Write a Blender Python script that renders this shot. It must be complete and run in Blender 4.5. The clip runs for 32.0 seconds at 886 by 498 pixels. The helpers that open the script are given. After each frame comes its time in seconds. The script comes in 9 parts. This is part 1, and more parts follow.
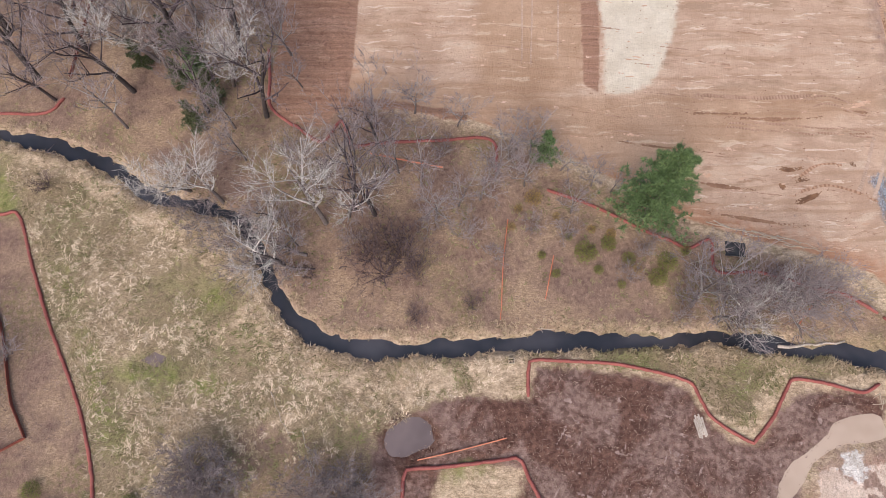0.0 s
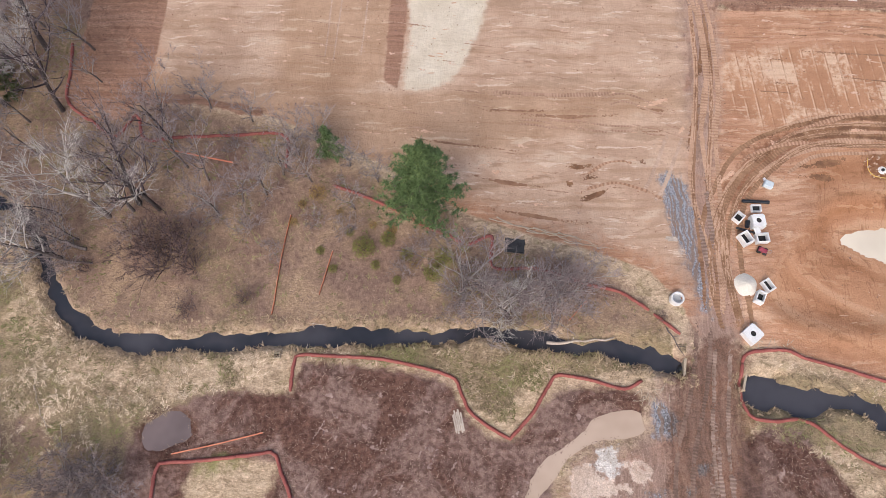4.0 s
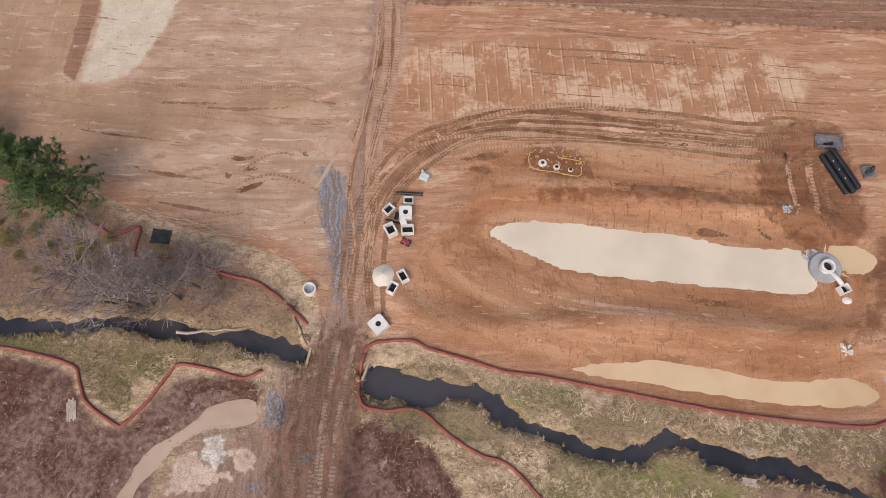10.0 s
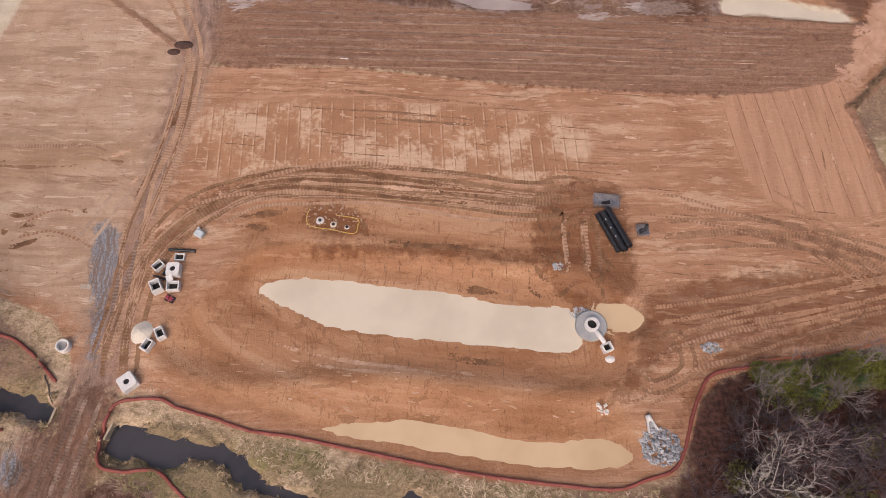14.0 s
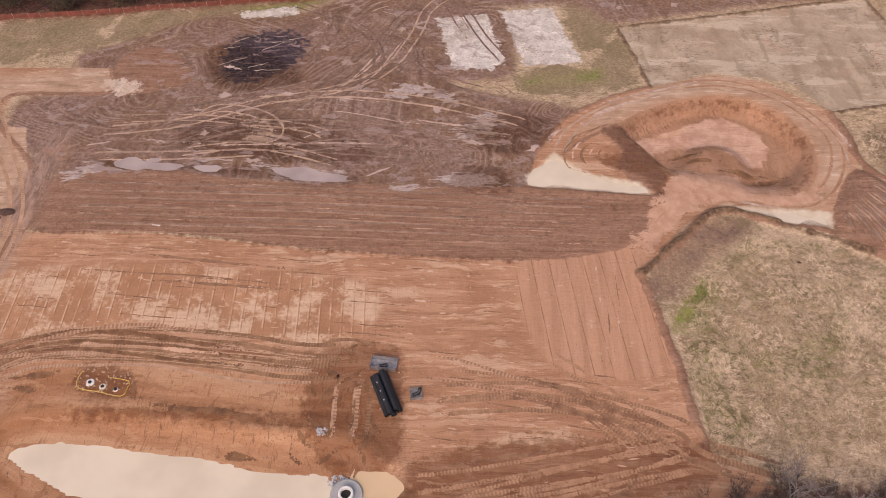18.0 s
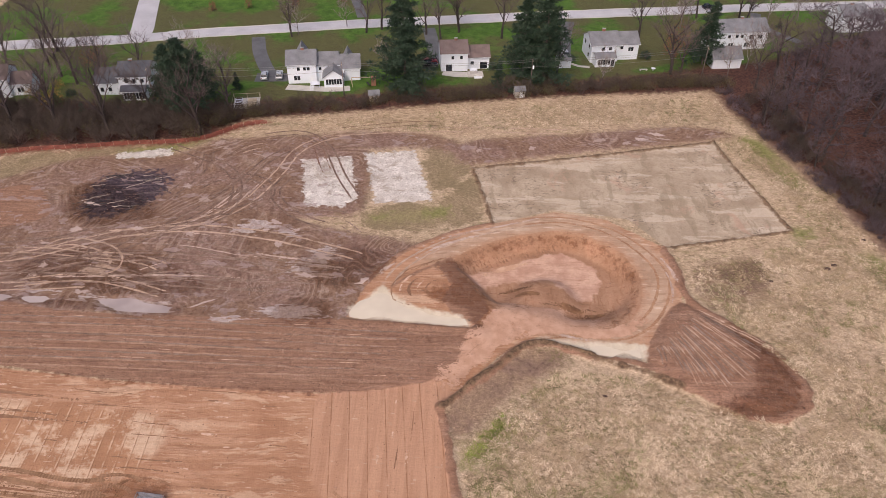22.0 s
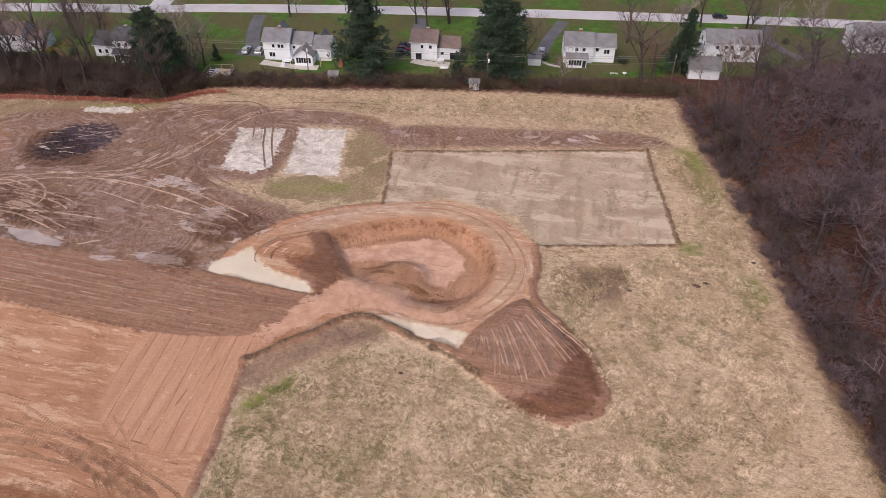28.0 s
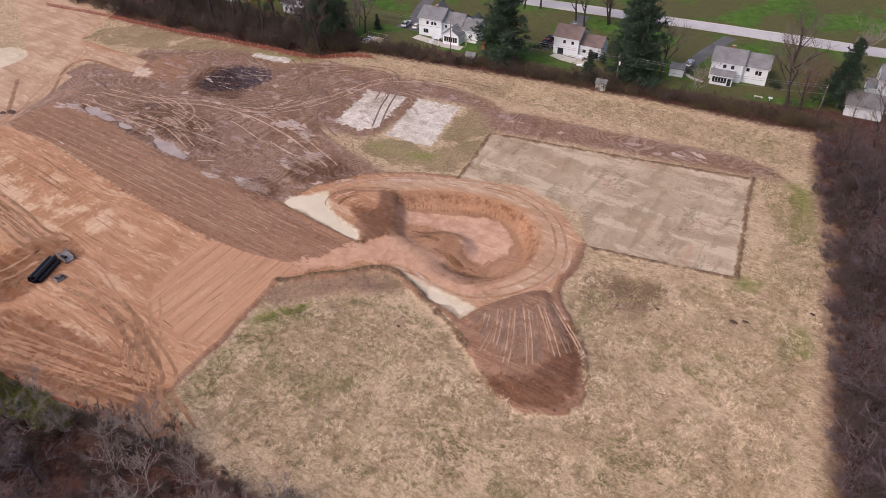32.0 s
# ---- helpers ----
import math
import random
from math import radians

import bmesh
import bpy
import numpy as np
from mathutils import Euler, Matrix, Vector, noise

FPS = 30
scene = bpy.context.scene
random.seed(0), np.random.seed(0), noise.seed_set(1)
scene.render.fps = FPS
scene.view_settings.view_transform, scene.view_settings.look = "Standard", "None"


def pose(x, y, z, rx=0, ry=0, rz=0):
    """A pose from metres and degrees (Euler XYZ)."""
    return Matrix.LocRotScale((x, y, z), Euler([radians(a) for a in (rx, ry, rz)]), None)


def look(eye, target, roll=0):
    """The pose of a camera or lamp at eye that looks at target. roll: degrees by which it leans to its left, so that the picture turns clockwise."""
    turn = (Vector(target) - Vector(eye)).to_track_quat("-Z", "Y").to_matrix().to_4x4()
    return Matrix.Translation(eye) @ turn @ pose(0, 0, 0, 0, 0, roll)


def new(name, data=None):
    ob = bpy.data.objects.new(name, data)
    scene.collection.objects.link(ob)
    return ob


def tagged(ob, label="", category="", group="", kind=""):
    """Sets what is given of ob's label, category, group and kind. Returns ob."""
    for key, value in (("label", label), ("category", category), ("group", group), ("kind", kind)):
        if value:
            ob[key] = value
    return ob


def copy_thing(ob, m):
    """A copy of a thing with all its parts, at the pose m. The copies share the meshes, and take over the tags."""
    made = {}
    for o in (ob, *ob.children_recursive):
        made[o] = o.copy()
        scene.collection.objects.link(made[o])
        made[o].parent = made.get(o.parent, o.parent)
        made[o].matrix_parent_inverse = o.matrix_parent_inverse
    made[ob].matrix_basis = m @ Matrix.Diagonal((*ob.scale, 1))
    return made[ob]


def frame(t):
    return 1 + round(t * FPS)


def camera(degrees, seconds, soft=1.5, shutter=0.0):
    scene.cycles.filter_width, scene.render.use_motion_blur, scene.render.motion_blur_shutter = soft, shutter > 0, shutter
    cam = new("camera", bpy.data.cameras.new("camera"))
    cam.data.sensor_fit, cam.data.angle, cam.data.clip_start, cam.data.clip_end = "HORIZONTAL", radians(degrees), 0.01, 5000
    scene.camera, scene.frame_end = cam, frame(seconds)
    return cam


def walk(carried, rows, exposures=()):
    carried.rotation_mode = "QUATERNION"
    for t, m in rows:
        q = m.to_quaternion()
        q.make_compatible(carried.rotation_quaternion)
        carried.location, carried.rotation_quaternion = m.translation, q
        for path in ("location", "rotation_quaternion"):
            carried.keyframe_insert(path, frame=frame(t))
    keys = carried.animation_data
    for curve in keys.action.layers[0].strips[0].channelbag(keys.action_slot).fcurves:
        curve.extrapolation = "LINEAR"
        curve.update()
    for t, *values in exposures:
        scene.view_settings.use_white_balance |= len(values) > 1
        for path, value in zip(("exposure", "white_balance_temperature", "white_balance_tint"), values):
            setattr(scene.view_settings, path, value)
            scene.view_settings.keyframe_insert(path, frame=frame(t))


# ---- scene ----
cam = camera(64.5, 32.0, soft=0.75)
METRES, EYE, TILT, LEAN, TURN = 246.0, 86.0, -69.6, 0.0, 0.0
ROWS = [
    (0.0, 0.0, 0.0, 0.0, 0.0, 0.0, -0.0),
    (0.5, 0.0133, 0.0004, -0.0007, -0.05, 0.05, -0.06),
    (1.0, 0.0272, 0.0007, -0.0016, -0.07, 0.12, -0.1),
    (1.5, 0.0412, 0.0008, -0.0018, -0.11, 0.1, -0.17),
    (2.0, 0.0554, 0.0008, -0.0017, -0.14, 0.06, -0.22),
    (2.5, 0.0704, 0.0007, -0.002, -0.14, 0.07, -0.25),
    (3.0, 0.0853, 0.0005, -0.0025, -0.17, 0.11, -0.27),
    (3.5, 0.1002, 0.0, -0.0022, -0.21, 0.04, -0.33),
    (5.5, 0.1632, -0.0025, -0.0023, -0.09, -0.07, -0.35),
    (6.0, 0.1789, -0.0027, -0.003, -0.09, -0.01, -0.38),
    (6.5, 0.1945, -0.0028, -0.0036, -0.11, 0.03, -0.41),
    (7.0, 0.2102, -0.0029, -0.0041, -0.09, 0.05, -0.43),
    (7.5, 0.2258, -0.0031, -0.0045, -0.12, 0.08, -0.44),
    (8.0, 0.2416, -0.0033, -0.0052, -0.12, 0.12, -0.46),
    (8.5, 0.2574, -0.0034, -0.0052, -0.12, 0.08, -0.48),
    (9.0, 0.2732, -0.0036, -0.0057, -0.12, 0.1, -0.48),
    (9.5, 0.289, -0.0037, -0.0058, -0.14, 0.08, -0.51),
    (10.0, 0.3048, -0.0037, -0.0063, -0.13, 0.12, -0.52),
    (10.5, 0.3202, -0.0037, -0.0063, -0.18, 0.16, -0.55),
    (11.0, 0.3356, -0.0035, -0.0068, -0.2, 0.35, -0.57),
    (11.5, 0.3512, -0.0033, -0.007, -0.21, 0.58, -0.57),
    (12.0, 0.3667, -0.0031, -0.0073, -0.26, 1.0, -0.58),
    (12.5, 0.3812, -0.003, -0.0073, -0.3, 1.54, -0.6),
    (13.0, 0.397, -0.0031, -0.007, -0.3, 2.44, -0.61),
    (13.5, 0.4129, -0.0032, -0.0072, -0.28, 3.74, -0.63),
    (14.0, 0.4289, -0.0034, -0.0074, -0.27, 5.14, -0.66),
    (14.5, 0.4446, -0.0038, -0.0076, -0.28, 6.72, -0.69),
    (16.5, 0.5083, -0.0045, -0.0084, -0.26, 13.6, -0.78),
    (17.0, 0.524, -0.0047, -0.0083, -0.28, 15.3, -0.82),
    (17.5, 0.5399, -0.0045, -0.0092, -0.26, 17.13, -0.83),
    (18.0, 0.5556, -0.0044, -0.0095, -0.27, 18.84, -0.88),
    (18.5, 0.5712, -0.0043, -0.01, -0.29, 20.57, -0.9),
    (19.0, 0.5871, -0.0044, -0.0101, -0.28, 22.28, -0.94),
    (19.5, 0.603, -0.0043, -0.0108, -0.28, 24.06, -0.98),
    (20.0, 0.619, -0.0044, -0.0111, -0.26, 25.78, -1.02),
    (20.5, 0.6344, -0.0044, -0.0116, -0.29, 27.55, -1.07),
    (21.0, 0.6505, -0.0044, -0.0121, -0.27, 29.01, -1.11),
    (21.5, 0.6662, -0.0045, -0.0128, -0.26, 29.91, -1.14),
    (22.0, 0.6822, -0.0044, -0.0133, -0.24, 30.24, -1.17),
    (22.5, 0.6979, -0.0043, -0.0136, -0.24, 30.25, -1.19),
    (23.0, 0.7139, -0.0043, -0.0138, -0.19, 30.24, -1.21),
    (23.5, 0.7297, -0.0044, -0.014, -0.17, 30.22, -1.24),
    (24.0, 0.7457, -0.0047, -0.0142, -0.13, 30.2, -1.25),
    (24.5, 0.7615, -0.0048, -0.0145, -0.11, 30.2, -1.31),
    (25.0, 0.7774, -0.0049, -0.0147, 0.09, 30.18, -1.76),
    (25.5, 0.7928, -0.0052, -0.0151, 0.44, 30.17, -2.66),
    (27.5, 0.8566, -0.0046, -0.0155, 3.43, 29.88, -9.8),
    (28.0, 0.8725, -0.0042, -0.015, 4.28, 29.72, -11.76),
    (28.5, 0.8884, -0.0035, -0.0143, 5.25, 29.51, -13.99),
    (29.0, 0.9045, -0.0027, -0.0131, 6.36, 29.23, -16.44),
    (29.5, 0.9203, -0.0016, -0.0116, 7.48, 28.9, -18.87),
    (30.0, 0.936, -0.0003, -0.0096, 8.62, 28.52, -21.27),
    (30.5, 0.9517, 0.0012, -0.0071, 9.8, 28.09, -23.65),
    (31.0, 0.9671, 0.0028, -0.0041, 11.02, 27.59, -26.04),
    (31.5, 0.9823, 0.0048, -0.0006, 12.28, 27.02, -28.44),
    (32.0, 0.9974, 0.0068, 0.0035, 13.61, 26.39, -30.82),
]
walk(cam, [(t, pose(0, 0, EYE, TILT, LEAN, TURN) @ pose(METRES * x, METRES * y, METRES * z, 90 + pitch, roll, yaw)) for t, x, y, z, yaw, pitch, roll in ROWS],
     [(0, 0.18, 6050, 11), (3.5, 0.14, 6100, 11), (6, 0.02, 6250, 11), (9, -0.15, 6450, 12), (13, -0.30, 6850, 17), (17, -0.25, 7050, 23), (20, -0.17, 7000, 22), (23, -0.11, 6600, 17), (25, -0.11, 6600, 18), (32, -0.15, 6600, 19)])
# ---- world and light: a bright overcast day ----
world = bpy.data.worlds.new("overcast_sky")
scene.world = world
world.use_nodes = True
wn = world.node_tree
sky = wn.nodes.new("ShaderNodeTexSky")
sky.sky_type, sky.sun_disc = "NISHITA", False
sky.sun_elevation, sky.sun_rotation = radians(48), radians(200)
sky.air_density, sky.dust_density, sky.ozone_density = 1.0, 6.0, 0.6
back = wn.nodes["Background"]
back.inputs["Strength"].default_value = 0.155
wn.links.new(sky.outputs["Color"], back.inputs["Color"])
sun = new("sun", bpy.data.lights.new("sun", "SUN"))
sun.data.energy, sun.data.angle, sun.data.color = 1.0, radians(38), (1.0, 0.965, 0.94)
sun.matrix_world = look((0, 0, 100), (0 + 100 * math.sin(radians(200)) * -0.9, 100 * math.cos(radians(200)) * -0.9, 0))

# ---- small tools ----


def pts(text):
    return [tuple(float(v) for v in p.split(",")) for p in text.split()]


def spline(p, step=1.0, closed=False):
    """A smooth line through plan points, cut in even steps."""
    p = [np.array(q, float) for q in p]
    n = len(p)
    out = []
    for i in range(n if closed else n - 1):
        if closed:
            a, b, c, d = p[i - 1], p[i], p[(i + 1) % n], p[(i + 2) % n]
        else:
            b, c = p[i], p[i + 1]
            a = p[i - 1] if i else 2 * b - c
            d = p[i + 2] if i + 2 < n else 2 * c - b
        k = max(1, int(np.linalg.norm(c - b) / step))
        for j in range(k):
            t = j / k
            out.append(0.5 * (2 * b + (c - a) * t + (2 * a - 5 * b + 4 * c - d) * t * t + (3 * b - a - 3 * c + d) * t ** 3))
    if not closed:
        out.append(p[-1])
    return np.array(out)


def line_distance(line, X, Y, closed=False):
    """Distance of plan points from a line of many short pieces."""
    best = np.full(X.shape, 1e9)
    m = len(line)
    for i in range(m if closed else m - 1):
        (ax, ay), (bx, by) = line[i][:2], line[(i + 1) % m][:2]
        dx, dy = bx - ax, by - ay
        q = dx * dx + dy * dy + 1e-12
        t = np.clip(((X - ax) * dx + (Y - ay) * dy) / q, 0, 1)
        best = np.minimum(best, (X - ax - t * dx) ** 2 + (Y - ay - t * dy) ** 2)
    return np.sqrt(best)


def inside(line, X, Y):
    c = np.zeros(X.shape, bool)
    m = len(line)
    for i in range(m):
        (ax, ay), (bx, by) = line[i - 1], line[i]
        if ay == by:
            continue
        c ^= ((ay > Y) != (by > Y)) & (X < (bx - ax) * (Y - ay) / (by - ay) + ax)
    return c


def smooth(a, b, v):
    t = np.clip((v - a) / (b - a), 0, 1)
    return t * t * (3 - 2 * t)


def lattice(X, Y, scale, seed):
    """Cheap smooth value noise from 0 to 1."""
    r = np.random.RandomState(seed)
    tab = r.rand(256, 256)
    u, v = X / scale + 1000, Y / scale + 1000
    i, j = np.floor(u).astype(int), np.floor(v).astype(int)
    f, g = u - i, v - j
    f, g = f * f * (3 - 2 * f), g * g * (3 - 2 * g)
    i0, i1, j0, j1 = i % 256, (i + 1) % 256, j % 256, (j + 1) % 256
    return (tab[i0, j0] * (1 - f) + tab[i1, j0] * f) * (1 - g) + (tab[i0, j1] * (1 - f) + tab[i1, j1] * f) * g


class Soup:
    """Vertices and faces of one mesh in the making."""

    def __init__(self):
        self.v, self.f = [], []

    def add(self, verts, faces):
        k = len(self.v)
        self.v += [tuple(map(float, q)) for q in verts]
        self.f += [tuple(i + k for i in q) for q in faces]
        return self

    def box(self, cx, cy, cz, sx, sy, sz, turn=0.0, bev=0.0):
        """A box on its centre, with chamfered edges if bev is given."""
        c, s = math.cos(radians(turn)), math.sin(radians(turn))
        hx, hy, hz = sx / 2, sy / 2, sz / 2

        def put(x, y, z):
            return (cx + c * x - s * y, cy + s * x + c * y, cz + z)

        if bev <= 0:
            vs = [put(x, y, z) for z in (-hz, hz) for x, y in ((-hx, -hy), (hx, -hy), (hx, hy), (-hx, hy))]
            return self.add(vs, [(3, 2, 1, 0), (4, 5, 6, 7), (0, 1, 5, 4), (1, 2, 6, 5), (2, 3, 7, 6), (3, 0, 4, 7)])
        rings = []
        for z, d in ((-hz, bev), (-hz + bev, 0), (hz - bev, 0), (hz, bev)):
            x, y = hx - d, hy - d
            b = bev
            rings.append([put(*q, z) for q in ((-x + b, -y), (x - b, -y), (x, -y + b), (x, y - b), (x - b, y), (-x + b, y), (-x, y - b), (-x, -y + b))])
        fs = [tuple(reversed(range(8))), tuple(range(24, 32))]
        for k in range(3):
            fs += [(8 * k + i, 8 * k + (i + 1) % 8, 8 * k + 8 + (i + 1) % 8, 8 * k + 8 + i) for i in range(8)]
        return self.add([q for r in rings for q in r], fs)

    def tube(self, line, radius, n=8, cap=True):
        """A round bar along 3D points; radius may be a list."""
        line = [Vector(q) for q in line]
        m = len(line)
        rad = radius if isinstance(radius, (list, tuple, np.ndarray)) else [radius] * m
        k = len(self.v)
        for i, q in enumerate(line):
            way = (line[min(i + 1, m - 1)] - line[max(i - 1, 0)])
            way = way.normalized() if way.length > 1e-9 else Vector((0, 0, 1))
            side = way.cross(Vector((0, 0, 1)))
            side = side.normalized() if side.length > 0.05 else Vector((1, 0, 0))
            up = side.cross(way)
            for j in range(n):
                a = 2 * math.pi * j / n
                self.v.append(tuple(q + (side * math.cos(a) + up * math.sin(a)) * float(rad[i])))
        for i in range(m - 1):
            for j in range(n):
                self.f.append((k + i * n + j, k + i * n + (j + 1) % n, k + (i + 1) * n + (j + 1) % n, k + (i + 1) * n + j))
        if cap:
            self.f.append(tuple(k + j for j in reversed(range(n))))
            self.f.append(tuple(k + (m - 1) * n + j for j in range(n)))
        return self

    def spike(self, a, b, r):
        """A thin three-sided twig that ends in a point."""
        a, b = Vector(a), Vector(b)
        way = (b - a).normalized()
        side = way.cross(Vector((0.3, 0.2, 1))).normalized() * r
        up = side.cross(way)
        return self.add([a + side, a - side * 0.5 + up * 0.87, a - side * 0.5 - up * 0.87, b], [(0, 1, 3), (1, 2, 3), (2, 0, 3)])

    def lathe(self, profile, n=24, cx=0.0, cy=0.0, squash=1.0):
        """A turned shape from (radius, z) pairs."""
        k = len(self.v)
        for r, z in profile:
            for j in range(n):
                a = 2 * math.pi * j / n
                self.v.append((cx + r * math.cos(a), cy + squash * r * math.sin(a), z))
        for i in range(len(profile) - 1):
            for j in range(n):
                self.f.append((k + i * n + j, k + i * n + (j + 1) % n, k + (i + 1) * n + (j + 1) % n, k + (i + 1) * n + j))
        return self

    def mesh(self, name, shade=False):
        me = bpy.data.meshes.new(name)
        me.from_pydata(self.v, [], self.f)
        if shade:
            me.shade_smooth()
        return me


def part(name, soup, material, parent=None, label="", shade=False):
    """One mesh object, under a thing or under a part."""
    me = soup.mesh(name, shade)
    me.materials.append(material)
    ob = new(name, me)
    if parent is not None:
        ob.parent = parent
    if label:
        ob["label"] = label
    return ob


def thing(name, label, category, group="", kind="", at=None):
    ob = new(name)
    tagged(ob, label, category, group, kind)
    if at is not None:
        ob.matrix_basis = at
    return ob


# ---- materials ----


class Graph:
    """Short spelling for node graphs."""

    def __init__(self, name):
        self.m = bpy.data.materials.new(name)
        self.m.use_nodes = True
        self.t = self.m.node_tree
        self.bsdf = self.t.nodes["Principled BSDF"]
        self.co = self.t.nodes.new("ShaderNodeTexCoord").outputs["Object"]

    def put(self, socket, value):
        if isinstance(value, bpy.types.NodeSocket):
            self.t.links.new(value, socket)
        elif isinstance(value, (tuple, list)) and len(value) == 3 and socket.type == "RGBA":
            socket.default_value = (*value, 1)
        else:
            socket.default_value = value

    def mapped(self, scale=(1, 1, 1), turn=0.0, co=None):
        n = self.t.nodes.new("ShaderNodeMapping")
        self.put(n.inputs["Vector"], co or self.co)
        n.inputs["Scale"].default_value = scale
        n.inputs["Rotation"].default_value = (0, 0, radians(turn))
        return n.outputs["Vector"]

    def noise(self, scale, detail=3.0, rough=0.55, co=None, colour=False, warp=0.0):
        n = self.t.nodes.new("ShaderNodeTexNoise")
        self.put(n.inputs["Vector"], co or self.co)
        n.inputs["Scale"].default_value, n.inputs["Detail"].default_value, n.inputs["Roughness"].default_value = scale, detail, rough
        n.inputs["Distortion"].default_value = warp
        return n.outputs["Color" if colour else "Fac"]

    def cells(self, scale, co=None, out="Distance"):
        n = self.t.nodes.new("ShaderNodeTexVoronoi")
        self.put(n.inputs["Vector"], co or self.co)
        n.inputs["Scale"].default_value = scale
        return n.outputs[out]

    def math(self, op, a, b=0.0, c=0.0):
        n = self.t.nodes.new("ShaderNodeMath")
        n.operation = op
        for s, v in zip(n.inputs, (a, b, c)):
            self.put(s, v)
        return n.outputs[0]

    def step(self, v, a, b, lo=0.0, hi=1.0):
        n = self.t.nodes.new("ShaderNodeMapRange")
        n.interpolation_type = "SMOOTHSTEP"
        for k, x in (("Value", v), ("From Min", a), ("From Max", b), ("To Min", lo), ("To Max", hi)):
            self.put(n.inputs[k], x)
        return n.outputs[0]

    def mix(self, f, a, b, blend="MIX"):
        n = self.t.nodes.new("ShaderNodeMixRGB")
        n.blend_type = blend
        for k, x in (("Fac", f), ("Color1", a), ("Color2", b)):
            self.put(n.inputs[k], x)
        return n.outputs[0]

    def attr(self, name):
        n = self.t.nodes.new("ShaderNodeAttribute")
        n.attribute_name = name
        return n

    def island(self):
        return self.t.nodes.new("ShaderNodeNewGeometry").outputs["Random Per Island"]

    def own(self):
        return self.t.nodes.new("ShaderNodeObjectInfo").outputs["Random"]

    def finish(self, colour, rough=0.8, bump=None, far=0.05, power=0.6, metal=0.0):
        self.put(self.bsdf.inputs["Base Color"], colour)
        self.put(self.bsdf.inputs["Roughness"], rough)
        self.bsdf.inputs["Metallic"].default_value = metal
        if bump is not None:
            n = self.t.nodes.new("ShaderNodeBump")
            n.inputs["Strength"].default_value, n.inputs["Distance"].default_value = power, far
            self.put(n.inputs["Height"], bump)
            self.t.links.new(n.outputs[0], self.bsdf.inputs["Normal"])
        return self.m


def surface(name, dark, light, grain=6.0, stain=0.6, rough=0.8, bump=0.02, metal=0.0, vary=0.0):
    """A plain two-tone surface: fine grain over large stains."""
    g = Graph(name)
    f = g.math("ADD", g.math("MULTIPLY", g.noise(grain, 4), 0.5), g.math("MULTIPLY", g.noise(stain, 3), 0.5))
    c = g.mix(g.step(f, 0.3, 0.7), dark, light)
    if vary:
        c = g.mix(g.math("MULTIPLY", g.own(), vary), c, tuple(0.45 * v for v in dark))
    return g.finish(c, g.step(g.noise(grain * 0.5), 0.2, 0.8, rough - 0.1, min(1, rough + 0.1)), g.noise(grain * 2, 3), bump, 0.5, metal)


M_BARK = surface("grey_bark", (0.11, 0.085, 0.08), (0.26, 0.21, 0.195), 5, 0.4, 0.9, 0.04, vary=0.5)
M_TWIG = surface("grey_brown_twigs", (0.19, 0.15, 0.145), (0.38, 0.315, 0.305), 3, 0.3, 0.9, 0.0, vary=0.3)
M_PALE = surface("pale_bark", (0.36, 0.33, 0.30), (0.62, 0.58, 0.53), 2, 0.5, 0.85, 0.03)
M_WBARK = surface("dark_woodland_bark", (0.035, 0.026, 0.025), (0.10, 0.076, 0.072), 5, 0.4, 0.9, 0.04, vary=0.4)
M_HEDGE = surface("dark_hedge_twigs", (0.06, 0.045, 0.038), (0.16, 0.12, 0.098), 3, 0.3, 0.9, 0.0, vary=0.5)
M_WTWIG = surface("purple_brown_twigs", (0.08, 0.058, 0.068), (0.25, 0.193, 0.218), 3, 0.3, 0.9, 0.0, vary=0.65)
M_WLIMB = surface("grey_brown_limbs", (0.055, 0.038, 0.042), (0.145, 0.105, 0.115), 3, 0.3, 0.9, 0.02, vary=0.7)
M_GREYLIMB = surface("light_grey_limbs", (0.24, 0.215, 0.20), (0.46, 0.425, 0.40), 3, 0.4, 0.9, 0.02, vary=0.3)
M_BRUSH = surface("brown_brush_stems", (0.07, 0.045, 0.045), (0.17, 0.115, 0.105), 4, 0.5, 0.9, 0.0)
M_SOCK = surface("red_mesh_sock", (0.20, 0.045, 0.036), (0.36, 0.11, 0.088), 9, 0.5, 0.7, 0.03)
M_CONC = surface("precast_concrete", (0.62, 0.61, 0.60), (0.82, 0.81, 0.80), 8, 0.7, 0.75, 0.01)
M_CONC2 = surface("grey_concrete", (0.28, 0.29, 0.30), (0.42, 0.43, 0.44), 8, 0.7, 0.8, 0.01)
# near-black paint for the shade inside boxes, holes and the crate
M_INNER_SHADE = surface("painted_inner_shade", (0.012, 0.012, 0.013), (0.03, 0.028, 0.027), 4, 1, 0.9, 0.0)
M_PIPE = surface("black_plastic_pipe", (0.010, 0.011, 0.014), (0.028, 0.030, 0.036), 6, 1, 0.38, 0.0)
M_STEEL = surface("scuffed_grey_steel", (0.20, 0.20, 0.22), (0.42, 0.42, 0.45), 5, 1, 0.5, 0.0, 0.6)
M_RUST = surface("rusty_steel", (0.20, 0.08, 0.04), (0.38, 0.20, 0.12), 5, 1, 0.7, 0.01, 0.2)
M_STONE = Graph("broken_grey_stone")
M_STONE = M_STONE.finish(M_STONE.mix(M_STONE.own(), (0.20, 0.21, 0.23), (0.52, 0.54, 0.57)), 0.85)
M_WOOD = surface("weathered_timber", (0.30, 0.24, 0.17), (0.56, 0.47, 0.36), 7, 0.9, 0.8, 0.01)
M_SIDING = Graph("white_clapboard")
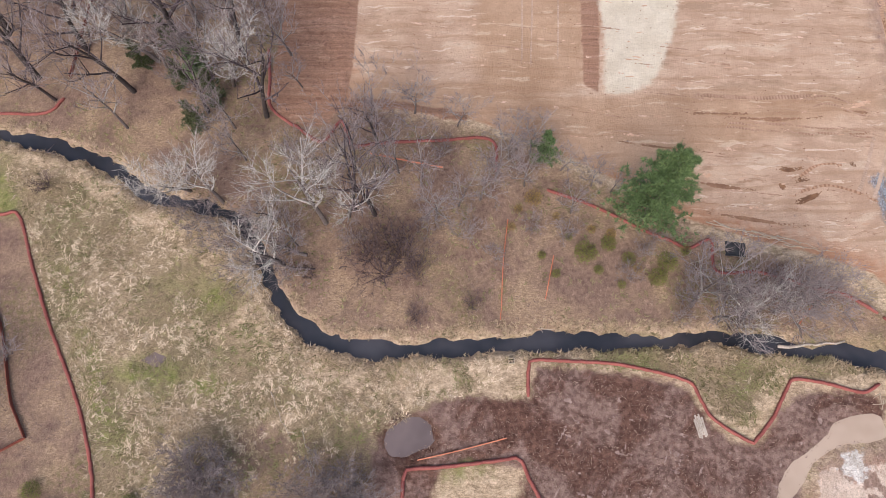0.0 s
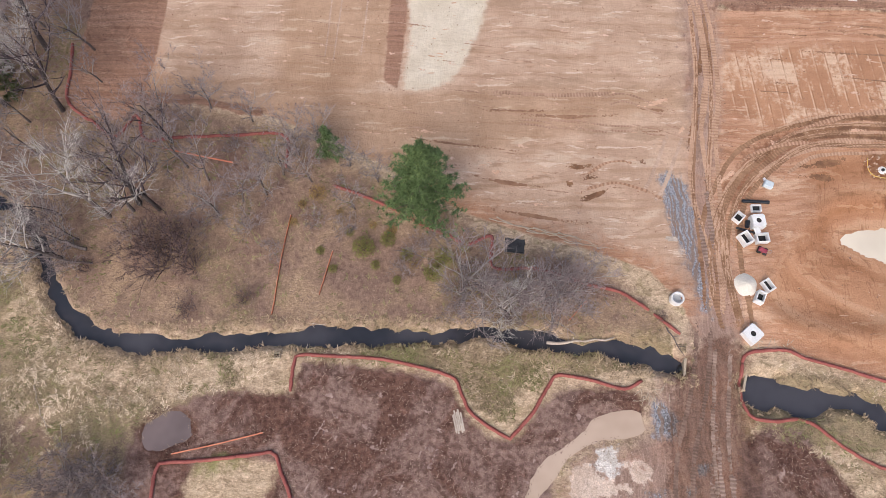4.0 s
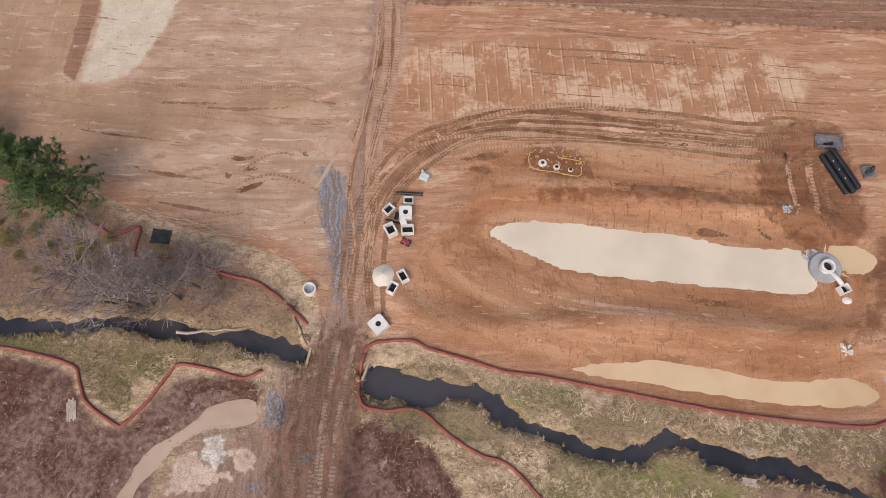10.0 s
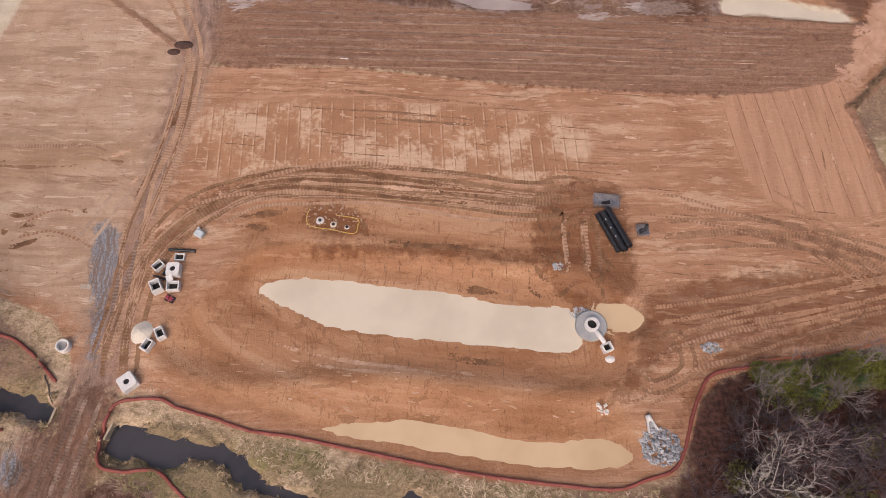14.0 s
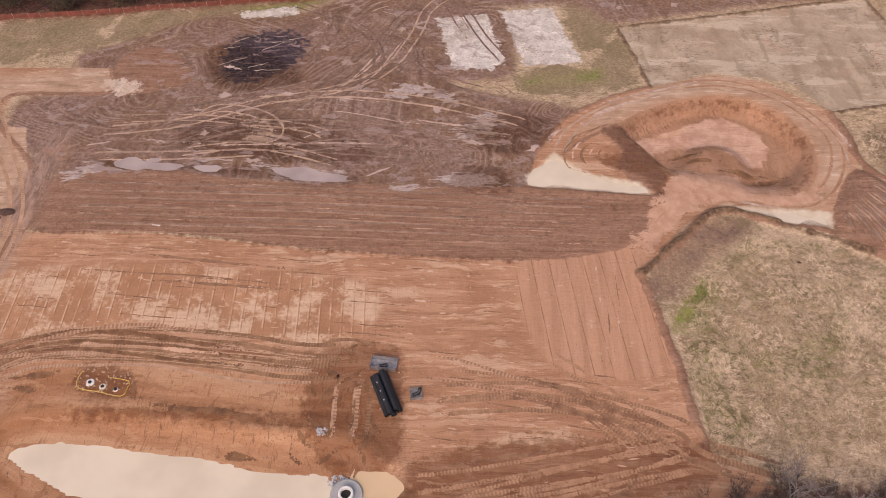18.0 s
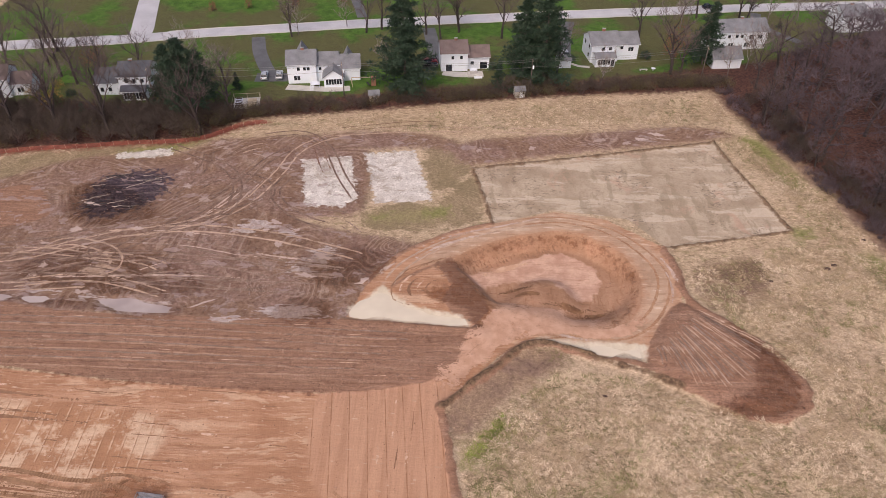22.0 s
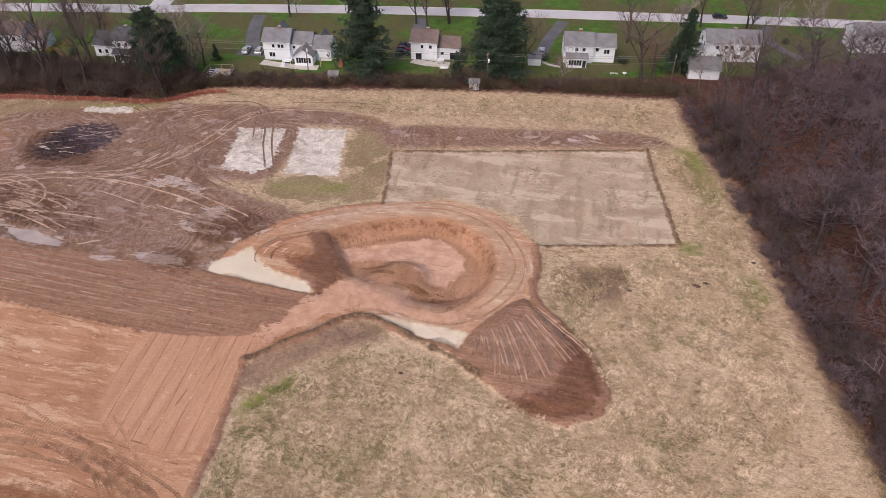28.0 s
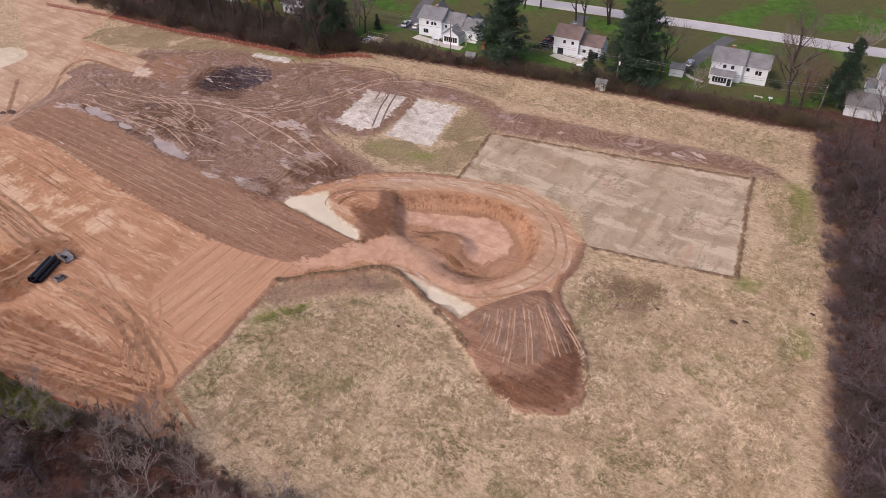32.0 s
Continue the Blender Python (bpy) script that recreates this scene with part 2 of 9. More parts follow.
_lap = M_SIDING.t.nodes.new("ShaderNodeTexWave")
_lap.bands_direction, _lap.wave_profile = "Z", "SAW"
_lap.inputs["Scale"].default_value = 1.6
M_SIDING.t.links.new(M_SIDING.co, _lap.inputs["Vector"])
M_SIDING = M_SIDING.finish(M_SIDING.mix(M_SIDING.noise(0.8), (0.73, 0.78, 0.86), (0.82, 0.865, 0.93)), 0.6, _lap.outputs["Fac"], 0.03, 0.5)
M_TRIM = surface("white_trim", (0.72, 0.76, 0.82), (0.83, 0.87, 0.92), 3, 0.5, 0.55, 0.0)
M_ROOF = surface("grey_shingles", (0.13, 0.135, 0.15), (0.24, 0.245, 0.265), 9, 0.5, 0.85, 0.03)
M_ROOF2 = surface("brown_shingles", (0.12, 0.088, 0.083), (0.205, 0.155, 0.147), 9, 0.5, 0.85, 0.03)
M_GLASS = surface("dark_window_glass", (0.012, 0.015, 0.02), (0.03, 0.035, 0.045), 1, 0.5, 0.12, 0.0)
M_BRICK = surface("red_brick", (0.22, 0.09, 0.06), (0.36, 0.17, 0.12), 7, 0.6, 0.85, 0.01)
M_ASPH = surface("dark_driveway_asphalt", (0.075, 0.078, 0.088), (0.14, 0.142, 0.155), 9, 0.25, 0.85, 0.01)
M_ROAD = surface("pale_worn_road", (0.38, 0.38, 0.41), (0.54, 0.54, 0.575), 5, 0.15, 0.8, 0.01)
M_PATIO = surface("pale_paving", (0.42, 0.40, 0.38), (0.58, 0.56, 0.53), 6, 0.5, 0.8, 0.01)
M_RUBBER = surface("black_rubber", (0.012, 0.012, 0.012), (0.03, 0.03, 0.03), 5, 1, 0.8, 0.0)
M_SILVER = surface("silver_car_paint", (0.42, 0.45, 0.48), (0.52, 0.55, 0.58), 1, 0.5, 0.3, 0.0, 0.3)
M_CARBLK = surface("black_car_paint", (0.012, 0.012, 0.014), (0.03, 0.03, 0.035), 1, 0.5, 0.25, 0.0)
M_CARRED = surface("dark_red_car_paint", (0.10, 0.008, 0.012), (0.18, 0.015, 0.02), 1, 0.5, 0.3, 0.0)
M_SAND = surface("pale_sand", (0.64, 0.585, 0.50), (0.79, 0.735, 0.645), 5, 0.6, 0.95, 0.03)
M_LOG = surface("bleached_logs", (0.34, 0.28, 0.23), (0.58, 0.50, 0.42), 5, 0.6, 0.9, 0.02)
M_YELLOW = surface("yellow_pipe", (0.55, 0.36, 0.06), (0.72, 0.52, 0.14), 5, 0.6, 0.6, 0.0)
M_MAG = surface("dull_red_paint", (0.22, 0.03, 0.05), (0.36, 0.06, 0.09), 5, 0.6, 0.6, 0.0)
M_TARP = surface("black_geotextile", (0.018, 0.018, 0.02), (0.05, 0.05, 0.052), 9, 1, 0.8, 0.02)
M_PAD = surface("pale_blue_sheet", (0.45, 0.52, 0.56), (0.62, 0.68, 0.71), 5, 1, 0.6, 0.0)


def leafy(name, a, b, c):
    g = Graph(name)
    col = g.mix(g.step(g.noise(0.5, 3), 0.35, 0.65), g.mix(g.island(), a, b), c)
    return g.finish(col, 0.65)


M_PINE = leafy("pine_needles", (0.055, 0.098, 0.032), (0.20, 0.27, 0.095), (0.095, 0.15, 0.05))
M_PINED = leafy("dark_conifer_needles", (0.015, 0.036, 0.020), (0.048, 0.082, 0.046), (0.022, 0.052, 0.028))
M_YELG = leafy("yellow_green_leaves", (0.11, 0.13, 0.02), (0.27, 0.26, 0.06), (0.19, 0.17, 0.05))
M_RUSSET = leafy("russet_leaves", (0.18, 0.05, 0.03), (0.28, 0.10, 0.06), (0.20, 0.07, 0.04))
M_OLIVE = leafy("withered_olive_leaves", (0.06, 0.058, 0.022), (0.17, 0.125, 0.06), (0.10, 0.075, 0.04))
M_GOLD = leafy("ochre_leaves", (0.26, 0.15, 0.03), (0.40, 0.26, 0.07), (0.28, 0.19, 0.05))


def murky(name, a, b, rough, ripple):
    g = Graph(name)
    c = g.mix(g.step(g.noise(0.12, 3), 0.35, 0.65), a, b)
    return g.finish(c, rough, g.noise(2.2, 2), 0.01, ripple)


M_POND = murky("silty_cream_water", (0.63, 0.555, 0.44), (0.71, 0.635, 0.51), 0.28, 0.1)
M_POND2 = murky("silty_tan_water", (0.56, 0.41, 0.25), (0.66, 0.50, 0.32), 0.30, 0.1)
M_PUDDLE = murky("muddy_puddle_water", (0.42, 0.315, 0.235), (0.50, 0.385, 0.295), 0.25, 0.1)
# blue-grey base lifted to stand in for some of the reflected sky
M_CREEK = murky("dark_creek_water", (0.026, 0.027, 0.034), (0.06, 0.058, 0.066), 0.07, 0.14)
M_DARKPUD = murky("brown_puddle_water", (0.13, 0.10, 0.095), (0.20, 0.15, 0.14), 0.12, 0.1)
# muddy base painted paler, in place of sky mirrored by these puddles
M_GREYPUD = murky("grey_puddle_water", (0.36, 0.30, 0.285), (0.46, 0.39, 0.37), 0.15, 0.1)

# ---- the plan: soils and covers, each an outline in metres ----
CHANNELS = ("litter", "clay", "tilled", "mulch", "silt", "haul", "gravel", "red", "green", "lawn",
            "wet", "plot", "pad", "black", "plaid", "ns", "rut", "pale", "orange", "floor", "wood", "tide", "scrape", "berm", "slick", "chalkspot", "redleaf", "pinkish")
AREAS = [
    ("litter", "-90,80 -24,78 -23.5,53.4 -14,54 6,49.3 16.7,43.6 25.5,39.4 34,34 38,32 46.6,29.7 54,25 56,19.8 33,21.5 8,20.6 -6,20 -13,20 -19,24.4 -23,29.7 -26.5,36 -37,41 -45,45.3 -59,49.7 -90,52"),
    ("litter", "-90,34 -59,36.5 -56.2,36 -51.8,27.4 -48,18.6 -42.7,9 -40.5,-12 -90,-12"),
    ("litter", "-31,4 -24,9 -16,8 -9,5 -8,-2 -20,-3 -32,-2"),
    # woodland and hedge ground; its colour holds painted tree shade
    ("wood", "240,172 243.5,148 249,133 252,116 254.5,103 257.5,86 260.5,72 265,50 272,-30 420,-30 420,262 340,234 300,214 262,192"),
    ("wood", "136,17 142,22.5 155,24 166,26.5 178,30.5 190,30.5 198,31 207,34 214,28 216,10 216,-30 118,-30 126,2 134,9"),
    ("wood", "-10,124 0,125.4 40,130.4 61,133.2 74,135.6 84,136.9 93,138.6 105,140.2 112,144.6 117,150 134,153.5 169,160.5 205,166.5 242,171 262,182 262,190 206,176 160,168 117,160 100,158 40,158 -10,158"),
    ("lawn", "20,156 76,156 105,158 117,156.4 134,159.2 150,162.4 169,166.2 205,172.2 243,177.6 262,188 300,212 340,232 340,330 20,330"),
    ("tilled", "-23.8,68 -23,95 -14,95 -13.9,54 -24.2,53"),
    ("clay", "-14,95 -13.8,54.3 2.9,51.8 13.7,47.3 21.6,43 31.4,36.6 41,33.2 48.3,31.3 55.4,28.6 58.5,24.8 60.7,19.7 67,19.7 67,40 68.5,74 60,95"),
    ("pale", "-14,95 -13,60 -4,56 6,57 8,75 9,95"),
    ("pale", "24,95 25,57 35,52 50,49 62,50 66,62 66,95"),
    ("pale", "-14,58 6,56 12,50 24,44 36,37 50,33 58,29 63,26 63,44 66,56 66,66 20,66"),
    ("pinkish", "8.6,95 21.8,95 20.2,57 16.6,55.2 5.3,57"),
    ("pinkish", "-13,54 3,51.5 14,47 22,43 36,46 50,50 62,53 62,56 40,56 20,55.4 5,57 -13,58"),
    ("tilled", "22.1,95 24.5,95 22.2,55.7 20.2,57"),
    ("silt", "24.3,95 37,95 35.1,70.8 32.5,62.6 29.5,57 23.2,55.5 23.7,62.5"),
    ("clay", "66,18.9 64.5,32.5 64.6,40 68.6,46 69,59 68.4,70 90.5,70 117.6,67.2 148.5,65.6 165.4,68.8 167.3,63.9 168,57.8 169.5,48 170.3,38.4 172,33 178,31.8 176,28.5 155.2,25 146,23 141.7,22.4 137.9,19 136.2,14.5 134,10 126.3,8 113,8.7 106,9.8 99.4,11 88.4,13.8 80,15 72,18.2"),
    ("clay", "66.5,38 70,44 72,50 72,66 67,68 66.5,56"),
    ("orange", "69,24.7 72.7,31 78,36.7 80,46 100,46.5 122,45 128,38 131,30 131.3,25 127.6,19 129.5,12 117,9.6 99.4,12 85.3,16 74.6,19"),
    ("plaid", "72,62.3 123.5,61 122.5,49.5 107.3,51.2 91.2,52.4 80,50.8 73,49.8"),
    ("ns", "149,66.5 167,69.5 170,47.7 152,47.2"),
    ("tilled", "67.6,82 87.7,84.4 107.3,82 150,81.5 172.8,80 174.4,77.3 166.9,69.2 148.5,65.7 117.6,67.4 90.3,70.3 71.5,70 69,76"),
    ("rut", "64,86 68,82.5 97,82 121,80.5 151,81 156,95.6 163,102 148,106 137,111 134,130 131,138 114.5,141 105.8,134 92,130 86,118 72,112 66,105 68,96"),
    ("rut", "58,92 72,86 76,104 90,112 96,131 84,131 70,122 62,117 66,106 56,103"),
    ("scrape", "40,113 62,117 72,122 88,130 110,138 104,140 70,134 40,128"),
    ("rut", "127,112 146,111 150.5,116 149,137 132,136"),
    ("rut", "114.5,138.7 135.8,143.5 156,145.8 170,141 173,131 165,138 148,137 134,133 127,121 118,110 108,118"),
    ("rut", "169,135.6 173,142 197,145.7 225.4,150.6 236,147 229.4,144 196.7,137.2 174,131.5"),
    ("pale", "20,150 38.9,112.5 69.9,113 71.7,105.4 53.6,104 54.6,96 64,86 68.8,76.3 69.9,69 64,69 62.8,74.7 56.5,79.7 48.7,85.8 30,100 -20,125"),
    ("clay", "20,150 38.9,112.5 69.9,113 71.7,105.4 53.6,104 54.6,96 64,86 68.8,76.3 69.9,69 64,69 62.8,74.7 56.5,79.7 48.7,85.8 30,100 -20,125"),
    ("pale", "62,117.7 69,117.5 72,106 64,105"),
    ("haul", "65,95 69.3,95 69.3,71 67.7,56 66.3,46 64.6,40 65.7,32.6 66,19 64.6,12 64.4,7.8 64,-14 40,-14 42.6,0 47.5,5 53.4,7.7 53.3,11.7 58,17 60.8,23 60.4,32.5 62.3,42.5 64,56"),
    ("tilled", "71,116.5 79,120 86.6,109.2 73.6,105"),
    ("green", "92,134 104,139 112,141 108,137 96,131"),
    ("black", "92,122 99,126 106.3,125.5 107.5,118 104,112.5 100,110 93,110.5"),
    ("black", "138,4.4 139,7 141,7.8 143,6 142.5,3.4 140,2.8"),
    ("pad", "134.5,131.9 145.3,134.3 148.7,116.9 145.3,114 138,114"),
    ("pad", "148.4,135.4 159.6,137.3 164.4,117.4 152.5,115.8"),
    ("pad", "92.1,133.5 103.3,136.4 104.4,132.8 92.4,131"),
    ("scrape", "-62,46 -46,40 -34,34 -27,27 -20,18 -6,14 2,12 -6,2 -20,0 -42,0 -60,20"),
    ("scrape", "10,17.2 30,15.4 33,10.5 37,8.5 43,15 53,14.5 57,20 47,28 38,30 31,25 34,21.6 20,22.5 10,20"),
    ("litter", "237,170 240,152 245,136 249.4,118 252,104 255,88 258,74 264,50 272,50 262,88 258,104 254,120 249,138 244.6,154 242,172"),
    ("scrape", "66,9 82,4 100,0 136,-6 136,8 126,7.6 104,9.6 86,12 72,16.4"),
    ("litter", "112,-4 134,-6 138,8 130,8.6 118,7"),
    ("scrape", "150.8,115 160,117 166,119 173.6,128.6 176,110.5 161.5,106 150,107.5"),
    ("scrape", "162,139 172,141 174,131 166,119 162,128"),
    ("green", "152,111.5 160,113.5 168,115 168,112 160,110 152,109.5"),
    ("green", "-36.2,27.4 -31.6,28.2 -25.6,26.7 -27.5,23.7 -34.7,24"),
    ("green", "-40.6,16.5 -35.9,17.9 -31.6,16.5 -25.8,14.4 -27.6,12.4 -33.3,13.7 -39.6,14.4"),
    ("green", "-62,46 -58.5,41.9 -56.3,36.9 -63,36"),
    ("green", "10.8,32.9 13.1,34.4 13.6,28.9 11.4,28.2"),
    ("green", "88,2 97.4,3.3 103.5,4 108,2.2 112,-6 86,-6"),
    ("litter", "167.4,63.2 173.6,70.4 181.4,76.2 188.3,75.6 187.4,72.5 182.7,69.4 178.5,66.4 174.3,61.6 169.3,57.4"),
    ("green", "170.3,53 171.2,56 177.6,61.8 179,60.6 175.5,56 172.5,52.8"),
    ("green", "237.4,145.8 242.9,143.3 246.3,127.7 243.4,124 240.2,133.3"),
    ("green", "245.9,101.3 249.5,102.3 252,95.7 248.6,94"),
    ("green", "236.7,109.4 241,109.7 240,106.5 236.4,106.3"),
    ("green", "81.4,13.1 91,12.4 89.6,10.8 84,10.3"),
    ("green", "-52,30 -49,30 -45,19 -41,6 -37,6 -42,17 -48,25"),
    ("green", "15,36 25,33 28,27 20,25 12,27"),
    ("green", "0,3.5 8,6 9,8 3,8.5 -4,6"),
    ("plot", "173,129.9 230.6,143.1 236.6,108.7 210.3,102.8 204.6,111.7 189.7,114.6 176.8,109.7"),
    ("clay", "150.5,82.3 153.3,90.4 158.2,98.5 167,105.8 177,109.7 189.7,114 200,111.4 209.3,103.4 210.3,95.3 209.7,87.6 203.4,80.5 200.7,74 183.2,78.3 176.7,74.5 167.6,63.7 165,69 174,78.5 172.6,80.2"),
    ("pale", "184,78.5 195,76 205,83 209,92 208,101 200,110 190,113.4 178,109.5 168,103 162,97 166,97 178,105 196,107 202.5,100 204,93 201,84 192,79.5"),
    ("red", "168.9,98.2 177.4,104.3 186,107.2 191,107.6 196.6,105.4 201.9,99.4 203.5,93.9 201.9,86.1 197.2,80.9 190.1,80 184,82 178,83.4 175.5,85 172,92"),
    ("floor", "171,96 179.7,100 187.3,103.6 190.8,104 196.2,99.4 197,95.2 194.2,90.6 191.2,89.6 188.6,92 187,95 180,95.2 172.4,93"),
    ("silt", "151,82.6 153.5,87 156.4,91 158,88.4 161,86 165,84.4 170.4,83.2 172.3,80.7"),
    ("silt", "183.2,78.3 189,77.6 201.4,77 200.2,73.6 191.6,75.2"),
    ("tilled", "165.6,97.2 168.6,98.8 172,92 175.4,85 173,81.2 169,83.4 167,87 168.6,91"),
    ("tilled", "203.4,80.5 209.2,87.6 214.5,83.5 222.2,75.2 223.9,67.6 220.8,64.1 216.6,62.6 210.2,65.1 206.3,67.4 200.4,72.6"),
    ("mulch", "10.4,12.5 11.4,16.3 19.2,16 29.6,14 32,9.7 36.9,7 42.6,13 51.6,13.2 53.6,12 52.6,9.6 47.8,9 42,4 38,-14 6,-14 9.6,4.4 6,4.8 -0.2,4.2 -4.2,-14 -9,-14 -8,8 -3,11 2,13"),
    ("mulch", "64.4,7.4 71.7,8.3 74.3,5.1 84,-14 64.2,-14"),
    ("haul", "50.0,6.4 52.2,7.9 53.8,8.3 54.4,10.1 56.7,13.0 58.7,17.6 60.1,20.6 64.1,20.7 65.2,16.0 64.3,9.0 63.4,0.2 43.7,0.1 44.1,4.5 47.5,7.0"),
    ("haul", "40,-14 42,-3 46,-2 66,-2 66,-14"),
    ("pad", "46.6,4.6 47.5,6.4 49.1,7.0 49.7,5.2 49.1,3.4 47.9,3.1"),
    ("chalkspot", "43.4,0.1 43.9,3.4 46.0,4.6 47.9,3.1 50.4,1.9 49.2,1.0 46.1,0.1"),
    ("chalkspot", "50.3,4.9 51.6,5.2 53.2,3.4 52.8,2.2 50.7,3.4"),
    ("gravel", "54.3,12.0 55.6,11.7 56.8,9.5 56.6,7.6 53.8,7.6 54.1,10.1"),
    ("gravel", "52.1,0.2 52.5,1.4 54.4,1.5 54.7,0.2"),
    ("gravel", "58.6,3.7 58.8,4.6 60.0,4.7 60.1,3.9"),
    ("gravel", "57.2,1.3 57.4,2.1 58.1,2.0 58.0,1.2"),
    ("wet", "56,-10 55,6 57.5,15 61,19 66,18 65,-10"),
    ("gravel", "58.1,42.6 60.9,42.5 62.2,36.4 62.2,32.4 62.5,28.4 62.7,24.6 62.4,22.3 61.3,23.4 61.0,27.6 60.2,30.7 59.0,33.9"),
    ("slick", "89.6,87.3 96.7,89 103.2,87.1 111.7,86.0 118.9,85.8 121,83.4 120.9,82.2 112.2,82.5 100.9,85.2 94.6,86.4"),
    ("slick", "134.3,82.7 138.4,86.0 142.0,85.5 147.4,82.6 143.3,80.5 138.1,81.1"),
    ("slick", "124.7,105.5 128.6,109.0 134.7,107.7 139.1,104.3 137.6,102.1 133.2,105.5 128.8,104.7"),
    ("slick", "137.6,94.2 142.1,100.4 147.4,101.8 147.9,97.0 140.7,92.5"),
    ("slick", "68.8,82.7 73.8,86.5 81,85.6 90.8,85.8 90.8,84.6 81,84.2 76.2,83.5 71.9,81.6"),
    ("slick", "126.6,82 132.8,82.6 133,81.2 127,80.6"),
    ("slick", "213,144 219,145.6 220.4,144.6 214,143"),
    ("chalkspot", "69.8,107.4 69.7,109.3 76.6,109.1 77.9,106.0 74.5,104.3"),
    ("chalkspot", "99.9,92.8 103.1,95.4 107.3,93.5 102.5,91.6"),
    ("redleaf", "0,121.6 40,128.6 61,131 74,133.6 84,134.9 93,136.6 106,138.4 110,140 113.5,142.8 119,147 124,148.6 121,150.6 112,146.6 104,141 92,139.4 74,136.4 40,131.6 0,125.6"),
    ("wet", "76,87.3 97,86.3 121,84.6 122.5,82.2 106,82.6 88,84.7 77,84.6"),
    ("wet", "137,82.2 141,87 148,85.2 148,80.8 139.9,80.5"),
    ("wet", "90,122 104,117 108,109 96,106 88,112"),
    ("wet", "-8,9.6 -5,11 0,10 -0.5,7 -3.7,4.8 -7,6"),
    ("wet", "119,48.6 130.5,49.6 131.7,40 131.3,32 123,31 118.4,38"),
    ("wet", "166.1,97.6 169.4,98.6 171.4,93.5 175,89 175.8,83.2 174.3,79.4 172.5,81 170.8,84.4 164.8,87.1 163.4,89.3 168.7,91.4 165.3,95.6"),
    ("wet", "140,97 150,101 158,98 152,90 143,91"),
    ("wet", "86,43.6 87,47 94,45.5 96,41 90,40.5"),
    ("wet", "66.5,40 70,45.5 78,49.8 88,51 108,49.6 124,48.4 124,45.4 108,46.8 88,47.8 79,46.4 72,42 68,37"),
    ("wet", "125,18 130,19 134,24 150,28 172,33 176,36 150,36.5 136,34 131,31 130,24"),
    ("wet", "95,100 112,98 124,90 120,86 98,88 88,92"),
    ("wet", "208,64 216,62 222,65 224,69 221,77 216,82.5 217,75 216,68"),
    ("wet", "87,39.6 100,40 121,38.6 121,36.8 100,37.8 88,38"),
    ("wet", "134,13 136,20 142,26 150,28 172,34 172,31 150,25 138,19"),
    ("litter", "214.8,97 227.2,100 229.3,95.8 222.7,89.5 215,86.3"),
]
# narrow bands of turned earth along edges: outline, half width, height
BANDS = [
    ("tilled", "167.1,63.5 175.2,70.8 182.3,77 191,74.6 199.8,72.4 208,66.8 216,62.4 222,64.5 224.2,68 222,76 214,84.5 210.6,89.5 210.6,96 209.6,102.6", 0.8, 0.35),
    ("berm", "173,129.9 188,133.2 202,136.4 216,139.8 230.6,143.1", 0.42, 0.3),
    ("berm", "230.6,143.1 232.5,131 234.6,120 236.6,108.7", 0.42, 0.3),
    ("berm", "236.6,108.7 223,105.7 210,102.7", 0.35, 0.25),
    ("berm", "167.6,63.4 171.6,67.8 176.2,71.8 181.4,76.4 186,76.7 191,74.6 195,72.9 200,71 204.6,68.4", 0.5, 0.3),
    ("berm", "173,129.9 175.2,119 176.8,109.7", 0.36, 0.22),
    ("tilled", "176.8,109.7 168,106 158.2,98.7 153,90.6", 0.4, 0.22),
    ("tilled", "172.8,79.8 150,81.3 160,81", 0.5, 0.2),
    ("wet", "68.5,70.2 90.4,70.1 104,68.8 117.6,67.2 133,66.2 148.5,65.5", 0.26, 0.16),
    ("tilled", "167.2,63.4 168.2,57.6 169.7,48 170.5,38.4 171.5,33.6", 0.6, 0.25),
    ("tilled", "166.6,69 172,75 174.4,79.5 173,80.4", 0.7, 0.3),
    ("tilled", "48.7,85.8 56.5,79.7 62.8,74.7 65.7,71.4 65.8,62.3 63.5,56", 0.5, 0.2),
    ("tilled", "69.9,113 71.7,105.4 53.6,104 54.6,96 64,86 68.4,76.5 69.6,71", 0.5, 0.25),
    ("tilled", "-14,54.2 -6,53.6 2.9,51.6", 0.7, 0.2),
    ("orange", "87.5,37 100,37 114,36.4 121,36.2", 0.5, 0.2),
    ("orange", "96,39.5 112,38 120.5,37.6", 0.3, -0.3),
    ("wet", "170,97.4 178,103.4 186,106 191,106.4 196,104.4 200.8,98.8 202.3,93.9 201,87 196.8,82", 0.4, 0.0),
    ("tilled", "157.8,90.2 162,94 165.7,96.5", 0.3, 0.12),
    ("wet", "68,37 70,43 75,47 82,50 92,50.4", 0.7, 0.0),
]
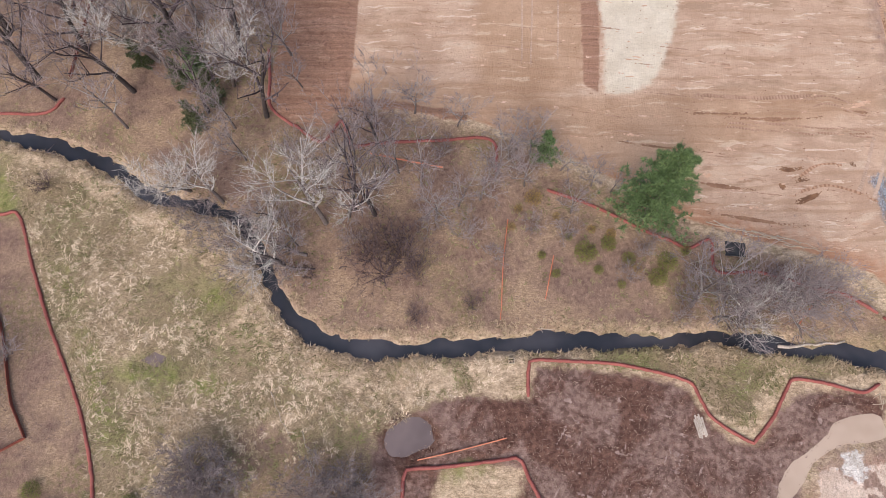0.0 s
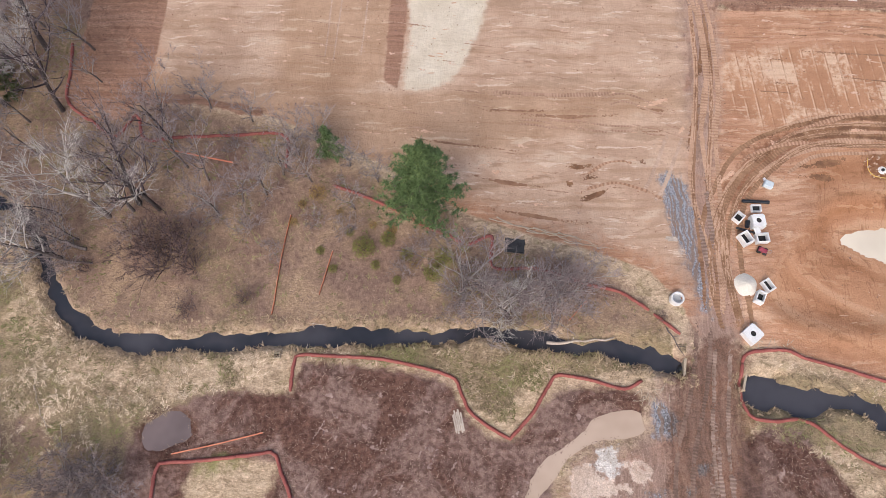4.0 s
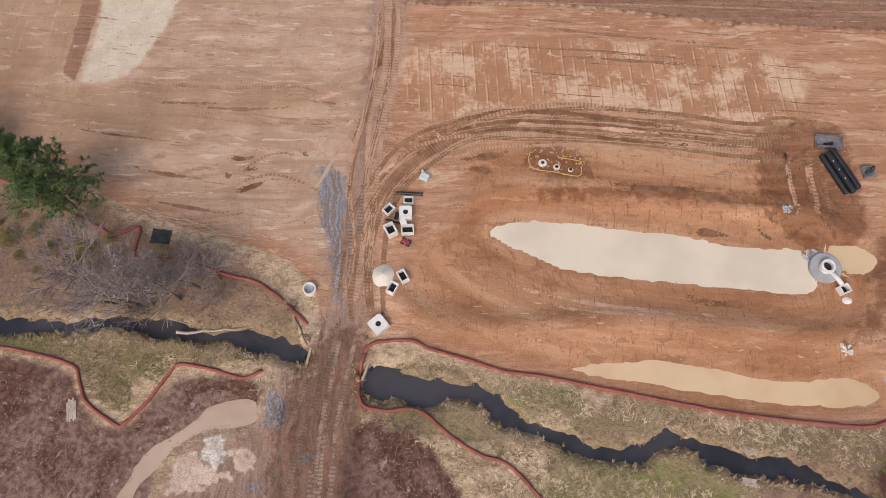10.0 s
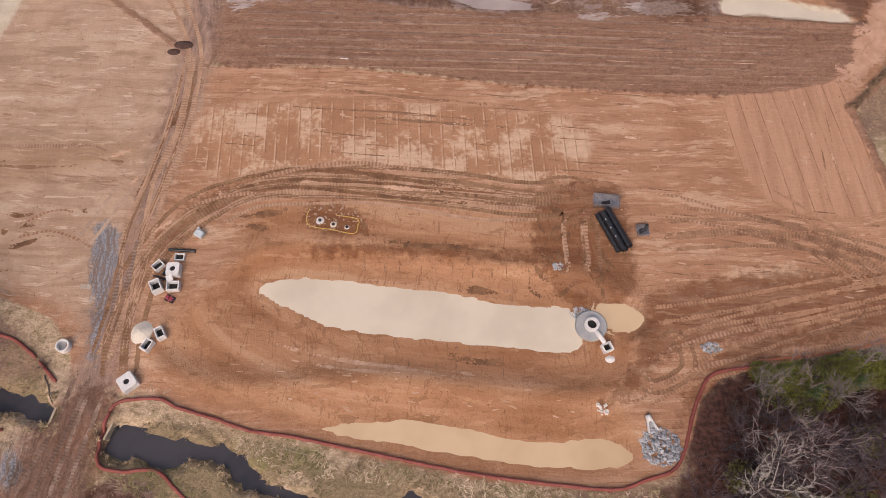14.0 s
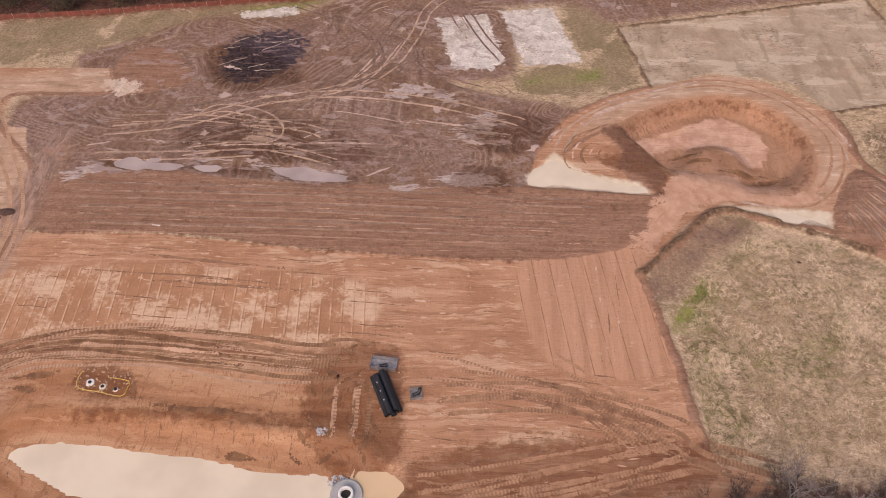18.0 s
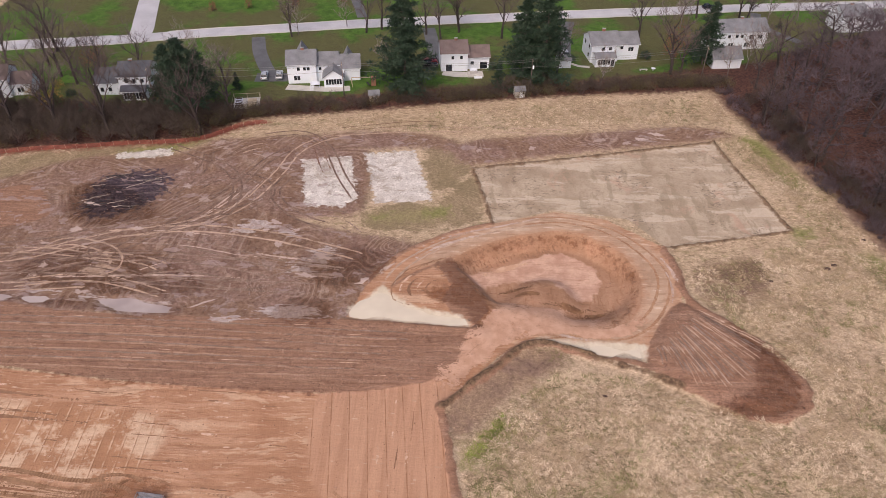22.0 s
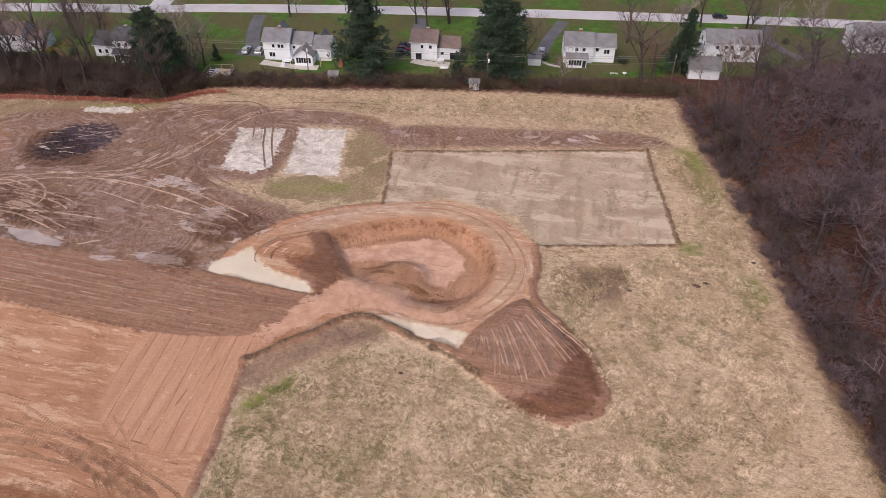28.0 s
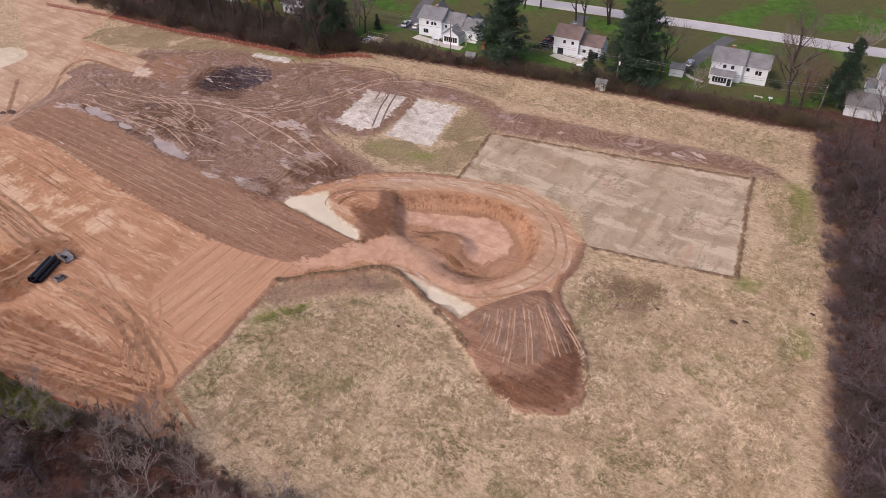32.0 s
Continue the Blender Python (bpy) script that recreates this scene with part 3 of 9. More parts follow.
PONDS = [  # outline, level, bank, depth
    ("81.4,33.1 84.3,34.7 91.8,34.6 106.8,32.8 114.2,31.4 122.3,30.9 123.9,27.6 123.2,25.2 113.8,25.6 99.3,27 92,28 86,30.3", -0.7, 6.5, 0.5),
    ("90.5,15 99.4,15.9 104.9,15.9 109.7,14.9 117.2,13.6 125.6,14.1 129.1,12.1 125.8,10.6 116.4,10.9 106.2,12.4 98,13.6", -0.45, 4.0, 0.35),
    ("52.6,10.4 52.9,8.7 46.9,6.7 43.3,4.2 40.5,0.9 39,-5 34,-5 37.9,0.9 42.1,6.1 47.8,9.7", -0.15, 1.0, 0.2),
    ("-6.9,9.4 -5,10.4 -0.9,9.8 -1,7.8 -3.7,5.5 -6.1,6.5", -0.12, 1.0, 0.15),
    ("-36.9,17.5 -35.6,18.1 -34.4,17.7 -35.1,16.8", -0.1, 0.8, 0.15),
    ("105,85.8 110.4,86 120.7,84.6 121.6,83.1 113.3,82.9 107,84", -0.06, 0.8, 0.1),
    ("126.2,31.6 131,31.4 132.5,29.5 130,27.4 126.6,28.5", -0.35, 1.5, 0.15),
    ("151.2,82.6 153.5,87 157.6,88 163,84 171,82.4 171.5,81 160,82", -0.15, 1.0, 0.12),
    ("76.7,87 86.8,87 97.5,85.4 96.9,84.8 84,84.7", -0.05, 0.8, 0.1),
    ("184,77.9 190,77.2 199,76.6 199.6,74.4 191.6,75.6", -0.1, 0.8, 0.1),
]
CREEK_W = spline(pts("-95,56 -75,52 -59.2,48.6 -53.5,47.3 -46,44.7 -39.9,40 -33.7,38.7 -27.3,36.3 -23.9,31.1 -22.1,27.2 -19.6,23.5 -15.8,20.5 -10.1,18.8 -0.3,19 8.2,19.8 18.7,19.8 29.3,19.9 33.6,20.5 38.5,19.8 44.4,18.8 50.7,18.4 54.8,17.3 57.6,16.3"), 1.2)
CREEK_E = spline(pts("66.4,13 70.5,13 75.4,12.3 80.1,11.7 83.3,9 89.9,6.5 95,4.8 99.5,5 102.7,6.5 107.3,4.9 112.6,3.6 118,2.8 128,-2 140,-14"), 1.2)
POOL = spline(pts("67.9,13 69.5,12.9 71.5,12.4 74,12"), 1.0)
CREEKS = [(CREEK_W, 0.62), (CREEK_E, 0.48), (POOL, 1.7)]

# ---- the ground: one sheet out to the horizon ----
FINE = 0.45
xs = np.concatenate([[-3000, -2000, -1200, -700, -450, -300, -200, -150, -120], np.arange(-100, -68, 2.0), np.arange(-68, 262, FINE), np.arange(262, 400, 2.0), [405, 420, 450, 500, 600, 800, 1200, 2000, 3000]])
ys = np.concatenate([[-3000, -2000, -1200, -700, -400, -200, -100, -50, -30], np.arange(-24, -8, 1.5), np.arange(-8, 152, FINE), np.arange(152, 290, 1.5), [295, 310, 340, 400, 500, 700, 1000, 1500, 2200, 3000]])
GX, GY = np.meshgrid(xs, ys)
zones = {c: np.zeros(GX.shape) for c in CHANNELS}
H = 0.30 * (lattice(GX, GY, 22, 1) - 0.5) + 0.12 * (lattice(GX, GY, 6, 2) - 0.5) + 0.05 * (lattice(GX, GY, 1.6, 3) - 0.5)
H = np.where((GX < -150) | (GX > 420) | (GY < -60) | (GY > 320), 0, H)
REACH = 3.0


def window(line, pad):
    """The piece of the grid round an outline."""
    a, b = line.min(0) - pad, line.max(0) + pad
    return slice(*np.searchsorted(ys, (a[1], b[1]))), slice(*np.searchsorted(xs, (a[0], b[0])))


def signed(line, w):
    X, Y = GX[w], GY[w]
    d = line_distance(line, X, Y, True)
    return np.where(inside(line, X, Y), d, -d)


for chan, text in AREAS:
    outline = spline(pts(text), 2.5, True) if chan not in ("pad", "plot", "clay", "lawn") else spline(pts(text), 1e9, True)
    w = window(outline, REACH + 1)
    zones[chan][w] = np.maximum(zones[chan][w], np.clip(0.5 + signed(outline, w) / (2 * REACH), 0, 1))
for chan, text, half, high in BANDS:
    band = spline(pts(text), 2.0)
    w = window(band, 6)
    d = line_distance(band, GX[w], GY[w])
    jag = 0.55 + 0.9 * lattice(GX[w], GY[w], 1.3, 9)
    zones[chan][w] = np.maximum(zones[chan][w], np.clip(0.5 + (half * jag - d) / (2 * REACH), 0, 1))
    H[w] += high * jag * (1 - smooth(0.1, half * 1.6, d))
# rough earth stands higher and lumpier than rolled earth
rough_earth = smooth(0.45, 0.6, np.maximum(zones["tilled"], np.maximum(zones["mulch"], zones["rut"])))
H += rough_earth * (0.10 * lattice(GX, GY, 0.9, 11) + 0.12 * lattice(GX, GY, 2.3, 12))
rolled = smooth(0.45, 0.6, zones["clay"])
H = H * (1 - 0.5 * rolled)
# hollow of the large basin round the long pond, and its outer lip
rim = spline(pts("69,24.7 72.7,31 78,36.9 87,38.9 99.3,38.5 114.5,37 122.8,36.4 129.2,32.4 131.3,25.4 127.6,20 113.5,20 99.4,21.2 85.3,20 74.6,20.6"), 2, True)
w = window(rim, 8)
s = signed(rim, w)
H[w] += 0.45 * np.exp(-(s / 1.8) ** 2) - 0.35 * smooth(0, 4, s)
# the excavated pit with its level floor
pit = spline(pts("168.9,98.2 177.4,104.3 186,107.2 191,107.6 196.6,105.4 201.9,99.4 203.5,93.9 201.9,86.1 197.2,80.9 190.1,80 184,82 178,83.4 175.5,85 172,92"), 2, True)
w = window(pit, 8)
s = signed(pit, w)
lane = spline(pts("166,68 174,76 181,84 186,90"), 2)
ramp = 1 - smooth(3.0, 7.0, line_distance(lane, GX[w], GY[w]))
gentle = 3.4 + 4.5 * smooth(92, 82, GY[w])
H[w] += -3.0 * smooth(0, 1, np.clip((s + 0.1) / gentle, 0, 1)) * (1 - 0.55 * ramp) + 0.15 * lattice(GX[w], GY[w], 3, 21) * smooth(0, 2, s)
# fan of spread soil
fan = spline(pts("203.4,80.5 209.2,87.6 214.5,83.5 222.2,75.2 223.9,67.6 220.8,64.1 216.6,62.6 210.2,65.1 206.3,67.4 200.4,72.6"), 2, True)
w = window(fan, 4)
H[w] += 0.75 * smooth(-0.2, 2.5, signed(fan, w))
# raised causeway where the haul road crosses the creek
w = window(np.array([[50.0, 2], [72, 26]]), 6)
H[w] += 0.35 * (1 - smooth(3.0, 6.5, line_distance(spline(pts("62,24 60.5,14 58,0"), 2), GX[w], GY[w])))
for text, level, bank, depth in PONDS:
    shore = spline(pts(text), 1.2, True)
    w = window(shore, bank + 2)
    s = signed(shore, w) - (0.2 if bank < 1 else 0) + (4.0 if bank < 1 else (1.6 if bank < 1.2 else 0.3)) * (lattice(GX[w], GY[w], 2.2 if bank > 1 else 3.4, 31) - 0.5) + 0.3 * (lattice(GX[w], GY[w], 0.9, 32) - 0.5)
    H[w] = np.where(s > 0, level - depth * smooth(0, 1.2, s), level + (H[w] - level) * smooth(0, bank, -s) + 0.02)
for bed, half in CREEKS:
    w = window(bed, 8)
    d = line_distance(bed, GX[w], GY[w]) + 0.9 * (lattice(GX[w], GY[w], 4.3, 41) - 0.5) + 1.0 * (lattice(GX[w], GY[w], 1.1, 42) - 0.5)
    cut = 1 - smooth(half - 0.2, half + 1.3, d)
    H[w] = H[w] * (1 - cut) - 1.45 * cut


def hz(x, y):
    """Height of the ground at a plan point."""
    i = int(np.clip(np.searchsorted(xs, x) - 1, 0, len(xs) - 2))
    j = int(np.clip(np.searchsorted(ys, y) - 1, 0, len(ys) - 2))
    f, g = (x - xs[i]) / (xs[i + 1] - xs[i]), (y - ys[j]) / (ys[j + 1] - ys[j])
    return float((H[j, i] * (1 - f) + H[j, i + 1] * f) * (1 - g) + (H[j + 1, i] * (1 - f) + H[j + 1, i + 1] * f) * g)


bank_run = np.zeros(GX.shape)
w = window(rim, 16)
bank_run[w] = line_distance(spline(pts(PONDS[0][0]), 1.5, True), GX[w], GY[w], True)
w = window(pit, 9)
bank_run[w] = 60 + line_distance(pit, GX[w], GY[w], True)
nx, ny = len(xs), len(ys)
gm = bpy.data.meshes.new("ground")
gm.vertices.add(nx * ny)
gm.vertices.foreach_set("co", np.stack([GX, GY, H], -1).astype(np.float32).ravel())
idx = np.arange(nx * ny).reshape(ny, nx)
quads = np.stack([idx[:-1, :-1], idx[:-1, 1:], idx[1:, 1:], idx[1:, :-1]], -1).reshape(-1, 4)
gm.loops.add(quads.size)
gm.loops.foreach_set("vertex_index", quads.ravel().astype(np.int32))
gm.polygons.add(len(quads))
gm.polygons.foreach_set("loop_start", np.arange(0, quads.size, 4, dtype=np.int32))
gm.update(calc_edges=True)
gm.shade_smooth()
for k in range(0, len(CHANNELS), 4):
    la = gm.attributes.new("zone%d" % (k // 4), "FLOAT_COLOR", "POINT")
    la.data.foreach_set("color", np.stack([zones[c] for c in CHANNELS[k:k + 4]], -1).astype(np.float32).ravel())

la = gm.attributes.new("bank", "FLOAT", "POINT")
la.data.foreach_set("value", bank_run.astype(np.float32).ravel())

g = Graph("site_earth_and_grass")
chan_out = {}
for k in range(0, len(CHANNELS), 4):
    at = g.attr("zone%d" % (k // 4))
    sp = g.t.nodes.new("ShaderNodeSeparateColor")
    g.t.links.new(at.outputs["Color"], sp.inputs[0])
    for c, o in zip(CHANNELS[k:k + 4], (*sp.outputs, at.outputs["Alpha"])):
        chan_out[c] = o
warp = g.t.nodes.new("ShaderNodeVectorMath")
warp.operation = "MULTIPLY_ADD"
g.put(warp.inputs[0], g.noise(0.11, 3, 0.5, colour=True))
warp.inputs[1].default_value = (4.0, 2.4, 0)
g.put(warp.inputs[2], g.co)
bent = warp.outputs[0]
warp2 = g.t.nodes.new("ShaderNodeVectorMath")
warp2.operation = "MULTIPLY_ADD"
g.put(warp2.inputs[0], g.noise(0.9, 3, 0.5, colour=True))
warp2.inputs[1].default_value = (0.8, 0.8, 0)
g.put(warp2.inputs[2], bent)
curl = warp2.outputs[0]
n_big, n_mid, n_small, n_fine = g.noise(0.06, 4), g.noise(0.35, 5, 0.6), g.noise(1.6, 5, 0.65), g.noise(7.0, 3, 0.7)
n_patch = g.noise(0.13, 6, 0.66, warp=0.6)
n_grit = g.noise(18.0, 2, 0.7)
n_edge = g.noise(0.8, 5, 0.65)
shard2 = g.noise(2.6, 4, 0.66, warp=0.4)
streak_x = g.noise(1.0, 4, 0.6, g.mapped((0.05, 0.8, 1), 0, bent))
streak_x2 = g.noise(1.0, 4, 0.65, g.mapped((0.14, 3.2, 1), 3, bent))
streak_y = g.noise(1.0, 4, 0.6, g.mapped((1.0, 0.04, 1), 2))
scuff = g.noise(1.0, 4, 0.7, g.mapped((0.35, 2.6, 1), -38, bent))
blades = g.noise(1.0, 5, 0.75, g.mapped((1.7, 5.2, 1), 25, curl))
blades2 = g.noise(1.0, 5, 0.75, g.mapped((4.6, 1.5, 1), -20, curl))
seam = g.step(g.math("ABSOLUTE", g.math("SUBTRACT", g.noise(1.0, 2, 0.5, g.mapped((0.035, 0.42, 1), 2, bent)), 0.5)), 0.012, 0.002)
rill = g.step(g.math("ABSOLUTE", g.math("SUBTRACT", g.noise(1.0, 3, 0.6, g.mapped((0.5, 0.06, 1), -4, bent)), 0.5)), 0.014, 0.002)


def cover(col, chan, new_col, wobble=0.25, edge=0.04):
    m = g.math("ADD", chan_out[chan], g.math("MULTIPLY", g.math("SUBTRACT", n_edge, 0.5), wobble))
    return g.mix(g.step(m, 0.5 - edge, 0.5 + edge), col, new_col)


def two(f, a, b, lo=0.35, hi=0.65):
    return g.mix(g.step(f, lo, hi), a, b)


def over(col, f, amount, new_col):
    return g.mix(g.math("MULTIPLY", f, amount), col, new_col)


thatch = g.noise(1.0, 4, 0.62, g.mapped((0.55, 1.5, 1), 32, curl))
clumps = g.noise(1.0, 5, 0.66, g.mapped((0.42, 0.8, 1), 28, curl))
straw = two(blades, (0.33, 0.235, 0.15), (0.62, 0.475, 0.325), 0.32, 0.66)
straw = over(straw, g.step(blades2, 0.52, 0.64), 0.55, (0.68, 0.53, 0.37))
straw = over(straw, g.step(thatch, 0.54, 0.62), 0.6, (0.25, 0.175, 0.105))
straw = over(straw, g.step(thatch, 0.45, 0.38), 0.5, (0.70, 0.55, 0.39))
straw = over(straw, g.step(n_patch, 0.54, 0.66), 0.45, (0.38, 0.25, 0.175))
straw = over(straw, g.step(n_big, 0.48, 0.6), 0.45, two(blades, (0.48, 0.36, 0.245), (0.72, 0.57, 0.42), 0.3, 0.7))
region = g.step(g.noise(0.04, 5, 0.7), 0.40, 0.56)
straw = over(straw, g.math("MULTIPLY", g.step(clumps, 0.53, 0.6), region), 0.5, two(n_small, (0.21, 0.18, 0.075), (0.36, 0.295, 0.15)))
straw = over(straw, g.math("MULTIPLY", g.step(g.noise(0.7, 5, 0.7, warp=0.8), 0.57, 0.64), g.step(n_big, 0.36, 0.5)), 0.65, (0.20, 0.15, 0.08))
straw = over(straw, g.step(g.noise(0.5, 4, 0.7, warp=0.5), 0.44, 0.34), 0.5, (0.66, 0.515, 0.355))
col = straw
fresh = over(two(n_small, (0.15, 0.17, 0.045), (0.30, 0.28, 0.11)), g.step(blades, 0.48, 0.66), 0.55, (0.38, 0.31, 0.17))
fresh = over(fresh, g.step(n_patch, 0.48, 0.6), 0.55, (0.36, 0.27, 0.17))
meadow = two(blades, (0.20, 0.148, 0.088), (0.43, 0.325, 0.205), 0.3, 0.7)
meadow = over(meadow, g.step(n_patch, 0.46, 0.6), 0.6, two(n_small, (0.13, 0.115, 0.05), (0.26, 0.20, 0.11)))
worn = g.math("ADD", chan_out["scrape"], g.math("MULTIPLY", g.math("SUBTRACT", n_patch, 0.5), 2.6))
col = g.mix(g.step(worn, 0.62, 0.82, 0.0, 0.85), col, meadow)
col = cover(col, "green", fresh, 1.2, 0.28)
mown = g.mix(g.step(n_mid, 0.3, 0.7), (0.05, 0.113, 0.015), (0.09, 0.183, 0.027))
mown = over(mown, g.step(g.noise(0.05, 4), 0.42, 0.54), 0.8, (0.115, 0.095, 0.048))
mown = over(mown, g.step(n_small, 0.5, 0.7), 0.3, (0.03, 0.05, 0.014))
col = cover(col, "lawn", mown, 0.4, 0.1)
leaf = two(g.math("ADD", g.math("MULTIPLY", n_small, 0.5), g.math("MULTIPLY", blades2, 0.5)), (0.145, 0.088, 0.066), (0.35, 0.235, 0.175), 0.3, 0.7)
leaf = over(leaf, g.step(n_patch, 0.4, 0.66), 0.85, two(blades, (0.26, 0.175, 0.11), (0.54, 0.39, 0.25), 0.3, 0.7))
leaf = over(leaf, g.step(n_mid, 0.5, 0.72), 0.55, (0.15, 0.092, 0.075))
leaf = over(leaf, g.math("MULTIPLY", g.step(n_big, 0.5, 0.62), g.step(n_small, 0.42, 0.6)), 0.7, (0.19, 0.165, 0.065))
col = cover(col, "litter", leaf, 0.9, 0.25)
# reddish leaf floor, darkened so its colour carries the shade under trees
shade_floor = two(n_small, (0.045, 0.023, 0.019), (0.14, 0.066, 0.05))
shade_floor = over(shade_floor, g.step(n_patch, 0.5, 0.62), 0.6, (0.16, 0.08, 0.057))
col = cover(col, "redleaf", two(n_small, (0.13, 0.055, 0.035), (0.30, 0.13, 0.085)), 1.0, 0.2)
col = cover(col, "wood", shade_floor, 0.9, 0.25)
bare = two(n_patch, (0.36, 0.275, 0.195), (0.52, 0.425, 0.32), 0.3, 0.7)
bare = over(bare, g.step(n_small, 0.5, 0.66), 0.4, (0.31, 0.23, 0.16))
bare = over(bare, g.step(scuff, 0.58, 0.7), 0.35, (0.50, 0.34, 0.25))
bare = over(bare, g.step(g.noise(1.0, 5, 0.65, g.mapped((0.05, 0.22, 1), 12, curl)), 0.52, 0.58), 0.7, (0.60, 0.51, 0.405))
bare = over(bare, g.step(g.noise(1.0, 5, 0.65, g.mapped((0.3, 0.06, 1), 10, curl)), 0.54, 0.6), 0.55, (0.30, 0.235, 0.16))
bare = over(bare, g.step(g.noise(0.09, 5, 0.7, warp=1.0), 0.57, 0.64), 0.6, (0.50, 0.335, 0.245))
scratch = g.step(g.math("ABSOLUTE", g.math("SUBTRACT", g.noise(1.0, 4, 0.6, g.mapped((0.25, 0.6, 1), 20, curl)), 0.5)), 0.016, 0.003)
bare = over(bare, scratch, g.step(g.noise(0.1, 3), 0.42, 0.6, 0.0, 0.85), (0.17, 0.125, 0.095))
col = cover(col, "plot", bare, 0.12, 0.03)
skin = g.noise(1.0, 5, 0.6, g.mapped((0.16, 1.1, 1), -4, curl))
tilth = two(g.math("ADD", g.math("MULTIPLY", g.noise(1.0, 4, 0.7, g.mapped((0.045, 2.0, 1), 1)), 0.6), g.math("MULTIPLY", n_small, 0.4)), (0.25, 0.135, 0.085), (0.38, 0.22, 0.15), 0.34, 0.66)
tilth = over(tilth, g.step(streak_x, 0.5, 0.62), 0.5, (0.40, 0.25, 0.18))
tilth = over(tilth, g.step(skin, 0.6, 0.63), 0.5, (0.46, 0.30, 0.21))
tilth = over(tilth, seam, 0.25, (0.091, 0.0434, 0.0291))
tilth = over(tilth, g.step(n_small, 0.56, 0.7), 0.45, (0.128, 0.0637, 0.0436))
churn = two(n_small, (0.214, 0.118, 0.0892), (0.369, 0.227, 0.184))
churn = over(churn, g.step(g.noise(0.07, 4, 0.6), 0.42, 0.56), 0.8, two(n_small, (0.20, 0.108, 0.066), (0.32, 0.185, 0.125)))
churn = over(churn, g.step(g.noise(0.22, 5, 0.7, warp=1.2), 0.54, 0.66), 0.7, two(n_small, (0.31, 0.205, 0.175), (0.46, 0.33, 0.295)))
churn = over(churn, g.step(g.noise(1.0, 4, 0.7, g.mapped((0.5, 2.4, 1), 30, curl)), 0.6, 0.7), 0.45, (0.48, 0.32, 0.25))
churn = over(churn, g.step(n_patch, 0.5, 0.4), 0.5, (0.193, 0.101, 0.0679))
swirl = g.math("PINGPONG", g.math("MULTIPLY", g.noise(0.035, 2, 0.35, warp=1.4), 26.0), 0.5)
where = g.step(g.noise(0.1, 3, 0.6), 0.46, 0.56)
churn = over(churn, g.math("MULTIPLY", g.step(swirl, 0.36, 0.42), where), 0.45, (0.47, 0.325, 0.26))
churn = over(churn, g.math("MULTIPLY", g.step(swirl, 0.13, 0.08), where), 0.45, (0.15, 0.085, 0.058))
churn = g.mix(1.0, churn, (0.96, 1.04, 1.04), "MULTIPLY")
col = cover(col, "rut", churn, 0.9, 0.25)
clay = two(n_patch, (0.396, 0.188, 0.109), (0.503, 0.261, 0.16), 0.3, 0.7)
clay = over(clay, g.step(streak_x, 0.48, 0.62), 0.6, (0.60, 0.345, 0.23))
clay = over(clay, g.step(g.noise(1.0, 5, 0.65, g.mapped((0.07, 0.3, 1), -5, curl)), 0.56, 0.62), 0.65, (0.65, 0.42, 0.295))
clay = over(clay, g.math("MULTIPLY", g.step(streak_x2, 0.56, 0.66), g.step(n_mid, 0.42, 0.6)), 0.75, (0.663, 0.415, 0.286))
clay = over(clay, g.step(streak_x2, 0.44, 0.32), 0.6, (0.278, 0.125, 0.0698))
clay = over(clay, g.step(skin, 0.61, 0.635), 0.6, (0.66, 0.42, 0.29))
clay = over(clay, g.step(skin, 0.38, 0.355), 0.5, (0.29, 0.135, 0.075))
clay = over(clay, seam, 0.3, (0.235, 0.106, 0.0582))
clay = over(clay, g.step(scuff, 0.62, 0.74), 0.3, (0.321, 0.15, 0.0873))
chalk = two(n_patch, (0.46, 0.285, 0.20), (0.59, 0.39, 0.285), 0.32, 0.68)
chalk = over(chalk, g.step(streak_x, 0.5, 0.62), 0.6, (0.40, 0.235, 0.15))
chalk = over(chalk, g.step(g.noise(1.0, 5, 0.65, g.mapped((0.06, 0.26, 1), -8, curl)), 0.57, 0.63), 0.6, (0.36, 0.22, 0.145))
chalk = over(chalk, g.step(g.noise(1.0, 5, 0.65, g.mapped((0.06, 0.26, 1), -8, curl)), 0.43, 0.37), 0.5, (0.64, 0.47, 0.365))
chalk = over(chalk, g.step(skin, 0.6, 0.63), 0.75, (0.70, 0.52, 0.41))
chalk = over(chalk, g.step(skin, 0.385, 0.36), 0.6, (0.34, 0.19, 0.12))
chalk = over(chalk, g.step(scuff, 0.58, 0.7), 0.4, (0.364, 0.207, 0.145))
chalk = over(chalk, seam, 0.2, (0.278, 0.145, 0.097))
clay = cover(clay, "pale", chalk, 0.9, 0.35)
band = g.t.nodes.new("ShaderNodeCombineXYZ")
spx = g.t.nodes.new("ShaderNodeSeparateXYZ")
g.t.links.new(bent, spx.inputs[0])
g.put(band.inputs[0], g.math("MULTIPLY", g.attr("bank").outputs["Fac"], 0.30))
g.put(band.inputs[1], g.math("MULTIPLY", spx.outputs["X"], 0.035))
g.put(band.inputs[2], g.math("MULTIPLY", spx.outputs["Y"], 0.035))
bands = g.noise(1.0, 4, 0.6, band.outputs[0])
ochre = two(g.math("ADD", g.math("MULTIPLY", bands, 0.78), g.math("MULTIPLY", n_patch, 0.22)), (0.364, 0.159, 0.0795), (0.514, 0.261, 0.15), 0.36, 0.62)
ochre = over(ochre, g.step(n_patch, 0.54, 0.7), 0.25, (0.353, 0.16, 0.08))
ochre = over(ochre, g.step(bands, 0.55, 0.64), 0.5, (0.58, 0.34, 0.215))
ochre = over(ochre, rill, 0.5, (0.235, 0.0965, 0.0485))
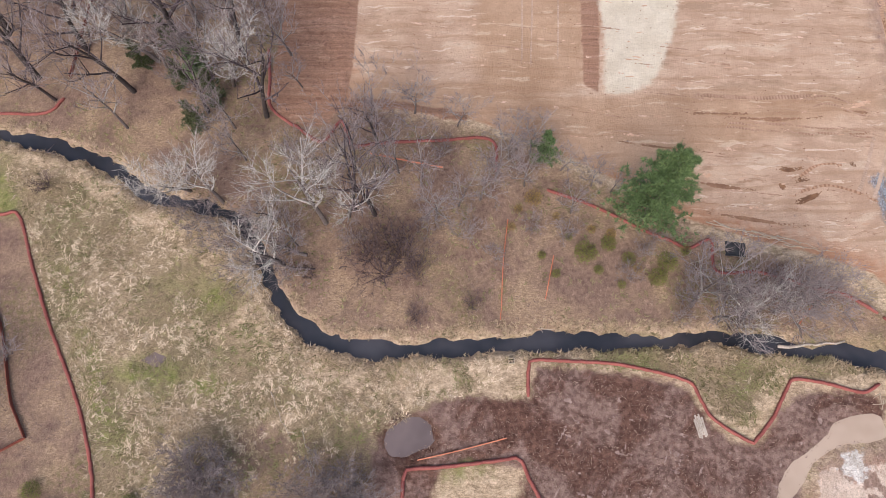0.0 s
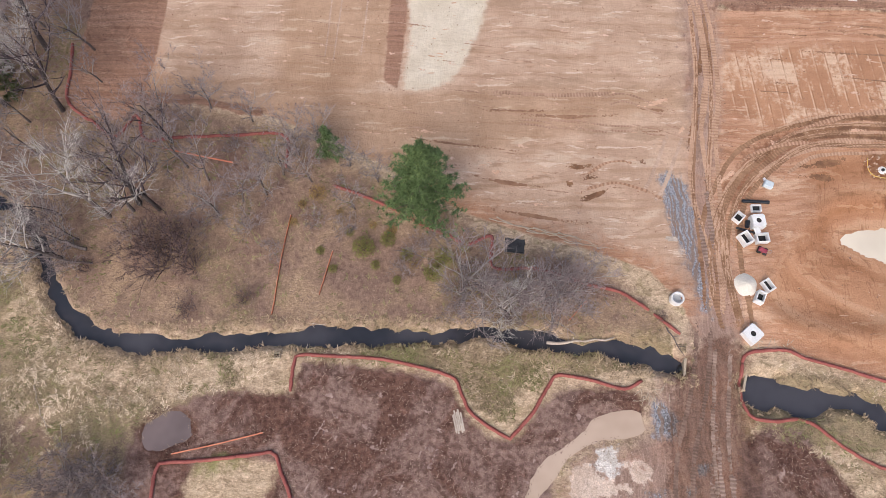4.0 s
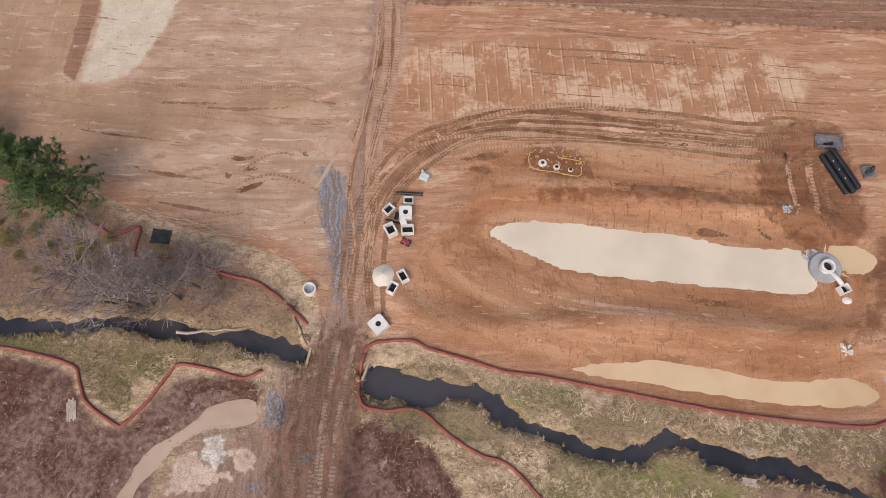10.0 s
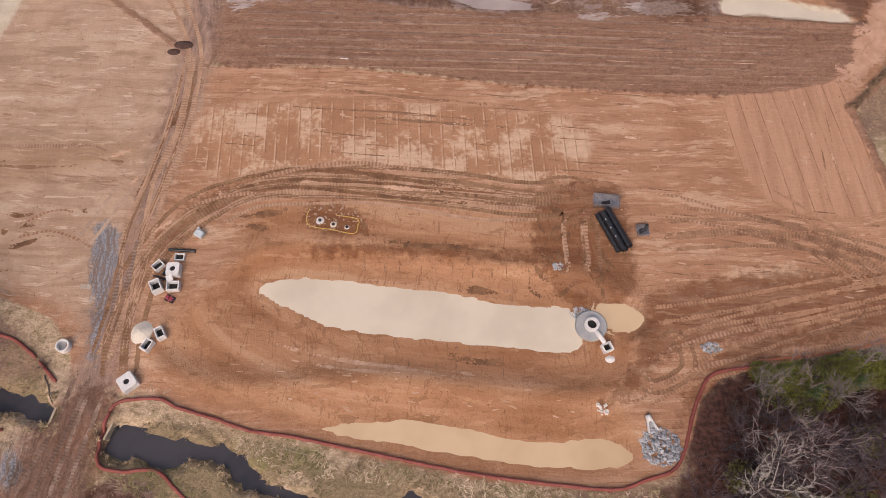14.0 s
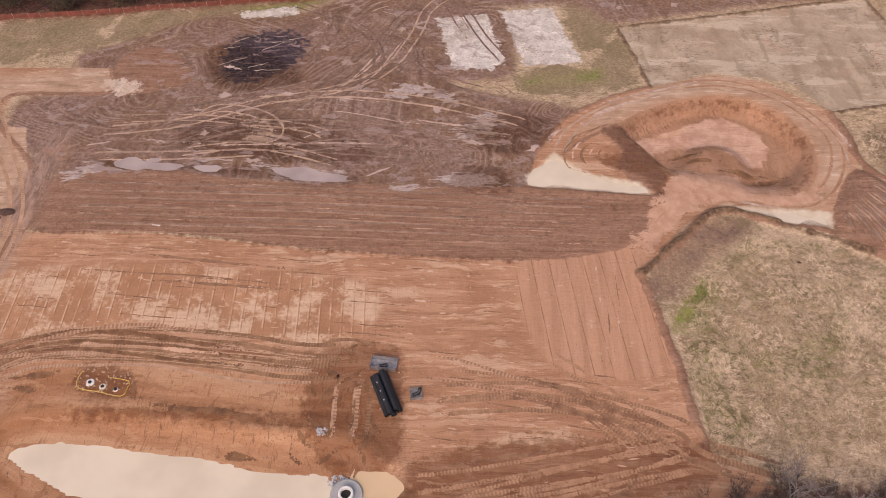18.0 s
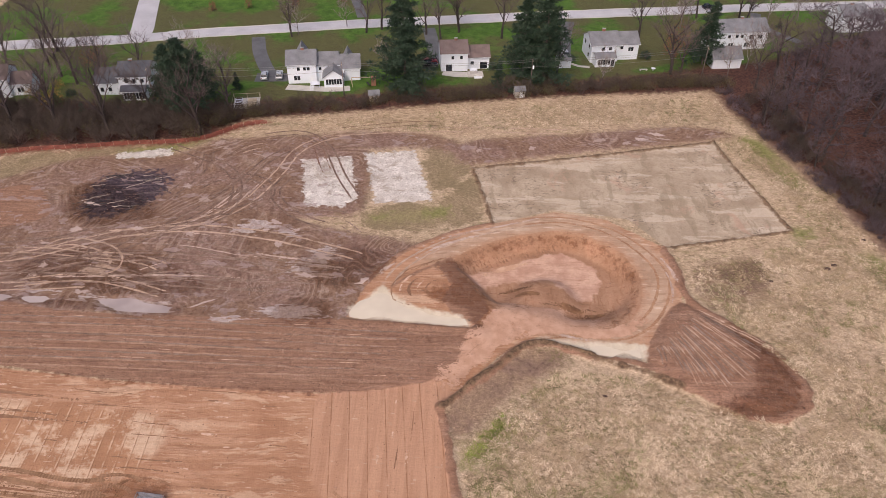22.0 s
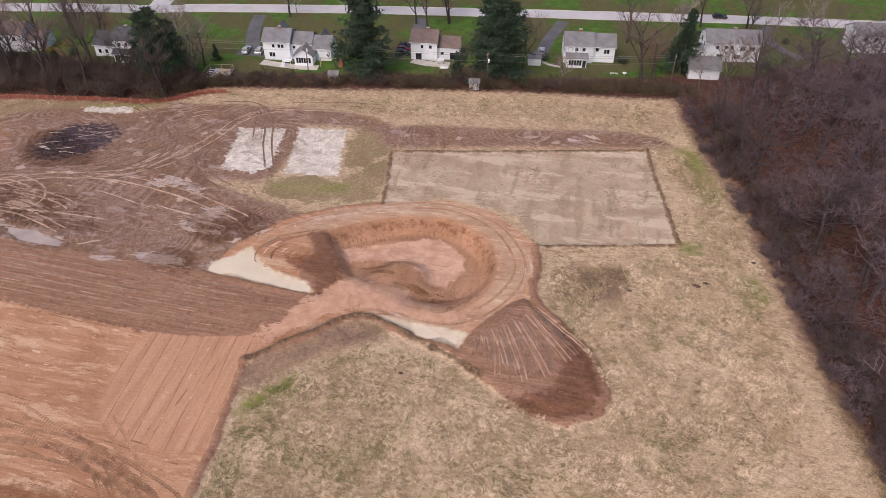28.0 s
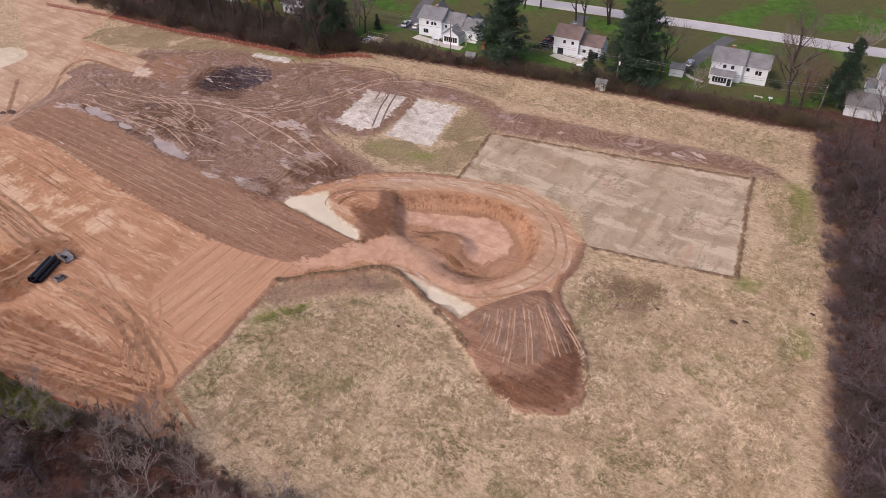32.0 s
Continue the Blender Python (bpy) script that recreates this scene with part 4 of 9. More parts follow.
smear = g.noise(1.0, 4, 0.6, g.mapped((0.22, 0.7, 1), -6, curl))
ochre = over(ochre, g.step(smear, 0.585, 0.62), 0.45, (0.56, 0.315, 0.19))
ochre = over(ochre, g.step(smear, 0.40, 0.37), 0.5, (0.27, 0.118, 0.058))
clay = cover(clay, "orange", ochre, 0.9, 0.35)
rows_y = two(streak_y, (0.47, 0.245, 0.155), (0.56, 0.305, 0.20), 0.36, 0.62)
rows_y = over(rows_y, g.step(n_patch, 0.5, 0.66), 0.4, (0.535, 0.28, 0.175))
# rolled passes: pale crust in soft rows between straight roller lines
sep = g.t.nodes.new("ShaderNodeSeparateXYZ")
g.t.links.new(g.mapped((1, 1, 0), -3), sep.inputs[0])
lane_no = g.math("FLOOR", g.math("DIVIDE", sep.outputs["X"], 1.62))
white = g.t.nodes.new("ShaderNodeTexWhiteNoise")
white.noise_dimensions = "1D"
g.put(white.inputs["W"], lane_no)
row_wave = g.step(g.math("PINGPONG", g.math("ADD", sep.outputs["Y"], g.math("MULTIPLY", white.outputs["Value"], 0.35)), 0.62), 0.08, 0.3)
crust = g.math("ADD", g.math("MULTIPLY", white.outputs["Value"], 0.05), g.noise(0.14, 5, 0.6))
crust = g.math("ADD", crust, g.math("MULTIPLY", g.math("SUBTRACT", n_small, 0.5), 0.35))
crust = g.math("MULTIPLY", g.step(crust, 0.49, 0.60), g.math("ADD", g.math("MULTIPLY", row_wave, 0.2), 0.8))
lane_line = g.step(g.math("PINGPONG", sep.outputs["X"], 0.81), 0.13, 0.03)
rolls = two(n_patch, (0.396, 0.188, 0.105), (0.503, 0.256, 0.15), 0.3, 0.7)
rolls = over(rolls, crust, 0.8, (0.72, 0.495, 0.36))
beside = g.step(g.math("PINGPONG", g.math("ADD", sep.outputs["X"], 0.22), 0.81), 0.16, 0.04)
rolls = over(rolls, g.math("MULTIPLY", beside, g.step(n_mid, 0.42, 0.6)), 0.7, (0.69, 0.46, 0.33))
rolls = over(rolls, lane_line, g.step(n_mid, 0.35, 0.65, 0.1, 0.75), (0.29, 0.14, 0.075))
clay = cover(clay, "plaid", rolls, 0.5, 0.2)
pass_line = g.step(g.math("PINGPONG", g.math("ADD", sep.outputs["X"], g.math("MULTIPLY", sep.outputs["Y"], 0.05)), 1.35), 0.12, 0.03)
rows_y = over(rows_y, pass_line, g.step(n_mid, 0.35, 0.6, 0.15, 0.8), (0.27, 0.125, 0.066))
tanned = over(two(n_patch, (0.40, 0.235, 0.15), (0.52, 0.325, 0.22), 0.3, 0.7), g.step(streak_x, 0.5, 0.62), 0.5, (0.37, 0.205, 0.125))
tanned = over(tanned, g.step(skin, 0.6, 0.63), 0.6, (0.62, 0.44, 0.32))
clay = cover(clay, "pinkish", tanned, 0.6, 0.25)
clay = g.mix(1.0, clay, (0.98, 1.06, 1.05), "MULTIPLY")
clay = cover(clay, "ns", g.mix(1.0, rows_y, (0.98, 1.06, 1.05), "MULTIPLY"), 0.15, 0.1)
col = cover(col, "clay", clay, 0.16, 0.04)
dig = two(g.math("ADD", g.math("MULTIPLY", bands, 0.45), g.math("MULTIPLY", n_patch, 0.55)), (0.33, 0.18, 0.108), (0.47, 0.285, 0.187), 0.36, 0.62)
dig = over(dig, g.step(g.noise(1.0, 3, 0.6, g.mapped((1.5, 0.16, 1), 6, bent)), 0.54, 0.66), 0.4, (0.25, 0.115, 0.06))
dig = over(dig, g.step(n_patch, 0.5, 0.62), 0.6, (0.46, 0.25, 0.155))
dig = over(dig, g.step(g.noise(1.0, 4, 0.7, g.mapped((0.5, 1.6, 1), 40, bent)), 0.56, 0.68), 0.5, (0.20, 0.10, 0.058))
col = cover(col, "red", dig, 0.14, 0.035)
col = cover(col, "floor", over(two(n_mid, (0.50, 0.305, 0.22), (0.65, 0.435, 0.33)), g.step(scuff, 0.54, 0.64), 0.6, (0.40, 0.22, 0.14)), 0.5, 0.06)
col = cover(col, "tilled", tilth, 0.16, 0.035)
col = cover(col, "berm", two(n_small, (0.10, 0.062, 0.04), (0.26, 0.17, 0.105)), 0.3, 0.05)
packed = two(g.noise(1.0, 5, 0.7, g.mapped((1.1, 0.10, 1), 3, bent)), (0.245, 0.16, 0.123), (0.41, 0.28, 0.22))
packed = over(packed, g.step(n_patch, 0.48, 0.62), 0.5, (0.449, 0.27, 0.194))
packed = over(packed, g.step(n_mid, 0.56, 0.68), 0.5, (0.203, 0.121, 0.0873))
packed = over(packed, g.step(g.noise(1.0, 4, 0.7, g.mapped((2.2, 0.14, 1), 4, curl)), 0.55, 0.64), 0.5, (0.50, 0.36, 0.285))
col = cover(col, "haul", packed, 0.9, 0.3)
chips = two(n_small, (0.085, 0.041, 0.029), (0.195, 0.105, 0.077), 0.36, 0.66)
chips = over(chips, g.step(n_patch, 0.44, 0.56), 0.8, two(n_small, (0.18, 0.11, 0.087), (0.36, 0.25, 0.21)))
chips = over(chips, g.step(scuff, 0.6, 0.7), 0.5, (0.33, 0.225, 0.185))
chips = over(chips, g.step(n_mid, 0.56, 0.62), 0.5, (0.075, 0.036, 0.027))
chips = over(chips, g.step(g.cells(2.3), 0.13, 0.05), 0.7, (0.40, 0.29, 0.23))
col = cover(col, "mulch", chips, 0.45, 0.1)
col = cover(col, "silt", two(n_mid, (0.61, 0.525, 0.40), (0.69, 0.61, 0.485)), 0.3, 0.08)
stones = two(g.cells(8.5, out="Color"), (0.155, 0.16, 0.178), (0.37, 0.38, 0.41), 0.2, 0.8)
stones = over(stones, g.step(g.noise(1.0, 3, 0.6, g.mapped((2.6, 0.12, 1), 3, curl)), 0.48, 0.56), 0.85, (0.235, 0.165, 0.13))
stones = over(stones, g.step(n_small, 0.55, 0.65), 0.6, (0.36, 0.25, 0.18))
col = cover(col, "gravel", stones, 0.6, 0.08)
drawn = g.noise(1.0, 5, 0.68, g.mapped((0.16, 0.85, 1), 18, curl))
puddled = g.step(g.math("ADD", chan_out["slick"], g.math("MULTIPLY", g.math("SUBTRACT", drawn, 0.55), 2.6)), 0.5, 0.56)
col = over(col, puddled, 0.9, two(n_small, (0.42, 0.345, 0.32), (0.58, 0.50, 0.47)))
col = cover(col, "chalkspot", two(n_mid, (0.56, 0.43, 0.34), (0.70, 0.57, 0.47)), 1.0, 0.05)
col = cover(col, "pad", over(over(two(n_mid, (0.62, 0.575, 0.525), (0.76, 0.72, 0.67)), g.step(g.noise(0.2, 6, 0.75, warp=0.8), 0.5, 0.62), 0.75, (0.40, 0.335, 0.275)), g.step(shard2, 0.58, 0.64), 0.6, (0.34, 0.25, 0.185)), 0.7, 0.05)
col = cover(col, "black", over(two(n_small, (0.035, 0.025, 0.033), (0.11, 0.08, 0.096)), g.step(g.noise(1.0, 4, 0.6, g.mapped((0.12, 1.3, 1), -20, curl)), 0.54, 0.62), 0.75, (0.24, 0.18, 0.18)), 2.2, 0.16)
soak = g.math("ADD", chan_out["wet"], g.math("MULTIPLY", g.math("SUBTRACT", n_edge, 0.5), 0.9))
soak = g.step(soak, 0.42, 0.66)
col = g.mix(g.math("MULTIPLY", soak, 0.85), col, g.mix(1.0, col, (0.54, 0.45, 0.385), "MULTIPLY"))
calm = g.step(g.math("MAXIMUM", chan_out["clay"], chan_out["plot"]), 0.45, 0.55, 1.0, 0.3)
col = g.mix(g.math("MULTIPLY", g.math("MULTIPLY", g.step(n_fine, 0.42, 0.62), 0.4), calm), col, g.mix(1.0, col, (0.5, 0.49, 0.48), "MULTIPLY"))
clump = g.noise(3.2, 4, 0.7)
col = g.mix(g.math("MULTIPLY", g.math("MULTIPLY", g.step(clump, 0.53, 0.62), 0.36), calm), col, g.mix(1.0, col, (0.55, 0.53, 0.52), "MULTIPLY"))
col = g.mix(g.math("MULTIPLY", g.math("MULTIPLY", g.step(clump, 0.45, 0.36), 0.32), calm), col, g.mix(1.0, col, (1.35, 1.34, 1.32), "MULTIPLY"))
shard = g.noise(0.9, 5, 0.68, warp=0.7)
col = g.mix(g.math("MULTIPLY", g.math("MULTIPLY", g.step(shard, 0.59, 0.61), 0.45), calm), col, g.mix(1.0, col, (0.55, 0.53, 0.52), "MULTIPLY"))
col = g.mix(g.math("MULTIPLY", g.math("MULTIPLY", g.step(shard, 0.41, 0.39), 0.42), calm), col, g.mix(1.0, col, (1.4, 1.42, 1.45), "MULTIPLY"))
col = g.mix(g.math("MULTIPLY", g.math("MULTIPLY", g.step(shard2, 0.6, 0.63), 0.3), calm), col, g.mix(1.0, col, (0.5, 0.49, 0.48), "MULTIPLY"))
col = g.mix(g.math("MULTIPLY", g.math("MULTIPLY", g.step(shard2, 0.40, 0.37), 0.3), calm), col, g.mix(1.0, col, (1.45, 1.45, 1.45), "MULTIPLY"))
col = g.mix(g.math("MULTIPLY", g.math("MULTIPLY", g.step(n_grit, 0.58, 0.72), 0.4), calm), col, g.mix(1.0, col, (1.35, 1.33, 1.3), "MULTIPLY"))
# sheen of wet mud put into the colour as grey-mauve patches
sheen = g.math("MULTIPLY", g.step(chan_out["rut"], 0.55, 0.7), g.step(g.noise(1.0, 5, 0.65, g.mapped((0.16, 0.34, 1), 12, curl)), 0.585, 0.61))
col = over(col, sheen, 0.7, (0.33, 0.245, 0.225))
soak = g.math("MAXIMUM", g.math("MAXIMUM", soak, sheen), puddled)
rough = g.step(g.math("MULTIPLY", soak, g.step(n_mid, 0.45, 0.55)), 0, 1, 0.92, 0.32)
relief = g.math("ADD", g.math("MULTIPLY", n_small, 0.6), g.math("MULTIPLY", n_fine, 0.35))
relief = g.math("ADD", relief, g.math("MULTIPLY", blades, 0.25))
M_GROUND = g.finish(col, rough, relief, 0.3, 0.7)
g.bsdf.inputs["Specular IOR Level"].default_value = 0.25
gm.materials.append(M_GROUND)
tagged(new("ground", gm), "graded clay, tilled soil, straw grass and leaf litter", "ground", kind="structure")


def water(name, text, level, material, label):
    """A still sheet of water that the banks cut off."""
    shore = spline(pts(text), 1.0, True)
    bm = bmesh.new()
    vs = []
    for i in range(len(shore)):
        t = shore[(i + 1) % len(shore)] - shore[i - 1]
        n = np.array([t[1], -t[0]]) / (np.linalg.norm(t) + 1e-9)
        vs.append((shore[i], n))
    turn = sum(a[0][0] * b[0][1] - a[0][1] * b[0][0] for a, b in zip(vs, vs[1:] + vs[:1]))
    sign = 1 if turn > 0 else -1
    f = bm.faces.new([bm.verts.new((p[0] + sign * n[0] * 0.45, p[1] + sign * n[1] * 0.45, level)) for p, n in vs])
    bmesh.ops.triangulate(bm, faces=[f])
    me = bpy.data.meshes.new(name)
    bm.to_mesh(me)
    bm.free()
    me.materials.append(material)
    return tagged(new(name, me), label, "water", kind="structure")


WATERS = [("pond", M_POND, "long cream-coloured silty pond in the clay basin"),
          ("pond", M_POND2, "shallow tan silty pool along the lower bank"),
          ("puddle", M_PUDDLE, "curved tan puddle beside the mulch"),
          ("puddle", M_DARKPUD, "dark brown puddle in bare mud"),
          ("puddle", M_DARKPUD, "small dark puddle in the meadow"),
          ("puddle", M_GREYPUD, "grey mud puddle in rutted soil"),
          ("puddle", M_POND2, "tan puddle beside the outlet structure"),
          ("puddle", M_POND, "cream silt puddle at the pit edge"),
          ("puddle", M_GREYPUD, "long thin grey puddle in rutted soil"),
          ("puddle", M_POND, "cream puddle below the pit bank")]
for (text, level, bank, depth), (nm, mt, lb) in zip(PONDS, WATERS):
    water(nm, text, level, mt, lb)


def ribbon(line, half, lift, level=None):
    """A strip along a plan line."""
    so = Soup()
    m = len(line)
    for i in range(m):
        t = line[min(i + 1, m - 1)] - line[max(i - 1, 0)]
        n = np.array([-t[1], t[0]]) / (np.linalg.norm(t) + 1e-9)
        for k in (-1, 0, 1):
            q = line[i] + n * k * half
            so.v.append((q[0], q[1], (hz(q[0], q[1]) + lift) if level is None else level))
    for i in range(m - 1):
        for k in (0, 1):
            so.f.append((3 * i + k + 1, 3 * i + k, 3 * i + 3 + k, 3 * i + 4 + k))
    return so


for bed, half in CREEKS[:2]:
    reach = np.vstack([bed, [[58.6, 15.9]]]) if bed is CREEK_W else np.vstack([[[64.4, 13.2]], bed])
    tagged(part("creek", ribbon(reach, half + (1.9 if bed is CREEK_W else 2.6), 0, -0.95), M_CREEK), "dark still creek between grassy banks", "creek", kind="structure")

# ---- vehicle ruts pressed into the soil ----


def rut_material(name, a, b, tread, solid=0.9, lugs=0.7):
    g = Graph(name)
    at = g.attr("along").outputs["Fac"]
    bars = g.step(g.math("PINGPONG", at, tread), tread * 0.35, tread * 0.65)
    c = g.mix(g.step(g.noise(0.5, 5, 0.7), 0.35, 0.65), a, b)
    if lugs:
        c = g.mix(g.math("MULTIPLY", bars, 0.95 if lugs >= 1 else g.step(g.noise(0.14, 3), 0.42, 0.56, 0.05, lugs)), c, g.mix(1.0, c, (0.66, 0.62, 0.59), "MULTIPLY"))
    m = g.finish(c, 0.85, g.math("ADD", g.math("MULTIPLY", bars, 0.4 * lugs), g.noise(5, 3)), 0.06, 0.6)
    keep = g.math("ADD", g.attr("edge").outputs["Fac"], g.math("MULTIPLY", g.math("SUBTRACT", g.noise(0.7, 5, 0.7), 0.52), 1.6))
    keep = g.math("ADD", keep, g.math("MULTIPLY", g.math("SUBTRACT", g.noise(3.5, 3, 0.6), 0.5), 1.1))
    low = 1.05 - 0.6 * solid
    g.put(g.bsdf.inputs["Alpha"], g.step(keep, low, low + 0.05))
    return m


M_RUT_CLAY = rut_material("tracked_clay", (0.28, 0.148, 0.083), (0.42, 0.245, 0.147), 0.23, 0.75)
M_RUT_DARK = rut_material("tracked_dark_clay", (0.23, 0.12, 0.063), (0.35, 0.195, 0.113), 0.23, 0.7)
M_RUT_FAINT = rut_material("faint_tracked_clay", (0.34, 0.205, 0.135), (0.46, 0.295, 0.205), 0.22, 0.5)
M_RUT_WET = rut_material("tracked_wet_clay", (0.235, 0.125, 0.064), (0.35, 0.20, 0.113), 0.23, 1.1)
M_RUT_SOFT = rut_material("soft_tracked_clay", (0.36, 0.195, 0.112), (0.49, 0.285, 0.172), 0.24, 0.5)
M_RUT_LIGHT = rut_material("tracked_light_clay", (0.42, 0.255, 0.16), (0.54, 0.35, 0.235), 0.24, 0.85)
M_RUT_MUD = rut_material("tracked_mud", (0.14, 0.085, 0.06), (0.26, 0.17, 0.128), 0.2, 0.6)
M_RUT_PALE = rut_material("tracked_pale_crust", (0.42, 0.29, 0.21), (0.56, 0.41, 0.31), 0.2, 0.5)
M_RUT_HAUL = rut_material("tracked_haul_soil", (0.20, 0.132, 0.098), (0.36, 0.255, 0.20), 0.2, 0.45)


def rut(text, material, gauge=1.9, wide=0.42, seed=0, sides=(-1, 1), swing=0.0):
    """One wheel or track mark with raised edges, in one or two lines."""
    rnd = random.Random(seed)
    mid = spline(pts(text), 0.55)
    so, along, edge = Soup(), [], []
    run = np.concatenate([[0], np.cumsum(np.linalg.norm(np.diff(mid, axis=0), axis=1))])
    for sd in sides:
        k0 = len(so.v)
        ph = rnd.uniform(0, 6)
        m = len(mid)
        for i in range(m):
            t = mid[min(i + 1, m - 1)] - mid[max(i - 1, 0)]
            n = np.array([-t[1], t[0]]) / (np.linalg.norm(t) + 1e-9)
            ends = min(1.0, 0.05 + 0.22 * min(run[i], run[-1] - run[i]))
            taper = min(1.0, 0.4 + 0.35 * min(run[i], run[-1] - run[i]))
            off = sd * gauge / 2 + (swing + 0.12) * math.sin(run[i] * 0.11 + ph)
            for u, h, e in ((-1.0, 0.0, 0.0), (-0.62, 0.05, 0.8), (-0.36, 0.02, 1.0), (0.36, 0.02, 1.0), (0.62, 0.05, 0.8), (1.0, 0.0, 0.0)):
                q = mid[i] + n * (off + u * wide * taper * rnd.uniform(0.85, 1.15))
                so.v.append((q[0], q[1], hz(q[0], q[1]) + 0.012 + h * 0.7 * ends * rnd.uniform(0.5, 1.4)))
                along.append(run[i])
                edge.append(e * ends)
        for i in range(m - 1):
            for k in range(5):
                a = k0 + 6 * i + k
                so.f.append((a + 1, a, a + 6, a + 7))
    ob = part("tyre_track", so, material, None, "", True)
    for nm, vals in (("along", along), ("edge", edge)):
        la = ob.data.attributes.new(nm, "FLOAT", "POINT")
        la.data.foreach_set("value", np.array(vals, np.float32))
    return tagged(ob, "pressed wheel ruts with raised crumbly edges", "track", kind="structure")


def ruts(text, material, spread, count, seed, **k):
    """Several passes beside one another."""
    rnd = random.Random(seed)
    base = pts(text)
    for i in range(count):
        d = (i - (count - 1) / 2) * spread
        moved = []
        for j, p in enumerate(base):
            t = np.array(base[min(j + 1, len(base) - 1)]) - np.array(base[max(j - 1, 0)])
            n = np.array([-t[1], t[0]]) / (np.linalg.norm(t) + 1e-9)
            q = np.array(p) + n * (d + rnd.uniform(-0.5, 0.5))
            moved.append("%.2f,%.2f" % (q[0], q[1]))
        lo = rnd.choice((0, 0, 1)) if len(moved) > 4 else 0
        rut(" ".join(moved[lo:]), material, seed=seed + i, **k)


LOOP = "65.2,19.5 64.8,27.7 65.4,34.1 67.5,39.5 71.9,44.4 78.6,48.4 86.5,49.6 96.1,49.3 107.2,48.2 116.7,47.2 123.8,46.9"
ruts(LOOP, M_RUT_WET, 1.5, 3, 5, swing=0.3)
ruts("67.5,39 72.5,43 79,46.6 87,47.9 97,47.3 110,46.2 122,45.4", M_RUT_LIGHT, 1.6, 2, 15, wide=0.36)
rut("66,30 66.6,36.8 69.5,41.8 74.6,45.8 81,48.6 90,49.2 104,48.3 122,46.4", M_RUT_LIGHT, 1.9, 0.34, 16)
rut("73,47.5 80,50.6 90,51.6 100,51 112,49.6", M_RUT_LIGHT, 1.5, 0.3, 17)
ruts("67.3,74 66.8,59 65.6,49.6 64.6,40.8 64.6,30 63.4,21", M_RUT_LIGHT, 1.8, 2, 25, swing=0.3)
rut("64,22 62.6,14 61.6,6 61.4,-8", M_RUT_HAUL, seed=28)
rut("64.6,46 66.8,54 67.4,62 66.9,72 64,80 58,90 50,104 40,118", M_RUT_LIGHT, seed=31)
rut("62,24 60,14 57,4 56,-8", M_RUT_MUD, seed=32)
rut("66.6,72 66.4,60 65,50 63.4,40 63.2,30 62.4,20", M_RUT_DARK, 1.9, 0.34, 33)
rut("123.6,46 123.8,38.1 124.1,33.5", M_RUT_LIGHT, 2.5, 0.34, 35)
rut("125.8,46.5 126,40 125.9,33", M_RUT_DARK, 2.0, seed=36)
rut("118,47.8 122,49.8 126,49.2 127,46", M_RUT_DARK, 1.6, seed=37)
ruts("127.9,18.8 133.7,22.5 141.5,25.7 156.2,30 172,34", M_RUT_SOFT, 2.1, 3, 45, swing=0.3)
ruts("130.9,28.5 139.9,29.6 157,33.6 170,36", M_RUT_SOFT, 1.8, 2, 55)
ruts("134.3,41.2 149.9,42.4 161,40.2 168,37 171,34.4 182,31", M_RUT_CLAY, 1.9, 2, 65)
rut("134.5,45.6 146.2,44.2 157.5,41.8 166.7,40.9", M_RUT_SOFT, seed=66)
for i in range(7):
    rut("%g,%g %g,%g %g,%g" % (150 + 2.5 * i, 44 - i, 157 + 1.8 * i, 39.5 - 0.8 * i, 163 + 1.3 * i, 32.5 + 0.3 * i), (M_RUT_CLAY, M_RUT_SOFT)[i % 2], 1.8, 0.3, 750 + i)
rut("150,50 158,44 164,38 167,34", M_RUT_SOFT, seed=67)
rut("132,24 136,27 137,23 133,20.5 130,21 129,19", M_RUT_DARK, 1.5, seed=68)
rut("54,37 57,40 59.5,45 62,51", M_RUT_PALE, seed=86)
rut("49,52 54,54.5 60,52.5 63,54.5", M_RUT_FAINT, 1.4, 0.26, 87)
for i in range(6):
    rut("%g,%g %g,%g %g,%g" % (36 + 4.2 * i, 50 + 0.6 * (i % 3), 41 + 4.2 * i, 50.4 - 0.3 * i, 47 + 4.0 * i, 49 + 0.5 * (i % 2)), M_RUT_FAINT, 0.9, 0.26, 700 + i)
for x0 in (11.2, 12.6, 16.4):
    rut("%g,76 %g,66 %g,57.5" % (x0 + 1.0, x0 + 0.5, x0), M_RUT_PALE, 0.0, 0.2, int(x0 * 7), (0,))
rut("33,55.5 44,54.9 55,55.6", M_RUT_FAINT, 0.0, 0.5, 88, (0,))
for i in range(0, 6):
    rut("%g,%g %g,%g %g,%g" % (70 + i, 80.4 - 1.8 * i, 110, 80 - 1.85 * i, 165 - 2 * i, 77.8 - 1.6 * i), (M_RUT_HAUL, M_RUT_FAINT)[i % 2], 1.6, 0.26, 130 + i)
# smears and seams left by blade and roller: flat strokes with ragged edges
M_SEAM = rut_material("dark_grader_seam", (0.21, 0.108, 0.06), (0.33, 0.18, 0.105), 1.0, 0.85, 0.0)
M_SEAM_SOFT = rut_material("soft_grader_seam", (0.31, 0.185, 0.12), (0.43, 0.275, 0.19), 1.0, 0.7, 0.0)
M_SEAM_PALE = rut_material("pale_grader_seam", (0.55, 0.36, 0.255), (0.68, 0.49, 0.365), 1.0, 0.6, 0.0)
M_DAMP = rut_material("damp_dark_clay", (0.15, 0.072, 0.035), (0.27, 0.138, 0.068), 1.0, 1.05, 0.0)
